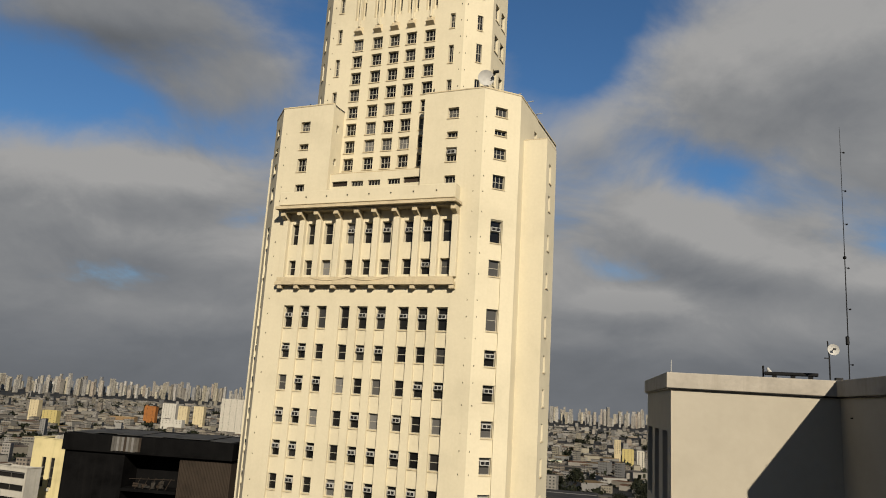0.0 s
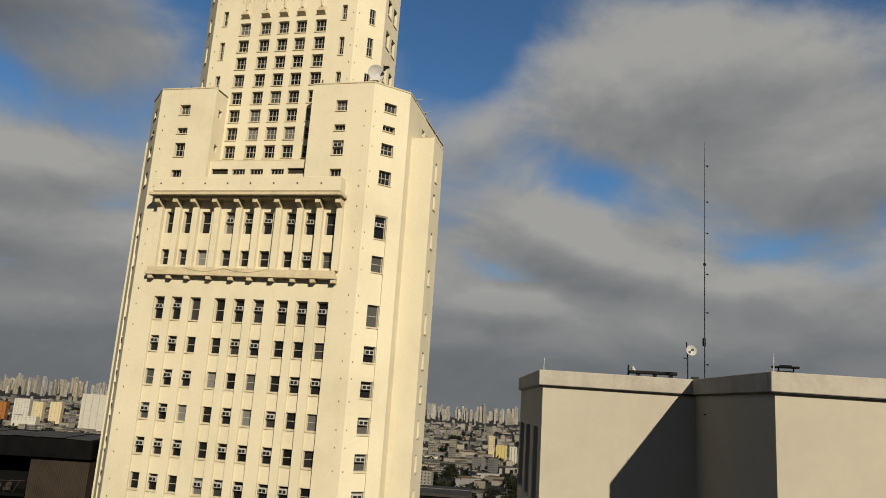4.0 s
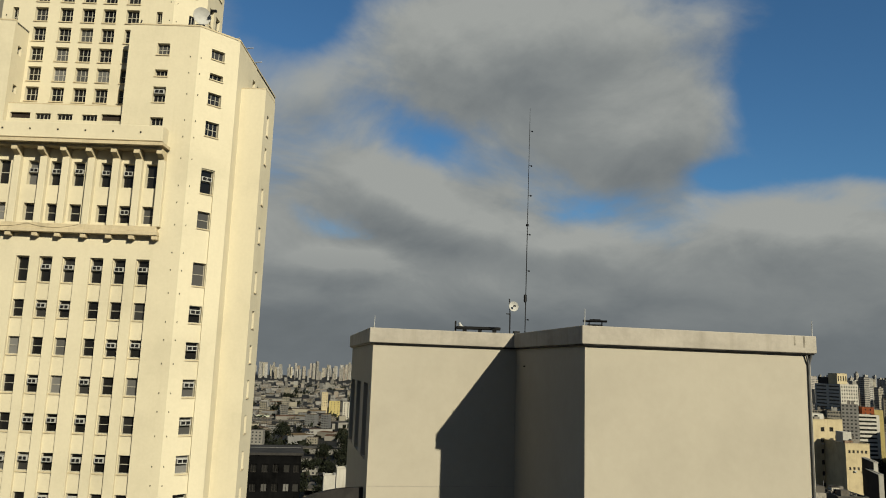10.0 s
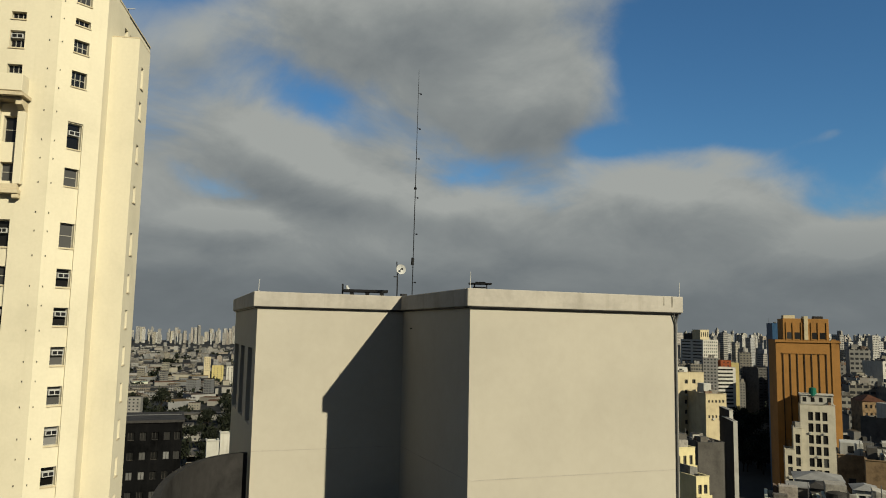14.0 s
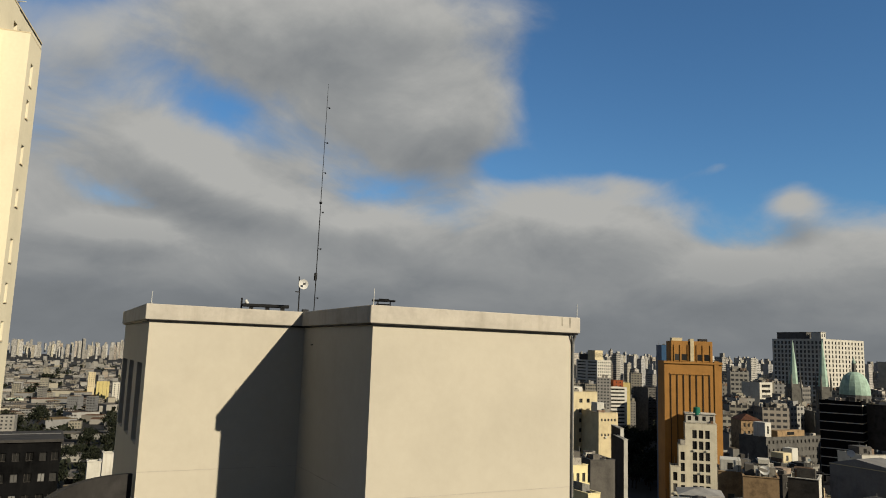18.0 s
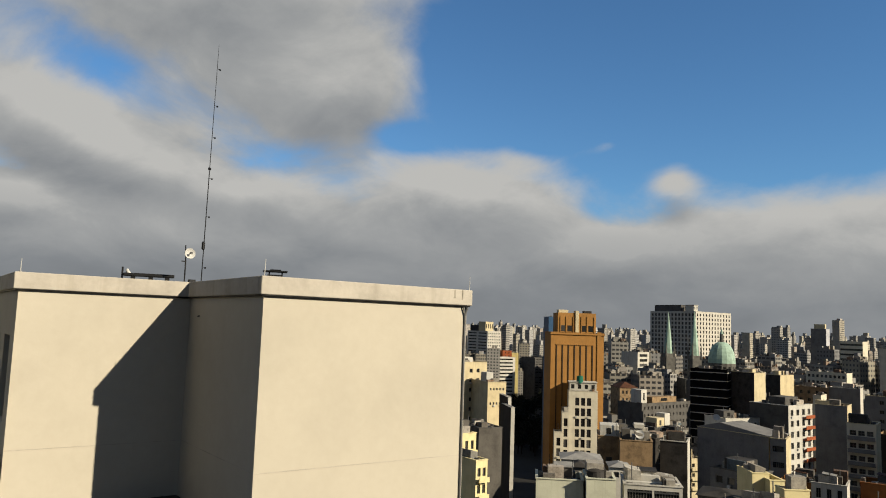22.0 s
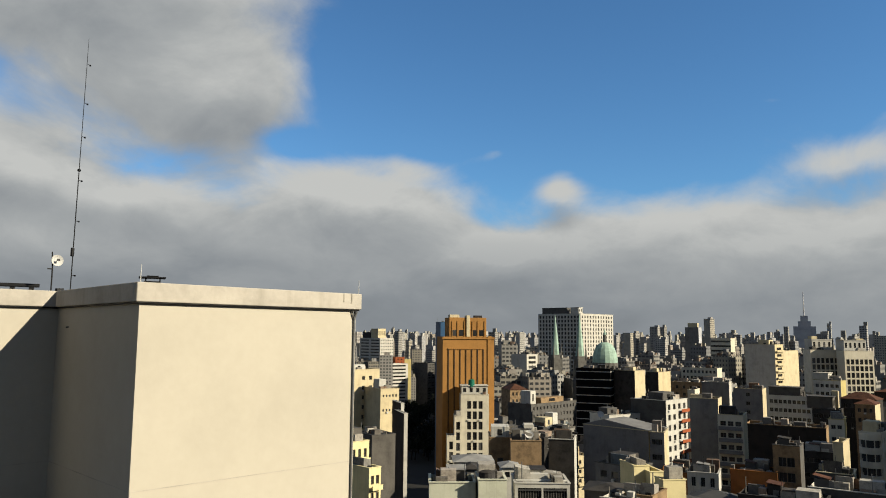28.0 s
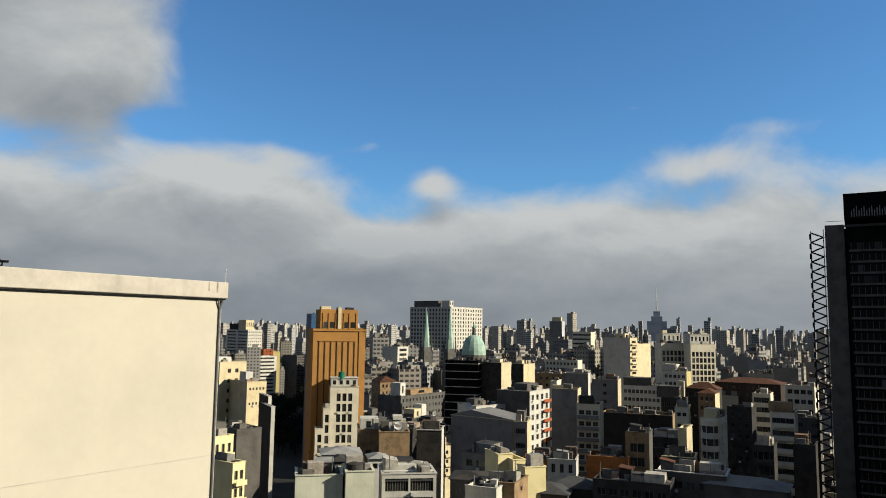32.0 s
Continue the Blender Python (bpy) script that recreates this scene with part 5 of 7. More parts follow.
building('cream_flats', 'cream flats with banded windows under a blank wall', 204.6, -13.3, 9.0, 5.4, 72.1, turn=-8.8, wall=PLASTER_LIGHT, side_wall=PLASTER_LIGHT, side=(3, 9, 3.1, 1.9, 1.3, 1.3, 0.4, True), tops=[('upper_storey', 0.5, 3, 0.5, 6.0, 2.6, PLASTER_TAN)])
building('white_flats', 'white flats with corner windows', 264.0, -23.2, 7.6, 8.6, 75.2, wall=PLASTER_LIGHT, side_wall=PLASTER_LIGHT, side=(4, 8, 3.1, 1.5, 1.4, 1.3, 0.4))
building('curved_balcony_flats', 'cream flats with rounded balconies', 197.0, 3.9, 9.0, 4.7, 70.5, turn=-9.3, wall=PLASTER_LIGHT, side_wall=PLASTER_LIGHT, side=(3, 8, 3.1, 1.3, 1.4, 1.3, 0.3, (0.1, 0.62)), front=(2, 8, 3.1, 1.2, 1.4, 1.3, 0.3), tops=[('penthouse', 1, 5, 1, 4, 2.4, PLASTER_CREAM)])
bays = next(o for o in scene.objects if o.name.startswith("curved_balcony_flats"))
part("bay_glass", rod(bmesh.new(), (0.3, 2.5, 20), (0.3, 2.5, 69.6), 1.95, 20), GLASS_DARK, bays, "dark rounded window bay")
for k in range(9):
    part("bay_balcony", rod(bmesh.new(), (0.2, 2.5, 68.9 - 3.1 * k), (0.2, 2.5, 70.3 - 3.1 * k), 2.25, 20), PLASTER_LIGHT, bays, "rounded cream balcony front")
    for a in (115, 165, 215, 265):
        part("bay_post", block(-0.1, 0.1, -0.08, 0.08, 67.2 - 3.1 * k, 68.9 - 3.1 * k), PLASTER_LIGHT, bays, "", pose(0.3 + 2.0 * math.cos(radians(a)), 2.5 + 2.0 * math.sin(radians(a)), 0, 0, 0, a))
building('shaded_flats', 'brownish flats with two dark window columns', 171.0, 18.2, 7.0, 5.2, 69.5, turn=-0.1, wall=CONCRETE, side_wall=PLASTER_TAN, side=(2, 10, 3.1, 1.5, 1.9, 2.4, 1.0))
building('roof_house', 'pale grey roof house with small windows', 149.8, 7.6, 7.0, 6.0, 68.1, turn=-0.6, wall=PLASTER_CREAM, side_wall=CONCRETE, side=(2, 1, 3, 0.8, 0.6, 1.2, 0.8))
building('stair_tower', 'narrow sunlit stair tower', 164.7, 9.9, 7.0, 1.8, 71.7, turn=-6.2, wall=PLASTER_CREAM, side_wall=PLASTER_CREAM)
building('dark_flats', 'dark flats with long window rows', 184.5, 12.9, 9.0, 6.8, 66.9, turn=-0.2, wall=CONCRETE_DARK, side=(4, 6, 3.2, 1.6, 1.0, 1.4, 0.5))
building('low_office', 'low pale office building with wide windows', 128.0, 1.8, 7.0, 11.0, 69.1, turn=-3.6, wall=PLASTER_WHITE, side_wall=CONCRETE, side=(5, 2, 3.2, 1.5, 1.2, 1.4, 0.5))
building('orange_wall_building', 'low building with an orange wall', 160.9, 36.4, 7.0, 8.0, 63.7, turn=6.5, wall=ORANGE, side_wall=ORANGE, bands=None)
building('orange_wall_building', 'low building with an orange wall and canopy', 168.5, 22.5, 7.0, 9.0, 64.1, turn=1.4, wall=ORANGE, side_wall=ORANGE, bands=None)
building('white_balustrade_house', 'small white house with a columned balcony', 156.9, 31.6, 7.0, 6.0, 64.8, turn=7.4, wall=PLASTER_WHITE, side_wall=PLASTER_WHITE, side=(3, 2, 3.2, 0.8, 1.8, 0.9, 0.3))
# dark brown walls put the hall's shade into the colour
building('tile_roof_hall', 'long hall with a brown tiled roof', 419.5, -21.3, 17.4, 32.8, 65.5, wall=BROWN_RIB, side=(9, 2, 4, 1.6, 1.6, 1.4, 1.5), hip=2.6, roof=TILE_ROOF)
building('banded_glass_tower', 'dark curtain-wall tower with thin pale bands', 312.4, 106.4, 9.0, 14.9, 77.9, turn=8.9, wall=BLACK_CLAD, bands=(3.4, 0.32, PLASTER_WHITE), glass=GLASS_DARK)
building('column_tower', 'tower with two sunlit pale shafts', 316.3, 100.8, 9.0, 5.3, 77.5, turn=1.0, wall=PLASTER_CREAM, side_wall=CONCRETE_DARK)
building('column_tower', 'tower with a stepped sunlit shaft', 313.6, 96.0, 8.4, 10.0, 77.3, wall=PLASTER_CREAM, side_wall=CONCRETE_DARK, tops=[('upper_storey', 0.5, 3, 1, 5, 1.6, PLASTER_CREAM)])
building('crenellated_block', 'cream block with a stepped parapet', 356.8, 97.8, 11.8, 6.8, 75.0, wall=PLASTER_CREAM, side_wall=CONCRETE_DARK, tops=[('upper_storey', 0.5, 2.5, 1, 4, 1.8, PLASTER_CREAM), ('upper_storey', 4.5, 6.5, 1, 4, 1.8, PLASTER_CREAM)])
building('grid_office_block', 'large grey and white office block with a dense window grid', 579.0, 221.6, 49.0, 44.1, 110.6, wall=PLASTER_WHITE, side_wall=PLASTER_WHITE, front=(12, 16, 3.4, 1.5, 2.1, 1.6, 0.6), side=(13, 16, 3.4, 1.9, 2.3, 1.6, 0.8), lights=(1, 1), tops=[('upper_storey', 0.5, 12, 14, 40, 5.0, CONCRETE), ('upper_storey', 0.5, 6, 2, 10, 5.0, PLASTER_WHITE)])
building('horizontal_office', 'office block with horizontal pale bands', 551.1, 99.5, 7.2, 14.7, 91.1, wall=PLASTER_LIGHT, side_wall=PLASTER_LIGHT, side=(1, 14, 3.3, 14.5, 1.3, 1.6, 0.5), lights=(8, 1))
building('tall_grey_tower', 'tall plain grey tower with a pale crown', 703.2, 154.7, 9.0, 12.5, 100.8, turn=-5.2, wall=HAZY_STONE, side_wall=GREY_PLASTER_AND_SHADE, tops=[('upper_storey', 0.5, 4, 1, 10, 4.0, PLASTER_CREAM)])
building('dark_topped_tower', 'white tower with a dark glazed top', 644.0, 474.6, 19.1, 35.0, 88.3, wall=PLASTER_WHITE, side_wall=PLASTER_WHITE, front=(7, 18, 3.3, 1.3, 1.6, 1.6, 0.4), side=(2, 18, 3.3, 14.0, 1.3, 1.6, 0.4), tops=[('upper_storey', 1, 12, 5, 17, 10.0, PLASTER_CREAM), ('upper_storey', 0.6, 15, 18, 31, 6.0, CONCRETE_DARK)])
building('banded_offices', 'pale office block with strip windows', 615.9, 445.3, 25.3, 14.0, 62.4, turn=-26.0, wall=PLASTER_WHITE, front=(1, 12, 3.6, 20.0, 1.6, 1.4, 0.5), lights=(9, 1))
building('red_brick_block', 'red-brown block with a yellow sunlit wing', 653.8, 461.1, 10.1, 12.0, 68.1, turn=-42.0, wall=RED_PAINT, front=(2, 6, 3.2, 1.2, 1.4, 1.6, 1.0))
building('yellow_block', 'small yellow sunlit block', 663.6, 455.7, 7.3, 10.0, 65.8, turn=-42.0, wall=PLASTER_YELLOW)
building('blank_grey_block', 'grey block with blank shaded side', 782.6, 502.4, 19.2, 26.3, 57.0, wall=CONCRETE, side_wall=CONCRETE, front=(3, 14, 3.2, 4.4, 1.4, 1.6, 0.4), lights=(4, 1))
building('blue_block', 'blue-clad block behind the ochre tower', 357.3, 220.8, 4.3, 10.0, 99.4, turn=-42.0, wall=BLUE_CLAD)
building('striped_offices', 'dark offices with white stripes', 471.1, 220.3, 12.2, 14.0, 79.0, wall=PLASTER_WHITE, front=(1, 12, 3.3, 8.0, 1.8, 1.4, 0.4), lights=(4, 1))
building('ribbed_flats', 'white flats tower in hazy distance', 572.4, 286.4, 9.5, 14.0, 86.2, turn=-42.0, wall=PLASTER_WHITE, side_wall=CONCRETE, front=(3, 14, 3.1, 1.4, 1.3, 1.5, 0.4))
building('tile_roof_house', 'old house with an orange tile roof', 331.6, 164.2, 9.1, 12.0, 65.2, turn=-42.0, wall=PLASTER_TAN, front=(4, 2, 3.4, 0.9, 1.6, 1.2, 0.6), hip=2.8, roof=TILE_ROOF)
building('long_grey_block', 'long grey building with rows of windows', 317.9, 146.5, 38.0, 14.0, 60.1, wall=CONCRETE, front=(14, 4, 3.4, 1.1, 1.5, 1.4, 0.6), tops=[('penthouse', 2, 6, 2, 8, 6.0, PLASTER_WHITE), ('penthouse', 10, 28, 2, 6, 2.4, PLASTER_TAN)])
building('white_low_block', 'white low block with a rooftop shed', 206.1, 90.2, 10.5, 9.0, 64.9, wall=PLASTER_WHITE, front=(4, 2, 3.2, 1.3, 1.3, 1.3, 0.5), tops=[('penthouse', 1, 4.5, 1, 5, 2.6, PLASTER_CREAM), ('penthouse', 6, 8.5, 2, 5, 3.6, PLASTER_WHITE)])
building('grey_stepped_block', 'pale grey block with stepped terraces', 328.6, 29.8, 9.0, 16.3, 68.5, turn=-5.4, wall=PLASTER_WHITE, side=(9, 5, 3.4, 1.3, 1.5, 1.6, 0.4), tops=[('upper_storey', 0.6, 8, 4, 16, 3.2, CONCRETE)])
building('dark_terrace_block', 'dark block with long balconies', 284.5, 17.5, 9.0, 8.4, 67.7, turn=-4.2, wall=CONCRETE_DARK, side=(5, 8, 3.3, 1.4, 1.5, 1.5, 0.4, True), tops=[('upper_storey', 0.6, 8, 2, 10, 4.0, CONCRETE), ('upper_storey', 6, 8, 1, 3, 6.0, PLASTER_CREAM)])
building('tile_roof_block', 'old block with a clay tile roof', 299.9, 7.0, 7.9, 11.5, 70.3, wall=CONCRETE_DARK, side=(5, 3, 3.4, 1.1, 1.6, 1.4, 0.5), hip=2.5, roof=TILE_ROOF)
building('shaded_office', 'shaded office with two wide window rows', 299.8, -11.7, 9.0, 6.6, 68.4, turn=-9.7, wall=CONCRETE, side=(3, 5, 3.3, 1.8, 1.6, 1.4, 0.4), lights=(2, 2))
building('glass_balcony_block', 'dark block with glazed balconies', 169.9, -6.9, 7.0, 4.1, 68.5, turn=-7.8, wall=CONCRETE_DARK, side=(3, 5, 3.1, 1.5, 1.6, 1.2, 0.3, True))
building('corner_grey_block', 'grey block behind flats', 239.0, -22.0, 9.0, 6.5, 67.6, turn=-9.1, wall=CONCRETE, side=(3, 6, 3.1, 1.4, 1.2, 1.4, 0.5))
# added block; its dark walls stand in for the street's shade
building('street_block', 'narrow dark block added in place of black street shade', 240.3, -4.1, 6.0, 7.1, 69.7, wall=CONCRETE_DARK, side_wall=CONCRETE_DARK, side=(3, 6, 3.2, 1.2, 1.4, 1.5, 0.5), lights=(1, 1))
# deep shade is put into this block's wall colour
building('dark_low_block', 'dark block, deep shade put into its walls', 179.3, -15.5, 7.0, 4.4, 67.9, turn=-8.6, wall=CONCRETE_DARK, side_wall=CONCRETE_DARK)
building('small_shed', 'small grey lean-to house with a dark roof', 112.2, 36.4, 7.0, 6.0, 68.3, turn=11.8, wall=CONCRETE, side=(2, 1, 3, 0.8, 0.8, 1.0, 0.4), hip=0.8, roof=CONCRETE_DARK)
building('small_shed', 'small white shed with a flat dark roof', 106.9, 33.4, 7.0, 5.0, 68.4, turn=-3.3, wall=PLASTER_WHITE)
building('small_shed', 'small tan shed with a window', 109.6, 31.4, 7.0, 5.0, 68.8, turn=-1.9, wall=PLASTER_TAN, front=(1, 1, 3, 1.0, 0.7, 0.9, 0.4))
building('grey_roof_house', 'house with a grey hipped roof', 119.3, 25.4, 7.0, 8.0, 65.7, turn=5.9, wall=CONCRETE, hip=1.4, roof=ROOFING)
building('dark_roof_building', 'dark low building with a flat roof', 121.6, 9.9, 7.0, 12.0, 68.2, turn=-1.2, wall=CONCRETE_DARK, side=(6, 1, 3, 1.4, 1.2, 1.2, 0.4))
building('metal_shed', 'shed with a pale sheet-metal roof', 125.8, -6.7, 7.0, 12.0, 67.8, turn=-8.4, wall=CONCRETE, hip=1.3, roof=GREY_PLASTER_AND_SHADE)
building('grey_roof_house', 'low house with a grey roof', 124.1, 21.8, 7.0, 8.0, 65.9, turn=5.3, wall=CONCRETE_DARK, hip=1.5, roof=ROOFING)
building('terrace_house', 'pale house with a row of arched windows', 219.4, 75.3, 17.3, 9.0, 68.1, turn=-30.0, wall=PLASTER_WHITE, front=(7, 2, 3.2, 0.9, 1.6, 1.2, 0.5), tops=[('penthouse', 1, 5, 2, 6, 2.0, CONCRETE)])
building('brown_flats', 'brown rendered block with a flat roof', 344.1, 74.0, 9.0, 14.5, 71.6, turn=1.9, wall=PLASTER_TAN, side_wall=PLASTER_TAN, side=(4, 2, 3.2, 1.2, 1.4, 1.5, 1.0))
building('small_white_house', 'small white sunlit house on a rooftop row', 292.5, 66.5, 9.0, 2.7, 71.8, turn=1.1, wall=PLASTER_LIGHT, side_wall=PLASTER_LIGHT, front=(1, 3, 3.0, 0.9, 1.2, 1.3, 0.3), side=(1, 3, 3.0, 0.9, 1.2, 1.3, 0.3))
building('terraced_offices', 'white offices with two rows of dark windows', 446.3, 88.6, 9.0, 20.9, 74.0, turn=-6.5, wall=PLASTER_LIGHT, side_wall=PLASTER_LIGHT, side=(9, 4, 3.4, 1.3, 1.6, 1.4, 0.5))
# yellow front puts warm sunlight into the white block's end wall
building('stepped_white_block', 'white stepped block, sunlight painted yellow on its end wall', 344.4, 20.2, 6.5, 10.6, 74.4, wall=PLASTER_YELLOW, side_wall=PLASTER_WHITE, side=(5, 3, 3.2, 1.3, 1.4, 1.5, 0.5), tops=[('upper_storey', 1.0, 6, 5, 11, 2.8, PLASTER_WHITE)])
building('tile_roof_house', 'old house with a brown tile roof', 279.9, 7.0, 9.0, 5.8, 70.3, turn=-8.4, wall=PLASTER_CREAM, side_wall=PLASTER_TAN, side=(3, 2, 3.2, 0.9, 1.3, 1.2, 0.4), hip=1.6, roof=TILE_ROOF)
building('white_box_house', 'white rendered roof house with one window', 214.6, 12.3, 9.0, 3.6, 71.3, turn=0.4, wall=PLASTER_YELLOW, side_wall=PLASTER_LIGHT, side=(2, 4, 3.0, 1.0, 1.0, 1.4, 0.4))
building('clinic_block', 'pale block with corner windows in two rows', 289.8, -11.3, 9.0, 6.0, 70.3, turn=-8.3, wall=PLASTER_LIGHT, side_wall=PLASTER_LIGHT, side=(2, 5, 3.4, 2.6, 1.8, 1.4, 0.4), lights=(3, 2))
building('roof_shed', 'grey rooftop shed with a slanted roof', 101.5, 58.3, 2.4, 4.0, 71.2, turn=-57.0, wall=CONCRETE, hip=0.8, roof=CONCRETE_DARK, parapet=0.2)
building('roof_shed', 'white rooftop shed with a dark window', 104.2, 53.0, 2.6, 4.0, 71.6, turn=-57.0, wall=PLASTER_WHITE, front=(2, 1, 3, 0.8, 0.8, 0.6, 0.3), hip=0.7, roof=ROOF_GREY, parapet=0.2)
building('yellow_office', 'yellow block with two tall dark windows', -69.5, 149.6, 8.9, 12.0, 79.9, turn=-25.0, wall=PALE_YELLOW, front=(2, 1, 6, 1.1, 5.4, 3.4, 2.2), lights=(1, 3))
building('white_low_factory', 'white low factory with flat roofs', -72.3, 142.7, 7.9, 3.0, 75.2, turn=-25.0, wall=PLASTER_WHITE, front=(1, 3, 2.2, 7.0, 1.1, 0.7, 0.2))
building('slab_flats', 'slender white flats by the tower', -338.1, 1461.4, 49.8, 14.0, 65.7, turn=-10.0, wall=PLASTER_WHITE, front=(4, 20, 3.0, 1.2, 1.2, 1.5, 0.4))
building('orange_flats', 'bright orange flats among low houses', -556.9, 1690.6, 26.4, 12.0, 35.7, turn=-10.0, wall=ORANGE, front=(2, 12, 3.0, 1.2, 1.2, 1.5, 0.6), tops=[('penthouse', 2, 6, 2, 8, 2.5, ORANGE)])
building('cream_flats', 'cream slender twin flats among low houses', -467.1, 1634.6, 20.3, 12.0, 41.3, turn=-10.0, wall=PLASTER_CREAM, front=(3, 12, 3.0, 1.0, 1.2, 1.5, 0.4))
building('cream_flats', 'cream slender twin flats among low houses', -437.2, 1642.8, 23.0, 12.0, 42.7, turn=-10.0, wall=PLASTER_CREAM, front=(3, 12, 3.0, 1.0, 1.2, 1.5, 0.4))
building('grey_flats', 'grey slender flats among low houses', -513.0, 1673.1, 31.3, 12.0, 44.3, turn=-10.0, wall=PLASTER_WHITE, front=(5, 14, 3.0, 1.0, 1.2, 1.5, 0.4))
building('pale_factory', 'low white factory hall with wide windows', -453.9, 1482.1, 42.5, 14.0, 19.8, turn=-10.0, wall=PLASTER_WHITE, front=(6, 2, 4, 2.0, 1.2, 1.5, 0.6))
building('salmon_block', 'salmon low block among houses', -593.3, 1593.1, 54.6, 14.0, 14.7, turn=-10.0, wall=PLASTER_TAN, front=(6, 3, 3.2, 1.2, 1.2, 1.5, 0.6))
building('pale_green_flats', 'slim pale cream flats among low houses', -730.4, 1535.1, 19.4, 12.0, 40.1, turn=-10.0, wall=PLASTER_CREAM, front=(3, 12, 3.0, 1.2, 1.2, 1.5, 0.4))
building('ochre_flats', 'ochre flats with yellow stripes', -624.7, 1363.7, 27.9, 12.0, 29.5, turn=-10.0, wall=PLASTER_YELLOW, front=(4, 8, 3.0, 1.2, 1.2, 1.5, 0.4), side=(3, 8, 3.0, 1.2, 1.2, 1.5, 0.4), side_wall=PLASTER_TAN)
building('white_clinic', 'white low block with square vents', 43.4, 143.6, 2.3, 3.0, 70.2, turn=-14.0, wall=PLASTER_WHITE)
building('white_clinic', 'white low block with a roof tank room', 47.0, 146.7, 2.2, 3.0, 71.1, turn=-14.0, wall=PLASTER_WHITE)
building('teal_hall', 'low hall with a teal roof', 238.1, 1155.7, 19.3, 14.0, 8.7, wall=PLASTER_GREEN, roof=COPPER, parapet=0.1)
building('yellow_flats', 'sunlit yellow flats on the plain', 364.1, 1195.8, 18.0, 12.0, 29.4, wall=PLASTER_YELLOW, front=(3, 8, 3.0, 1.2, 1.2, 1.5, 0.4))
building('yellow_flats', 'sunlit yellow flats on the plain', 380.4, 1295.3, 10.6, 12.0, 39.0, wall=PLASTER_CREAM, front=(3, 8, 3.0, 1.2, 1.2, 1.5, 0.4))
building('white_striped_flats', 'white flats with dark stripes', 370.2, 1141.5, 11.3, 12.0, 30.4, wall=PLASTER_WHITE, front=(2, 12, 3.0, 1.6, 1.8, 1.5, 0.4))
white_dish(135.9, 63.2, 71.6, 0.85, -60)
white_dish(202.6, 72.1, 69.1, 0.90, -60)
tank(235.9, 132.4, 73.5, 1.2, 2.4, GREEN_TANK)
tank(92.9, 49.6, 71.6, 1.2, 1.5, CONCRETE_DARK)
tank(123.2, 14.0, 66.7, 1.15, 2.00, GREEN_TANK)
tank(123.5, 10.9, 66.8, 1.10, 1.70, CONCRETE)
tank(124.9, 16.3, 66.3, 0.80, 1.60, STEEL)

# ribs, frieze and stacked top of the ochre tower
ochre = next(o for o in scene.objects if o.name.startswith("ochre_tower"))
OW, OH = 23.6, 91.1
OCHRE_SHELL = list(ochre.children)
for i in range(7):
    x = 2.6 + 16.0 * i / 6
    part("rib", block(x - 0.14, x + 0.14, -0.3, -0.002, 20, OH - 5.4), BROWN_RIB, ochre, "dark recessed rib line")
part("frieze", block(2.2, 19.0, -0.32, -0.002, OH - 5.38, OH - 5.0), OCHRE, ochre)
part("ledge", block(-0.4, OW + 0.4, -0.5, -0.002, OH - 0.9, OH - 0.2, 0.05), OCHRE, ochre)
part("corner_shaft", block(20.6, 22.4, -0.35, -0.002, 10, OH + 0.6), OCHRE, ochre)
for x0, x1 in ((3.2, 11.0), (12.6, 20.4)):
    up = part("upper_block", block(x0, x1, 1.5, 12, OH - 0.9, OH + 8.8, 0.08), OCHRE, ochre)
    part("opening", block(x0 + 1.4, x0 + 3.2, 1.44, 1.52, OH + 0.6, OH + 3.2), GLASS_DARK, up, "dark opening")
    part("opening", block(x0 + 4.4, x0 + 6.4, 1.44, 1.52, OH + 0.6, OH + 3.2), GLASS_DARK, up, "dark opening")
    for x in (x0 + 1.1, x0 + 3.6, x0 + 6.8):
        part("fin", block(x, x + 0.3, 1.2, 1.498, OH, OH + 7.2), OCHRE, up)
part("shaft", block(11.05, 12.55, 0.9, 5, OH - 0.9, OH + 9.8, 0.05), PLASTER_CREAM, ochre, "pale central shaft")
part("tank_room", block(4.0, 8.4, 4, 8, OH + 8.85, OH + 10.2, 0.05), PLASTER_CREAM, ochre)
part("plant_frame", block(15.5, 19.0, 4, 7, OH + 8.85, OH + 9.9, 0.05), CONCRETE_DARK, ochre)

CLOSER = Matrix.Translation((0, 0, EYE)) @ Matrix.Scale(275 / 330, 4) @ Matrix.Translation((0, 0, -EYE))
for ob in ochre.children:
    if ob not in OCHRE_SHELL:
        ob.matrix_basis = CLOSER @ ob.matrix_basis

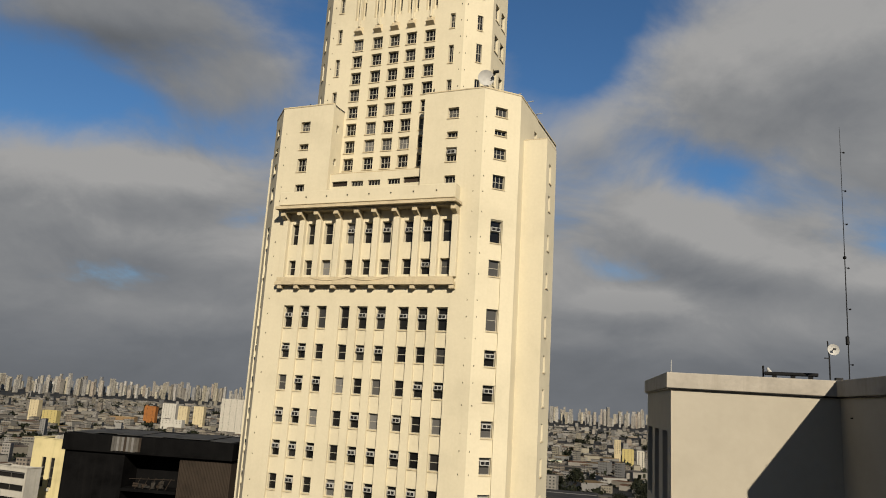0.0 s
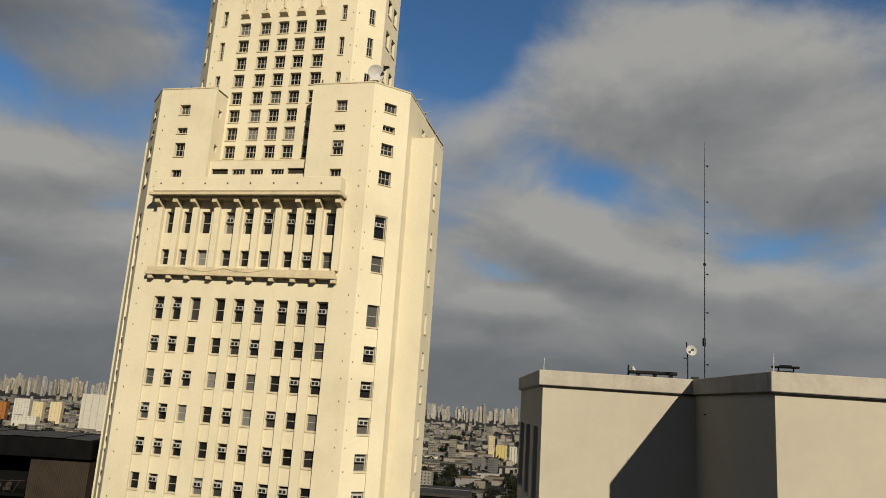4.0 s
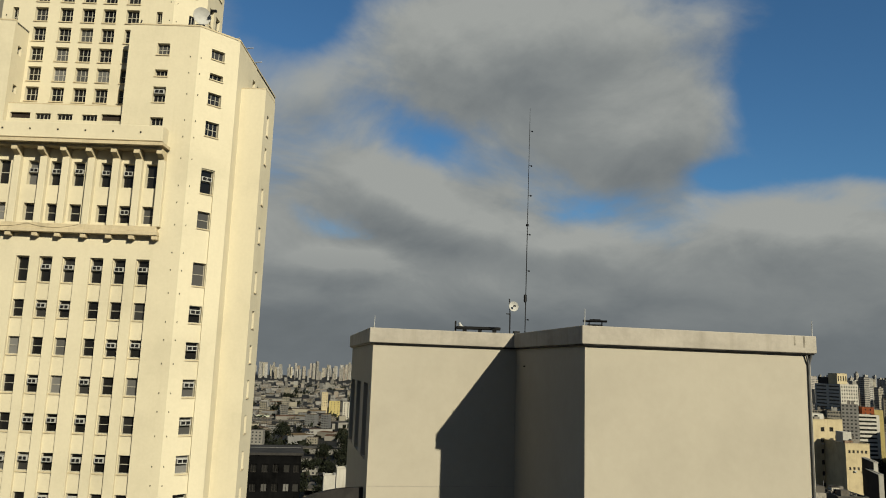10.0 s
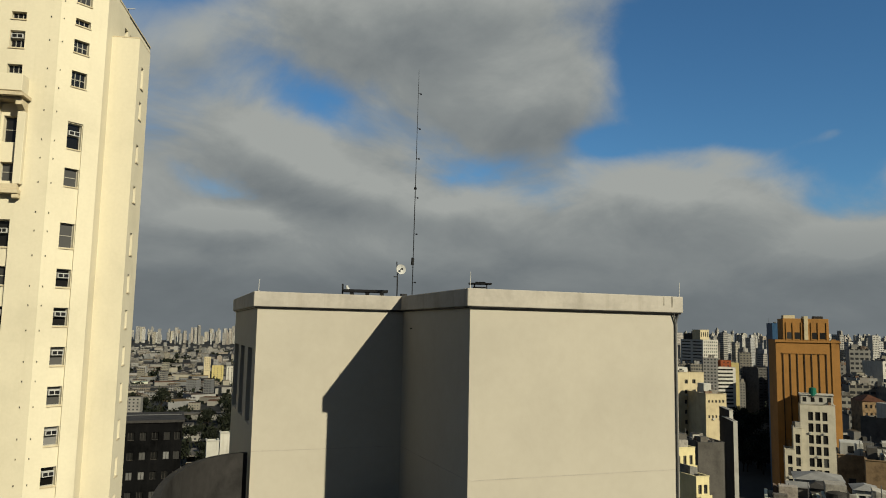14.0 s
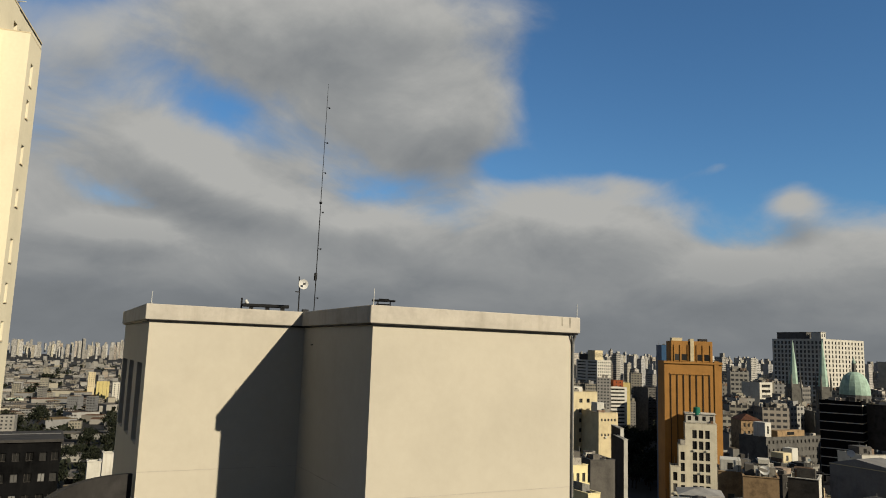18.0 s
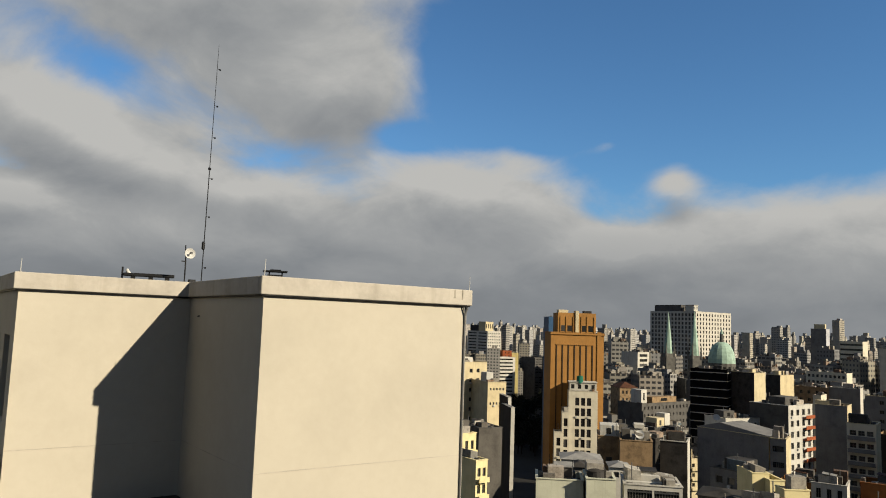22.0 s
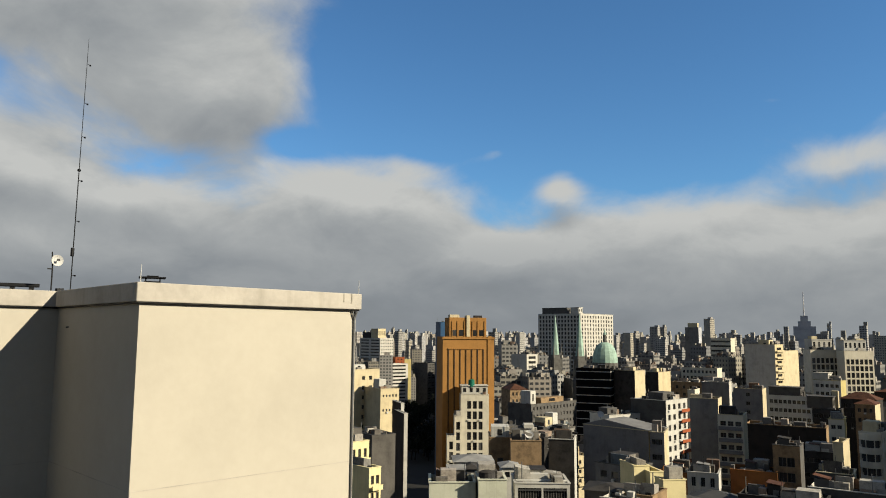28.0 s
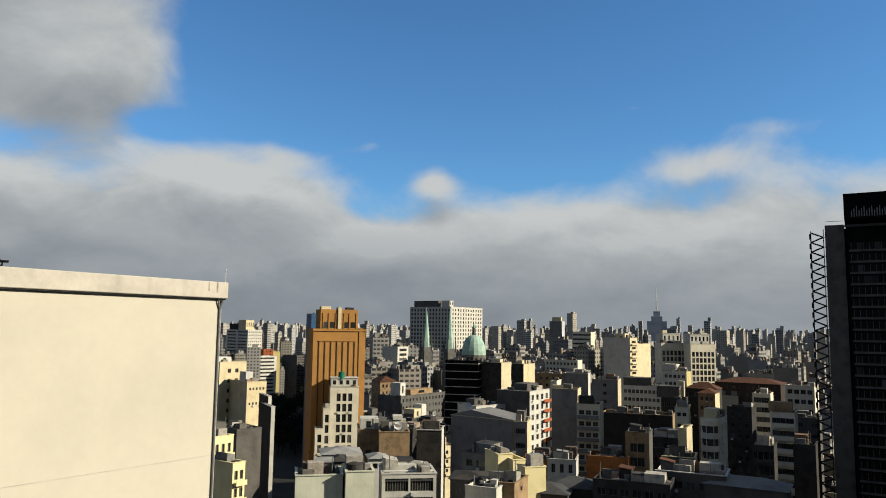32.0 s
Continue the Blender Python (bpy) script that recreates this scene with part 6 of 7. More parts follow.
# ---- cathedral with two green spires and a dome ----
church = thing("cathedral", "grey stone cathedral with two green copper spires", "cathedral", pose(436.6, 173.9, 0, 0, 0, -131))
part("nave", block(-12, 12, -2, 30, 0, 58), STONE_GREY, church)
part("gable", block(-7, 7, -3, -2.001, 0, 66), STONE_GREY, church)
for sx in (-16.5, 16.5):
    part("bell_tower", block(sx - 3.6, sx + 3.6, -6, 1.2, 0, 66, 0.2), STONE_GREY, church)
    up = part("belfry", block(sx - 2.9, sx + 2.9, -5.3, 0.5, 66, 80, 0.2), STONE_GREY, church)
    for ox in (-1.2, 1.2):
        part("lancet", block(sx + ox - 0.45, sx + ox + 0.45, -5.38, -5.28, 68, 77.5), GLASS_DARK, church, "dark lancet opening")
        part("lancet", block(sx - 2.98, sx - 2.88, -2.4 + ox - 0.45, -2.4 + ox + 0.45, 68, 77.5), GLASS_DARK, church, "dark lancet opening")
    for px_, py_ in ((-2.7, -5.1), (2.7, -5.1), (-2.7, 0.3), (2.7, 0.3)):
        part("pinnacle", rod(bmesh.new(), (sx + px_, py_, 78), (sx + px_, py_, 87), 0.75, 6, 0.05), STONE_GREY, church)
    part("spire", rod(bmesh.new(), (sx, -2.4, 79.5), (sx, -2.4, 105.6), 2.9, 8, 0.15), COPPER, church, "green copper spire")
for y in range(4, 30, 6):
    part("buttress", block(-13.6, -12.002, y, y + 1.2, 0, 50), STONE_GREY, church)
dome = thing("dome", "pale green copper dome on a drum", "dome", pose(467.5, 162.5, 0, 0, 0, -70))
part("drum", rod(bmesh.new(), (0, 0, 0), (0, 0, 75), 8.3, 16), STONE_GREY, dome)
dm = bmesh.new()
prev = None
for k in range(9):
    a = radians(90 * k / 8)
    r, z = 8.1 * math.cos(a) ** 0.8, 75 + 13.2 * math.sin(a)
    ring = [dm.verts.new((max(r, 0.3) * math.cos(2 * math.pi * i / 16), max(r, 0.3) * math.sin(2 * math.pi * i / 16), z)) for i in range(16)]
    if prev:
        for i in range(16):
            j = (i + 1) % 16
            dm.faces.new((prev[i], prev[j], ring[j], ring[i]))
    prev = ring
dm.faces.new(prev)
shell = part("shell", dm, COPPER, dome, "weathered copper shell with ribs")
for i in range(16):
    a = 2 * math.pi * (i + 0.5) / 16
    part("window", block(-0.8, 0.8, -0.06, 0.06, 66, 73), GLASS_DARK, dome, "", pose(8.22 * math.cos(a), 8.22 * math.sin(a), 0, 0, 0, math.degrees(a) + 90))
part("lantern", rod(bmesh.new(), (0, 0, 87.5), (0, 0, 93), 1.3, 8, 1.1), STONE_GREY, dome)
part("finial", rod(bmesh.new(), (0, 0, 93), (0, 0, 96.5), 1.2, 8, 0.05), COPPER, dome)

# ---- dark office tower with an outside lattice ----
dk = thing("dark_office_tower", "dark glass office tower with a concrete core and steel lattice", "building", pose(206.8, -22.0, 0, 0, 0, -98))
KH = 119.2
part("core", block(0, 4.3, 0, 18, 0, KH), CONCRETE, dk, "bare concrete core wall")
part("rail", block(0.1, 4.2, 0.2, 0.26, KH + 0.9, KH + 1.0), STEEL, dk)
part("wall", block(4.7, 46, -0.6, 24, 0, KH - 0.5), BLACK_CLAD, dk)
part("recess", block(4.301, 4.699, 0.6, 20, 0, KH - 1), BLACK_CLAD, dk)
part("crown", block(4.4, 46, -1.2, 24.4, KH + 1.2, KH + 7.6, 0.1), BLACK_CLAD, dk, "black crown parapet")
for i in range(24):
    part("baluster", block(6.0 + i * 0.55, 6.2 + i * 0.55, -1.29, -1.202, KH + 1.7, KH + 3.2 + 0.5 * (i % 3)), STEEL, dk)
part("ledge", block(4.4, 46, -1.1, -0.602, KH - 0.8, KH - 0.2), CONCRETE_DARK, dk)
fl_me, mu_me, pn_me = None, None, None
s = slab(bmesh.new(), 5.2, 45, -0.78, -0.602, 0, 0.55)
fl_me = bpy.data.meshes.new("spandrel")
s.to_mesh(fl_me), s.free()
fl_me.materials.append(CONCRETE)
s = slab(bmesh.new(), 0, 0.14, -0.74, -0.602, 0, 1.7)
mu_me = bpy.data.meshes.new("mullion")
s.to_mesh(mu_me), s.free()
mu_me.materials.append(CONCRETE)
s = slab(bmesh.new(), 0.2, 1.15, -0.63, -0.602, 0, 1.65)
pn_me = bpy.data.meshes.new("pane")
s.to_mesh(pn_me), s.free()
pn_me.materials.append(GLASS_TINTED)
for k in range(25):
    z = KH - 7.0 - 2.78 * k
    piece("spandrel", fl_me, dk, "", Matrix.Translation((0, 0, z)))
    for i in range(10):
        piece("mullion", mu_me, dk, "", Matrix.Translation((5.6 + i * 1.3, 0, z + 0.6)))
        piece("pane", pn_me, dk, "", Matrix.Translation((5.6 + i * 1.3, 0, z + 0.62)))
lat = part("lattice", rod(bmesh.new(), (-3.3, 1.2, 50), (-3.3, 1.2, KH - 1.2), 0.14, 6), DARK_METAL, dk, "dark steel lattice")
part("chord", rod(bmesh.new(), (-0.4, 1.2, 50), (-0.4, 1.2, KH - 0.8), 0.1, 6), DARK_METAL, lat)
z = KH - 1.6
while z > 52:
    part("brace", rod(bmesh.new(), (-3.3, 1.2, z), (-0.4, 1.2, z - 1.25), 0.2, 5), DARK_METAL, lat)
    part("brace", rod(bmesh.new(), (-0.4, 1.2, z - 1.25), (-3.3, 1.2, z - 2.5), 0.2, 5), DARK_METAL, lat)
    part("bracket", rod(bmesh.new(), (-0.4, 1.2, z - 1.25), (0.3, 1.4, z - 1.25), 0.08, 5), DARK_METAL, lat)
    part("bow", rod(bmesh.new(), (-3.55, 1.2, z - 0.3), (-3.55, 1.2, z - 1.7), 0.13, 5), DARK_METAL, lat)
    z -= 2.5

# ---- low dark building left of the tower ----
low = thing("derelict_office", "black low office building with a torn flat roof", "building", pose(-47.0, 110.6, 0, 0, 0, -9))
part("wall", block(0, 9.0, 0, 14, 0, 81.6), BLACK_CLAD, low)
part("wall", block(9.001, 17.0, 4.0, 14, 0, 81.6), BLACK_CLAD, low)
# black floors carry the shade of the balcony recess in their colour
part("slab", block(9.0, 17.0, 0.0, 4.0, 76.6, 77.0), BLACK_CLAD, low, "balcony floor slab")
part("slab", block(9.0, 17.0, 0.0, 4.0, 72.6, 73.0), BLACK_CLAD, low, "balcony floor slab")
part("ribbed_wall", block(17.001, 24.5, 0.3, 14, 0, 81.4), BROWN_RIB, low, "brown ribbed metal wall")
for i in range(34):
    part("rib", block(17.1 + i * 0.215, 17.2 + i * 0.215, 0.2, 0.3, 60, 81.3), BROWN_RIB, low)
part("fascia", block(-0.3, 24.8, -0.5, 14, 81.62, 84.0, 0.06), BLACK_CLAD, low)
prng = random.Random(2)
for i in range(12):
    part("patch_board", block(7.1 + i * 0.36, 7.43 + i * 0.36, -0.56 - 0.02 * prng.random(), -0.502, 82.0 - 0.1 * prng.random(), 83.9), prng.choice((CONCRETE, GREY_PLASTER_AND_SHADE, BROWN_RIB)), low, "stained grey-brown fascia board")
for i in range(22):
    part("debris", block(0, prng.uniform(0.3, 1.4), 0, 0.3, 0, prng.uniform(0.3, 1.1)), prng.choice((CONCRETE_DARK, BROWN_RIB, BLACK_CLAD)), low, "", pose(prng.uniform(9.4, 15.2), prng.uniform(1.2, 3.2), prng.choice((77.0, 73.0)), 0, prng.uniform(-8, 8), prng.uniform(-30, 30)))
sheet_rng = random.Random(9)
for i in range(7):
    x = 0.5 + i * 3.4
    part("roof_sheet", block(0, 3.2, 0, 8, 0, 0.06), ROOFING, low, "", pose(x, 0.2 + sheet_rng.random(), 84.05 + 0.12 * sheet_rng.random(), sheet_rng.uniform(0.5, 2), sheet_rng.uniform(-2.5, 2.5), sheet_rng.uniform(-4, 4)))
for i in range(5):
    part("rail_post", rod(bmesh.new(), (11 + i * 1.1, 0.15, 77), (11.6 + i * 1.1, 0.5, 78.6), 0.04, 5), BROWN_RIB, low)
part("handrail", rod(bmesh.new(), (10, 0.2, 78.3), (16.6, 0.4, 78.5), 0.04, 5), BROWN_RIB, low)

# shade is put into the near-black walls and dim window frames
dark_flats = thing("dark_apartment_row", "apartment building with lit windows, shade put into near-black walls", "building", pose(20.0, 128.6, 0, 0, 0, -13.8))
FW = [(x, x + 1.0, 73.6 - 3.1 * k, 74.9 - 3.1 * k) for x in (0.6, 2.4, 4.2, 6.0, 7.8, 9.6, 11.4, 13.0) for k in range(5)]
part("wall", panel(bmesh.new(), 14.2, 0, 76.4, FW, 0.3), BLACK_CLAD, dark_flats)
part("wall", panel(bmesh.new(), 12, 0, 76.4, [], 0.3, face((14.2, 0), 90)), PLASTER_TAN, dark_flats)
part("wall", panel(bmesh.new(), 12, 0, 76.4, [], 0.3, face((0, 12), -90)), BLACK_CLAD, dark_flats)
part("roof", block(-0.3, 14.5, -0.3, 12, 76.401, 76.8), CONCRETE_DARK, dark_flats)
part("roof_rail", block(0, 14, 0, 0.08, 77.6, 77.7), STEEL, dark_flats)
dim = frame_mesh("window", 1.0, 1.3, 2, 1, 0.07, [CONCRETE_DARK, GLASS])
for a, b, c, d in FW:
    piece("window", dim, dark_flats, "", Matrix.Translation((a, 0.2, c)))
part("roof_room", block(0.8, 3.2, 2, 5, 76.801, 78.6, 0.05), PLASTER_WHITE, dark_flats)

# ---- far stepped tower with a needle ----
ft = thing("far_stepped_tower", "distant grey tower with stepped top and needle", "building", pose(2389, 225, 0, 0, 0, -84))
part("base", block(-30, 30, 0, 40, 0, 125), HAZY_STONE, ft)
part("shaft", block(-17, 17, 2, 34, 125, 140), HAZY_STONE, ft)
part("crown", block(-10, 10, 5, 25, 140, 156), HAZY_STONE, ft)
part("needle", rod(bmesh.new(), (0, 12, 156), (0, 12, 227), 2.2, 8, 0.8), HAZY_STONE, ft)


# ---- the rest of the city, off the places above ----
CLEAR = [(o.matrix_basis @ Vector((6, 6, 0))).xy for o in scene.objects if o.parent is None and o.type == "EMPTY" and o.matrix_basis.translation.xy.length > 100]


def box_data(x, y, w, d, z0, h, turn, blank, verts, quads, uvs, mats):
    c, s = math.cos(radians(turn)), math.sin(radians(turn))
    k = len(verts)
    for z in (z0, h):
        for a, b in ((0, 0), (w, 0), (w, d), (0, d)):
            verts.append((x + c * a - s * b, y + s * a + c * b, z))
    for n_, (q, L) in enumerate((((0, 1, 5, 4), w), ((1, 2, 6, 5), d), ((2, 3, 7, 6), w), ((3, 0, 4, 7), d))):
        quads.append([k + i for i in q])
        u = 0.0 if n_ in blank else L
        uvs += [(0, 0), (u, 0), (u, h - z0), (0, h - z0)]
        mats.append(0)
    quads.append([k + i for i in (4, 5, 6, 7)])
    uvs += [(0, 0)] * 4
    mats.append(1)


def box_mesh(name, boxes, wall, roof):
    verts, quads, uvs, mats = [], [], [], []
    for b in boxes:
        box_data(*b, verts, quads, uvs, mats)
    me = bpy.data.meshes.new(name)
    me.from_pydata(verts, [], quads)
    lay = me.uv_layers.new(name="metres")
    lay.data.foreach_set("uv", [v for p in uvs for v in p])
    me.polygons.foreach_set("material_index", mats)
    me.materials.append(wall)
    me.materials.append(roof)
    return me


def free(x, y, gap):
    return all((x - q.x) ** 2 + (y - q.y) ** 2 > gap * gap for q in CLEAR)


rng = random.Random(21)
LABELS = ["grey rendered city block with window rows", "pale plastered city block with roof house", "weathered concrete city block with blank sides", "cream city block with small windows"]
NEAR_LABELS = {"bare_concrete_and_shade": "grey concrete walk-up block with window rows", "white_plaster": "white plastered block with window rows", "cream_plaster": "cream plastered block with window rows", "tan_plaster": "tan plastered block with window rows", "dark_concrete_and_shade": "dark concrete block with window rows", "light_cream_plaster": "pale cream block with window rows"}
count = near = 0
made = []
for ring in range(26):
    dist = 150 + ring * 33
    a = 42.0
    while a < 112:
        a += math.degrees((10 + rng.random() * 9) / dist)
        r = dist + rng.uniform(-12, 12)
        hd = radians(a)
        x, y = r * math.sin(hd), r * math.cos(hd)
        street = (49.0 < a < 54.6 and 330 < r < 740) or (52.6 < a < 59.8 and r < (900 if a > 54.6 else 420)) or (87.6 < a < 92.4 and r < 400)
        if street or rng.random() < 0.12 or not free(x, y, 13 if r < 300 else 15):
            continue
        lim = -13.0 if r < 230 else -10.5 + 9.0 * min(1, (r - 230) / 300) ** 0.6
        if a > 95:
            lim -= 1.5
        top = EYE + r * math.tan(radians(lim - abs(rng.gauss(0, 1.2 if r > 300 else 1.8))))
        if r > 520 and rng.random() < 0.25:
            top += rng.uniform(4, 14)
        if 66.0 < a < 71.0 and 330 < r < 445:
            top = min(top, 52)      # low houses before the cathedral
        top = max(12, top)
        w, d = (rng.uniform(6, 11), rng.uniform(8, 17)) if r < 420 else (rng.uniform(8, 15), rng.uniform(9, 17))
        turn = (CITY if a > 66 else -48) + rng.choice((0, 0, 0, 3, -4, -12, 9))
        blank = [3] if rng.random() < 0.45 else []
        if r < 620 and not (r < 310 and near < 62):
            ROOFS.append((x, y, turn, w, d, top))
        if r < 310 and near < 62:
            near += 1
            wl = rng.choice((CONCRETE, CONCRETE, PLASTER_WHITE, PLASTER_CREAM, PLASTER_CREAM, PLASTER_TAN, CONCRETE_DARK, PLASTER_LIGHT))
            nf, ns, rows = max(1, int(w / 2.6)), max(1, int(d / 3.2)), rng.choice((3, 4, 5))
            wide, tall = rng.choice((0.9, 1.2, 1.5)), rng.choice((1.2, 1.4, 1.8))
            sp_f = (nf, rows, 3.1, wide, tall, 1.5, 0.4, rng.random() < 0.25)
            sp_s = (ns, rows, 3.1, wide, tall, 1.5, 0.5, rng.random() < 0.2) if rng.random() < 0.6 else None
            tp = [("penthouse", w * 0.15, w * 0.15 + rng.uniform(2, 4), d * 0.2, d * 0.55, rng.uniform(1.8, 3.4), rng.choice((wl, CONCRETE, PLASTER_WHITE)))]
            if rng.random() < 0.6:
                tp.append(("tank_room", w * 0.6, w * 0.85, d * 0.55, d * 0.8, rng.uniform(1, 4), CONCRETE))
            building("city_block", NEAR_LABELS[wl.name] + (" and small balconies" if sp_f[7] else ""), x, y, w, d, top, turn, wl, sp_f, sp_s, side_wall=rng.choice((wl, wl, CONCRETE, CONCRETE_DARK)), tops=tp, lights=rng.choice(((2, 1), (1, 1), (2, 2))), group="city blocks")
            continue
        if count >= 200:
            made.append((x, y, w, d, 0, top, turn, blank))
            c, s = math.cos(radians(turn)), math.sin(radians(turn))
            for k in range(rng.randint(2, 4)):
                u, v, e = rng.uniform(0.5, w - 3.5), rng.uniform(0.5, d - 3.5), rng.uniform(1.2, 3.2)
                made.append((x + c * u - s * v, y + s * u + c * v, e, e * rng.uniform(0.7, 1.5), top + 0.01, top + rng.uniform(1.0, 3.6), turn, [0, 1, 2, 3]))
            continue
        boxes = [(x, y, w, d, 0, top, turn, blank)]
        me = box_mesh("body", boxes, FLATS, ROOF_MIX)
        b = thing("city_block", LABELS[count % 4], "building", Matrix(), "city blocks")
        piece("body", me, b)
        c, s = math.cos(radians(turn)), math.sin(radians(turn))

        def on_roof(u, v):
            return x + c * u - s * v, y + s * u + c * v

        hx, hy = on_roof(w * rng.uniform(0.1, 0.5), d * rng.uniform(0.1, 0.4))
        piece("roof_house", box_mesh("roof_house", [(hx, hy, w * 0.35, d * 0.4, top + 0.01, top + rng.uniform(2, 4), turn, [0, 1, 2, 3])], FLATS, ROOF_MIX), b)
        if rng.random() < 0.5:
            hx, hy = on_roof(w * 0.6, d * 0.6)
            piece("tank_room", box_mesh("tank_room", [(hx, hy, w * 0.2, d * 0.2, top + 0.01, top + rng.uniform(1.5, 5), turn, [0, 1, 2, 3])], FLATS, ROOF_MIX), b)
        if r < 560:
            for k in range(2):
                u, v, e = rng.uniform(0.4, w - 2.5), rng.uniform(0.4, d - 2.5), rng.uniform(0.8, 2.0)
                hx, hy = on_roof(u, v)
                piece("roof_box", box_mesh("roof_box", [(hx, hy, e, e * rng.uniform(0.7, 1.6), top + 0.01, top + rng.uniform(0.8, 2.4), turn, [0, 1, 2, 3])], FLATS, ROOF_MIX), b)
        if r < 420:
            px0, py0 = on_roof(0, 0)
            rim = bmesh.new()
            M = pose(px0, py0, top, 0, 0, turn)
            slab(rim, -0.1, w + 0.1, -0.1, 0.25, 0, 0.7, 0, M), slab(rim, -0.1, 0.25, 0.251, d, 0, 0.7, 0, M)
            part("parapet", rim, CONCRETE, b)
        count += 1

# far rows of towers, joined
far, lowr = [], []
ob = piece("city_rows", box_mesh("city_rows", made, FLATS_MID, ROOF_MIX))
tagged(ob, "rows of grey and cream city blocks", "buildings", kind="stuff")
for i in range(3000):
    a = rng.uniform(40, 116)
    r = 1050 + 3400 * rng.random() ** 0.75
    hd = radians(a)
    ridge = 1.0 + 0.35 * math.sin(a * 0.45) + 0.25 * math.sin(a * 1.7)
    top = EYE + r * math.tan(radians(rng.uniform(-1.3, 0.28) * (1 if r > 1500 else 1.3))) + (rng.random() < 0.10) * rng.uniform(5, 26) * ridge
    top = max(15, min(top, 165))
    far.append((r * math.sin(hd), r * math.cos(hd), rng.uniform(7, 15), rng.uniform(8, 16), 0, top, CITY + rng.uniform(-15, 15), [3] if rng.random() < 0.3 else []))
    q = far[-1]
    if rng.random() < 0.55:
        far.append((q[0] + 1.5, q[1] - 1.0, q[2] * rng.uniform(0.3, 0.6), q[3] * 0.5, q[5] + 0.01, q[5] + rng.uniform(2, 7), q[6], [0, 1, 2, 3]))
for i in range(1700):
    a = rng.uniform(-48, 38)
    r = 3900 + 2200 * rng.random()
    hd = radians(a)
    top = EYE + r * math.tan(radians(rng.uniform(-0.8, -0.1))) + (rng.random() < 0.25) * rng.uniform(2, 22)
    far.append((r * math.sin(hd), r * math.cos(hd), rng.uniform(8, 17), rng.uniform(8, 16), 0, max(20, top), rng.uniform(-40, 10), []))
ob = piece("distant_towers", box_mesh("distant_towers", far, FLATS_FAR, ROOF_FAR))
tagged(ob, "distant grey and white tower blocks along the horizon", "buildings", kind="stuff")
for i in range(6500):
    a = rng.uniform(-48, 44)
    r = 230 + 3200 * rng.random() ** 1.25
    hd = radians(a)
    x, y = r * math.sin(hd), r * math.cos(hd)
    if not free(x, y, 22) or (6 < a < 24 and r < 900 and rng.random() < 0.75):
        continue
    shed = rng.random() < 0.3
    hh = rng.uniform(4, 10) if rng.random() < 0.93 or r < 500 else rng.uniform(12, 26)
    k = 2.2 if shed and hh < 11 else 1.0
    lowr.append((x, y, rng.uniform(7, 15) * k, rng.uniform(7, 15) * k, 0, hh, rng.choice((-14, -25, 8, -40)) + rng.uniform(-4, 4), [0, 1, 2, 3] if shed else []))
ob = piece("low_houses", box_mesh("low_houses", lowr, FLATS_LOW, ROOF_FAR))
tagged(ob, "low houses and sheds with mixed pale roofs", "buildings", kind="stuff")

# sheds, tanks, low walls and poles on the flat roofs, joined
crng = random.Random(33)
cv, cq = [], []


def clutter_box(M, x0, y0, w, d, z, h, drop=0.0):
    k = len(cv)
    cv.extend(M @ Vector(p) for p in ((x0, y0, z), (x0 + w, y0, z), (x0 + w, y0 + d, z), (x0, y0 + d, z), (x0, y0, z + h), (x0 + w, y0, z + h - drop), (x0 + w, y0 + d, z + h - drop), (x0, y0 + d, z + h)))
    cq.extend([k + i for i in q] for q in ((0, 1, 5, 4), (1, 2, 6, 5), (2, 3, 7, 6), (3, 0, 4, 7), (4, 5, 6, 7)))


for x, y, turn, w, d, z in ROOFS:
    if x < 0 or math.hypot(x, y) > 640 or min(w, d) < 2.5 or z > 88:
        continue
    M = pose(x, y, 0, 0, 0, turn)
    for i in range(min(26, 4 + int(w * d / 8))):
        kind = crng.random()
        if kind < 0.52:
            bw, bd, bh = crng.uniform(0.5, 2.2), crng.uniform(0.5, 2.4), crng.uniform(0.4, 2.0)
        elif kind < 0.72:
            bw, bd, bh = (0.15, crng.uniform(1.5, 4), crng.uniform(0.5, 1.2)) if crng.random() < 0.5 else (crng.uniform(1.5, 4), 0.15, crng.uniform(0.5, 1.2))
        elif kind < 0.90:
            bw, bd, bh = crng.uniform(1.6, 3.2), crng.uniform(1.8, 3.6), crng.uniform(1.8, 2.8)
        else:
            bw, bd, bh = 0.1, 0.1, crng.uniform(1.5, 3.6)
        bw, bd = min(bw, w * 0.6), min(bd, d * 0.6)
        clutter_box(M, crng.uniform(0.1, w - bw - 0.1), crng.uniform(0.1, d - bd - 0.1), bw, bd, z + 0.01, bh, crng.choice((0, 0, 0.4)) if bh > 1 and bw > 0.5 else 0)
me = bpy.data.meshes.new("roof_clutter")
me.from_pydata(cv, [], cq)
me.materials.append(CLUTTER)
tagged(piece("roof_clutter", me), "small sheds, tanks and low walls on city roofs", "roof clutter", kind="stuff")

# groves on the plain
gv, gq = [], []
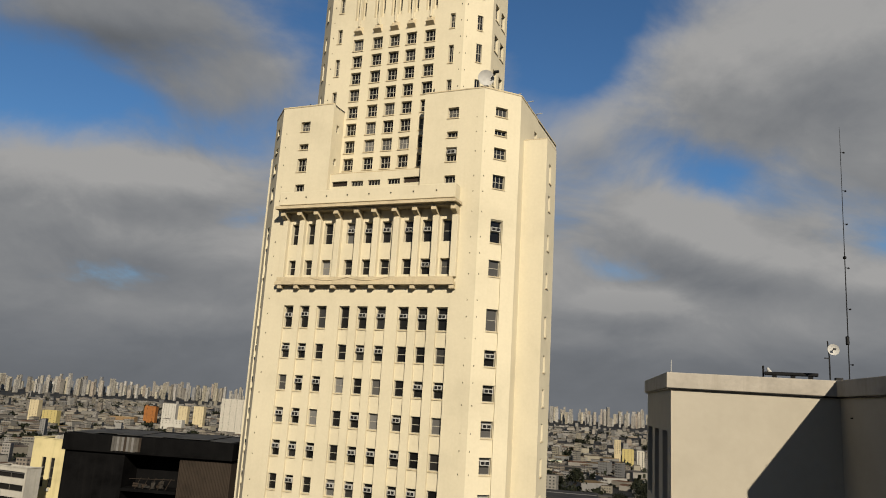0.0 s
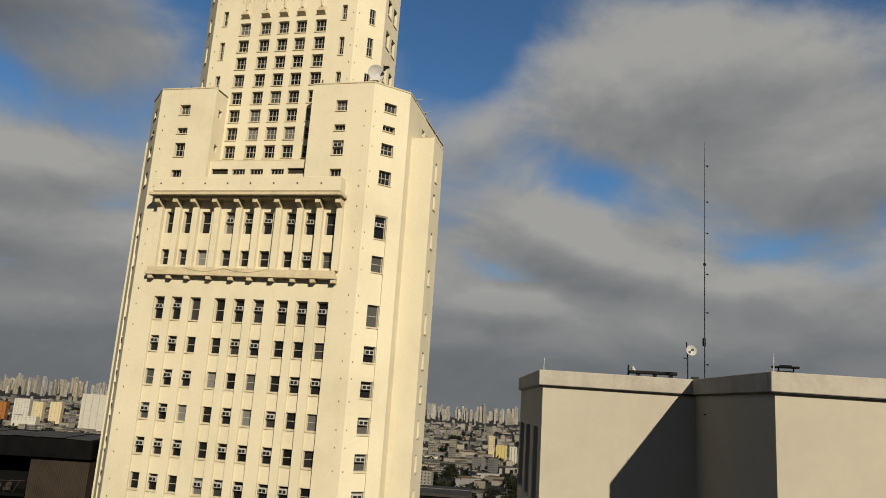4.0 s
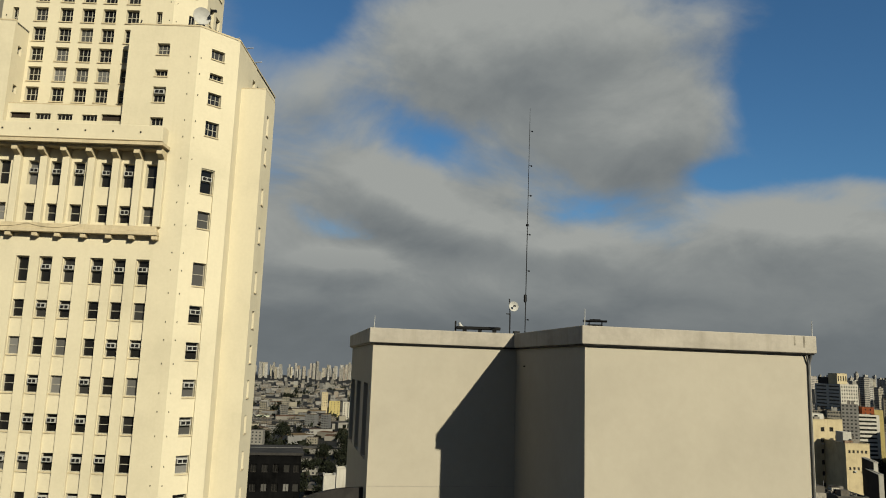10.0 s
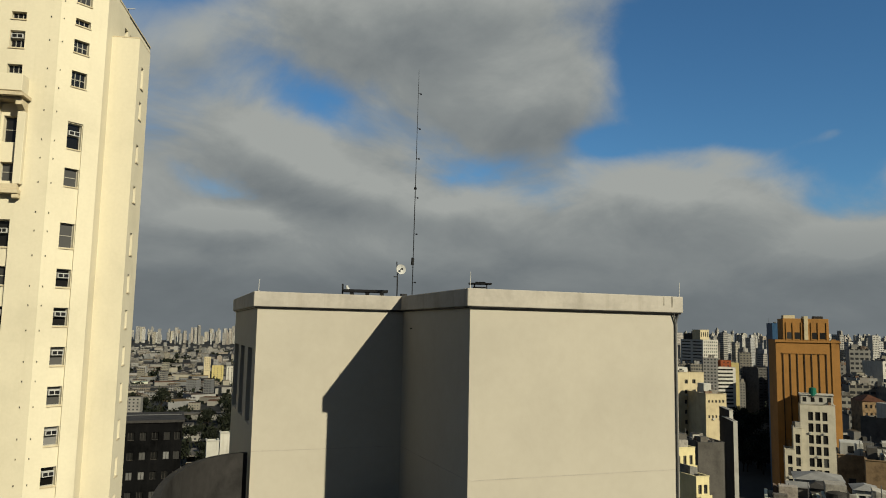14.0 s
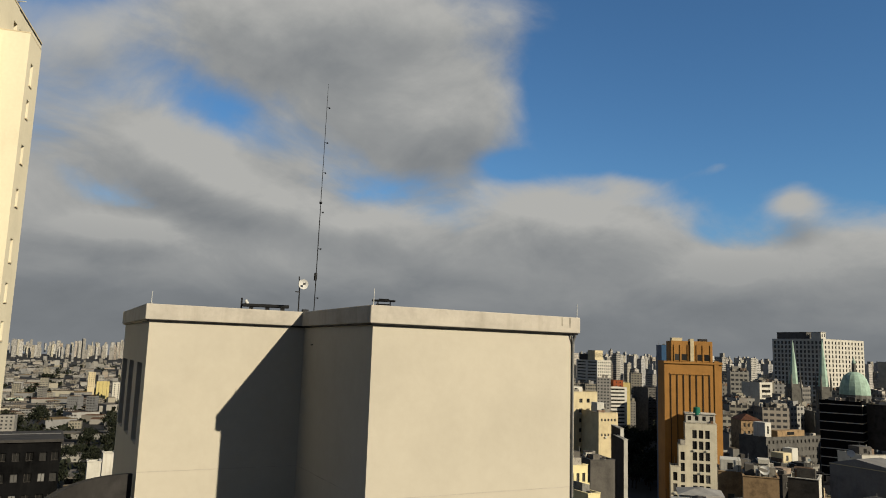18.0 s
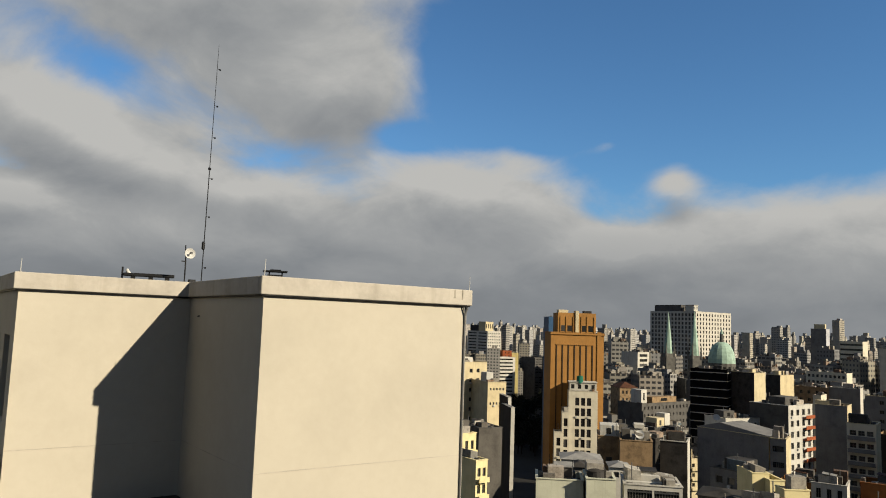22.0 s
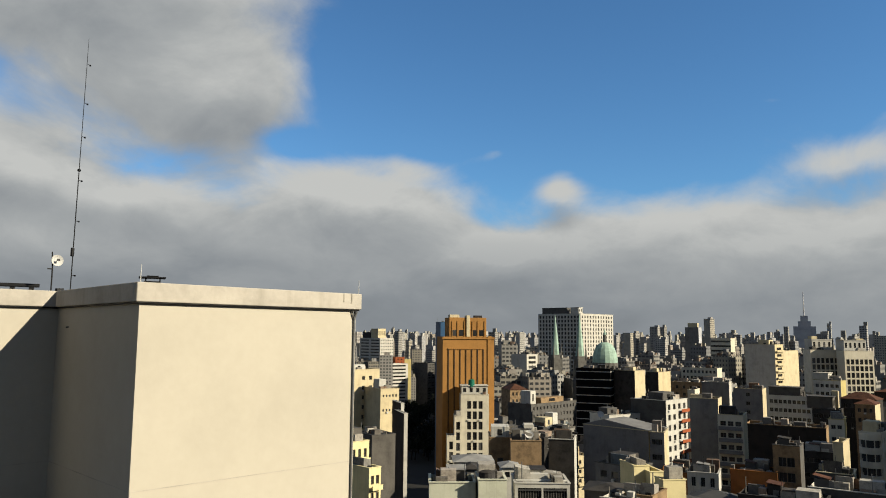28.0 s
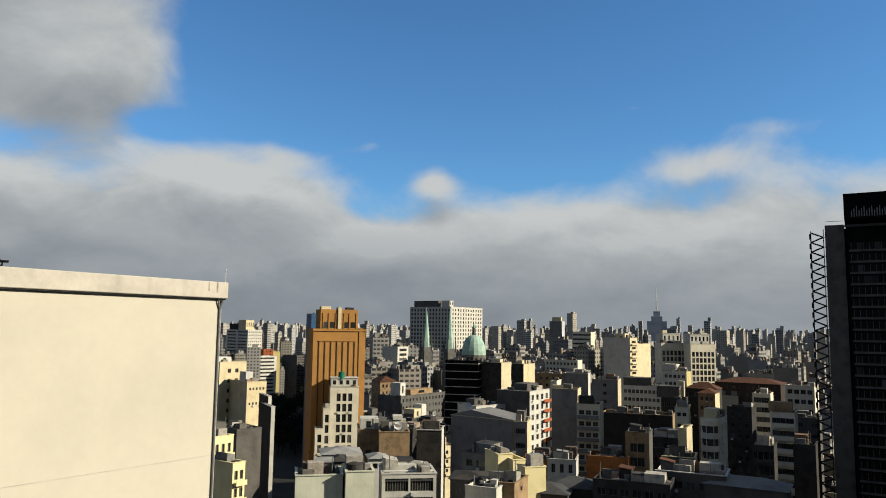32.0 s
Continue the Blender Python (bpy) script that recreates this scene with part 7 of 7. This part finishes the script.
for i in range(900):
    a, r = radians(rng.uniform(-46, 40)), 420 + 2600 * rng.random() ** 1.3
    cx, cy, size = r * math.sin(a), r * math.cos(a), rng.uniform(5, 12)
    for j in range(34):
        p = Vector((rng.gauss(0, 0.5), rng.gauss(0, 0.5), abs(rng.gauss(0.55, 0.25)))) * size + Vector((cx, cy, 0))
        q = Euler((rng.uniform(0, 3.1), rng.uniform(0, 3.1), rng.uniform(0, 6.2))).to_matrix()
        k = len(gv)
        gv += [p + q @ Vector(v) * size * 0.22 for v in ((-1, -0.7, 0), (1, -0.7, 0.15), (1, 0.7, 0), (-1, 0.7, 0.15))]
        gq.append((k, k + 1, k + 2, k + 3))
me = bpy.data.meshes.new("groves")
me.from_pydata(gv, [], gq)
me.materials.append(LEAF)
tagged(piece("groves", me), "dark tree groves among low houses", "trees", kind="stuff")

# raised road across the plain
way = thing("elevated_road", "grey elevated motorway crossing the low quarter", "road", Matrix())
for i, (ax, ay, bx, by) in enumerate(((-60, 800, 420, 640), (-100, 1120, 520, 980), (40, 520, 330, 420))):
    d = Vector((bx - ax, by - ay))
    ang = math.degrees(math.atan2(d.y, d.x))
    M = pose(ax, ay, 0, 0, 0, ang)
    part("deck", slab(bmesh.new(), 0, d.length, 0, 14, 9, 10.2, 0, M), CONCRETE, way)
    for k in range(int(d.length / 40)):
        part("pier", slab(bmesh.new(), k * 40, k * 40 + 2, 5, 9, 0, 8.99, 0, M), CONCRETE, way)

# ---- trees ----
def make_tree(seed, tall):
    r = random.Random(seed)
    t = thing("tree", "dark green broadleaf street tree", "tree", Matrix(), "street trees")
    tr = rod(bmesh.new(), (0, 0, 0), (0.2, 0.1, tall * 0.45), tall * 0.035, 8, tall * 0.02)
    limbs = []
    for i in range(7):
        a = 2 * math.pi * i / 7 + r.uniform(-0.3, 0.3)
        e = (tall * 0.28 * math.cos(a), tall * 0.28 * math.sin(a), tall * r.uniform(0.6, 0.85))
        rod(tr, (0.2, 0.1, tall * r.uniform(0.3, 0.45)), e, tall * 0.014, 5, tall * 0.005)
        limbs.append(Vector(e))
    part("trunk", tr, BARK, t)
    cr = bmesh.new()
    limbs.append(Vector((0, 0, tall * 0.92)))
    for i in range(900):
        l = r.choice(limbs)
        p = l + Vector((r.gauss(0, 1), r.gauss(0, 1), r.gauss(0, 0.8))) * tall * 0.10
        s = tall * r.uniform(0.02, 0.045)
        q = Euler((r.uniform(0, 3.1), r.uniform(0, 3.1), r.uniform(0, 6.2))).to_matrix()
        cr.faces.new([cr.verts.new(p + q @ Vector(v) * s) for v in ((-1, -0.6, 0), (1, -0.6, 0.15), (1, 0.6, 0), (-1, 0.6, 0.15))])
    part("crown", cr, LEAF, t)
    return t


TREES = [make_tree(3, 12), make_tree(8, 15), make_tree(13, 10)]
trng = random.Random(4)
spots = []
for i in range(46):
    a, r = radians(57.3 + trng.uniform(-1.9, 2.4)), trng.uniform(520, 880)
    spots.append((r * math.sin(a), r * math.cos(a)))
for i in range(60):
    a, r = radians(trng.uniform(9, 21)), trng.uniform(460, 860)
    spots.append((r * math.sin(a), r * math.cos(a)))
for i in range(20):
    a, r = radians(trng.uniform(61, 72)), trng.uniform(480, 640)
    spots.append((r * math.sin(a), r * math.cos(a)))
for i, (x, y) in enumerate(spots):
    m = pose(x, y, 0, 0, 0, trng.uniform(0, 360)) @ Matrix.Scale(trng.uniform(0.8, 1.3), 4)
    if i < 3:
        TREES[i].matrix_basis = m
    else:
        copy_thing(TREES[i % 3], m)
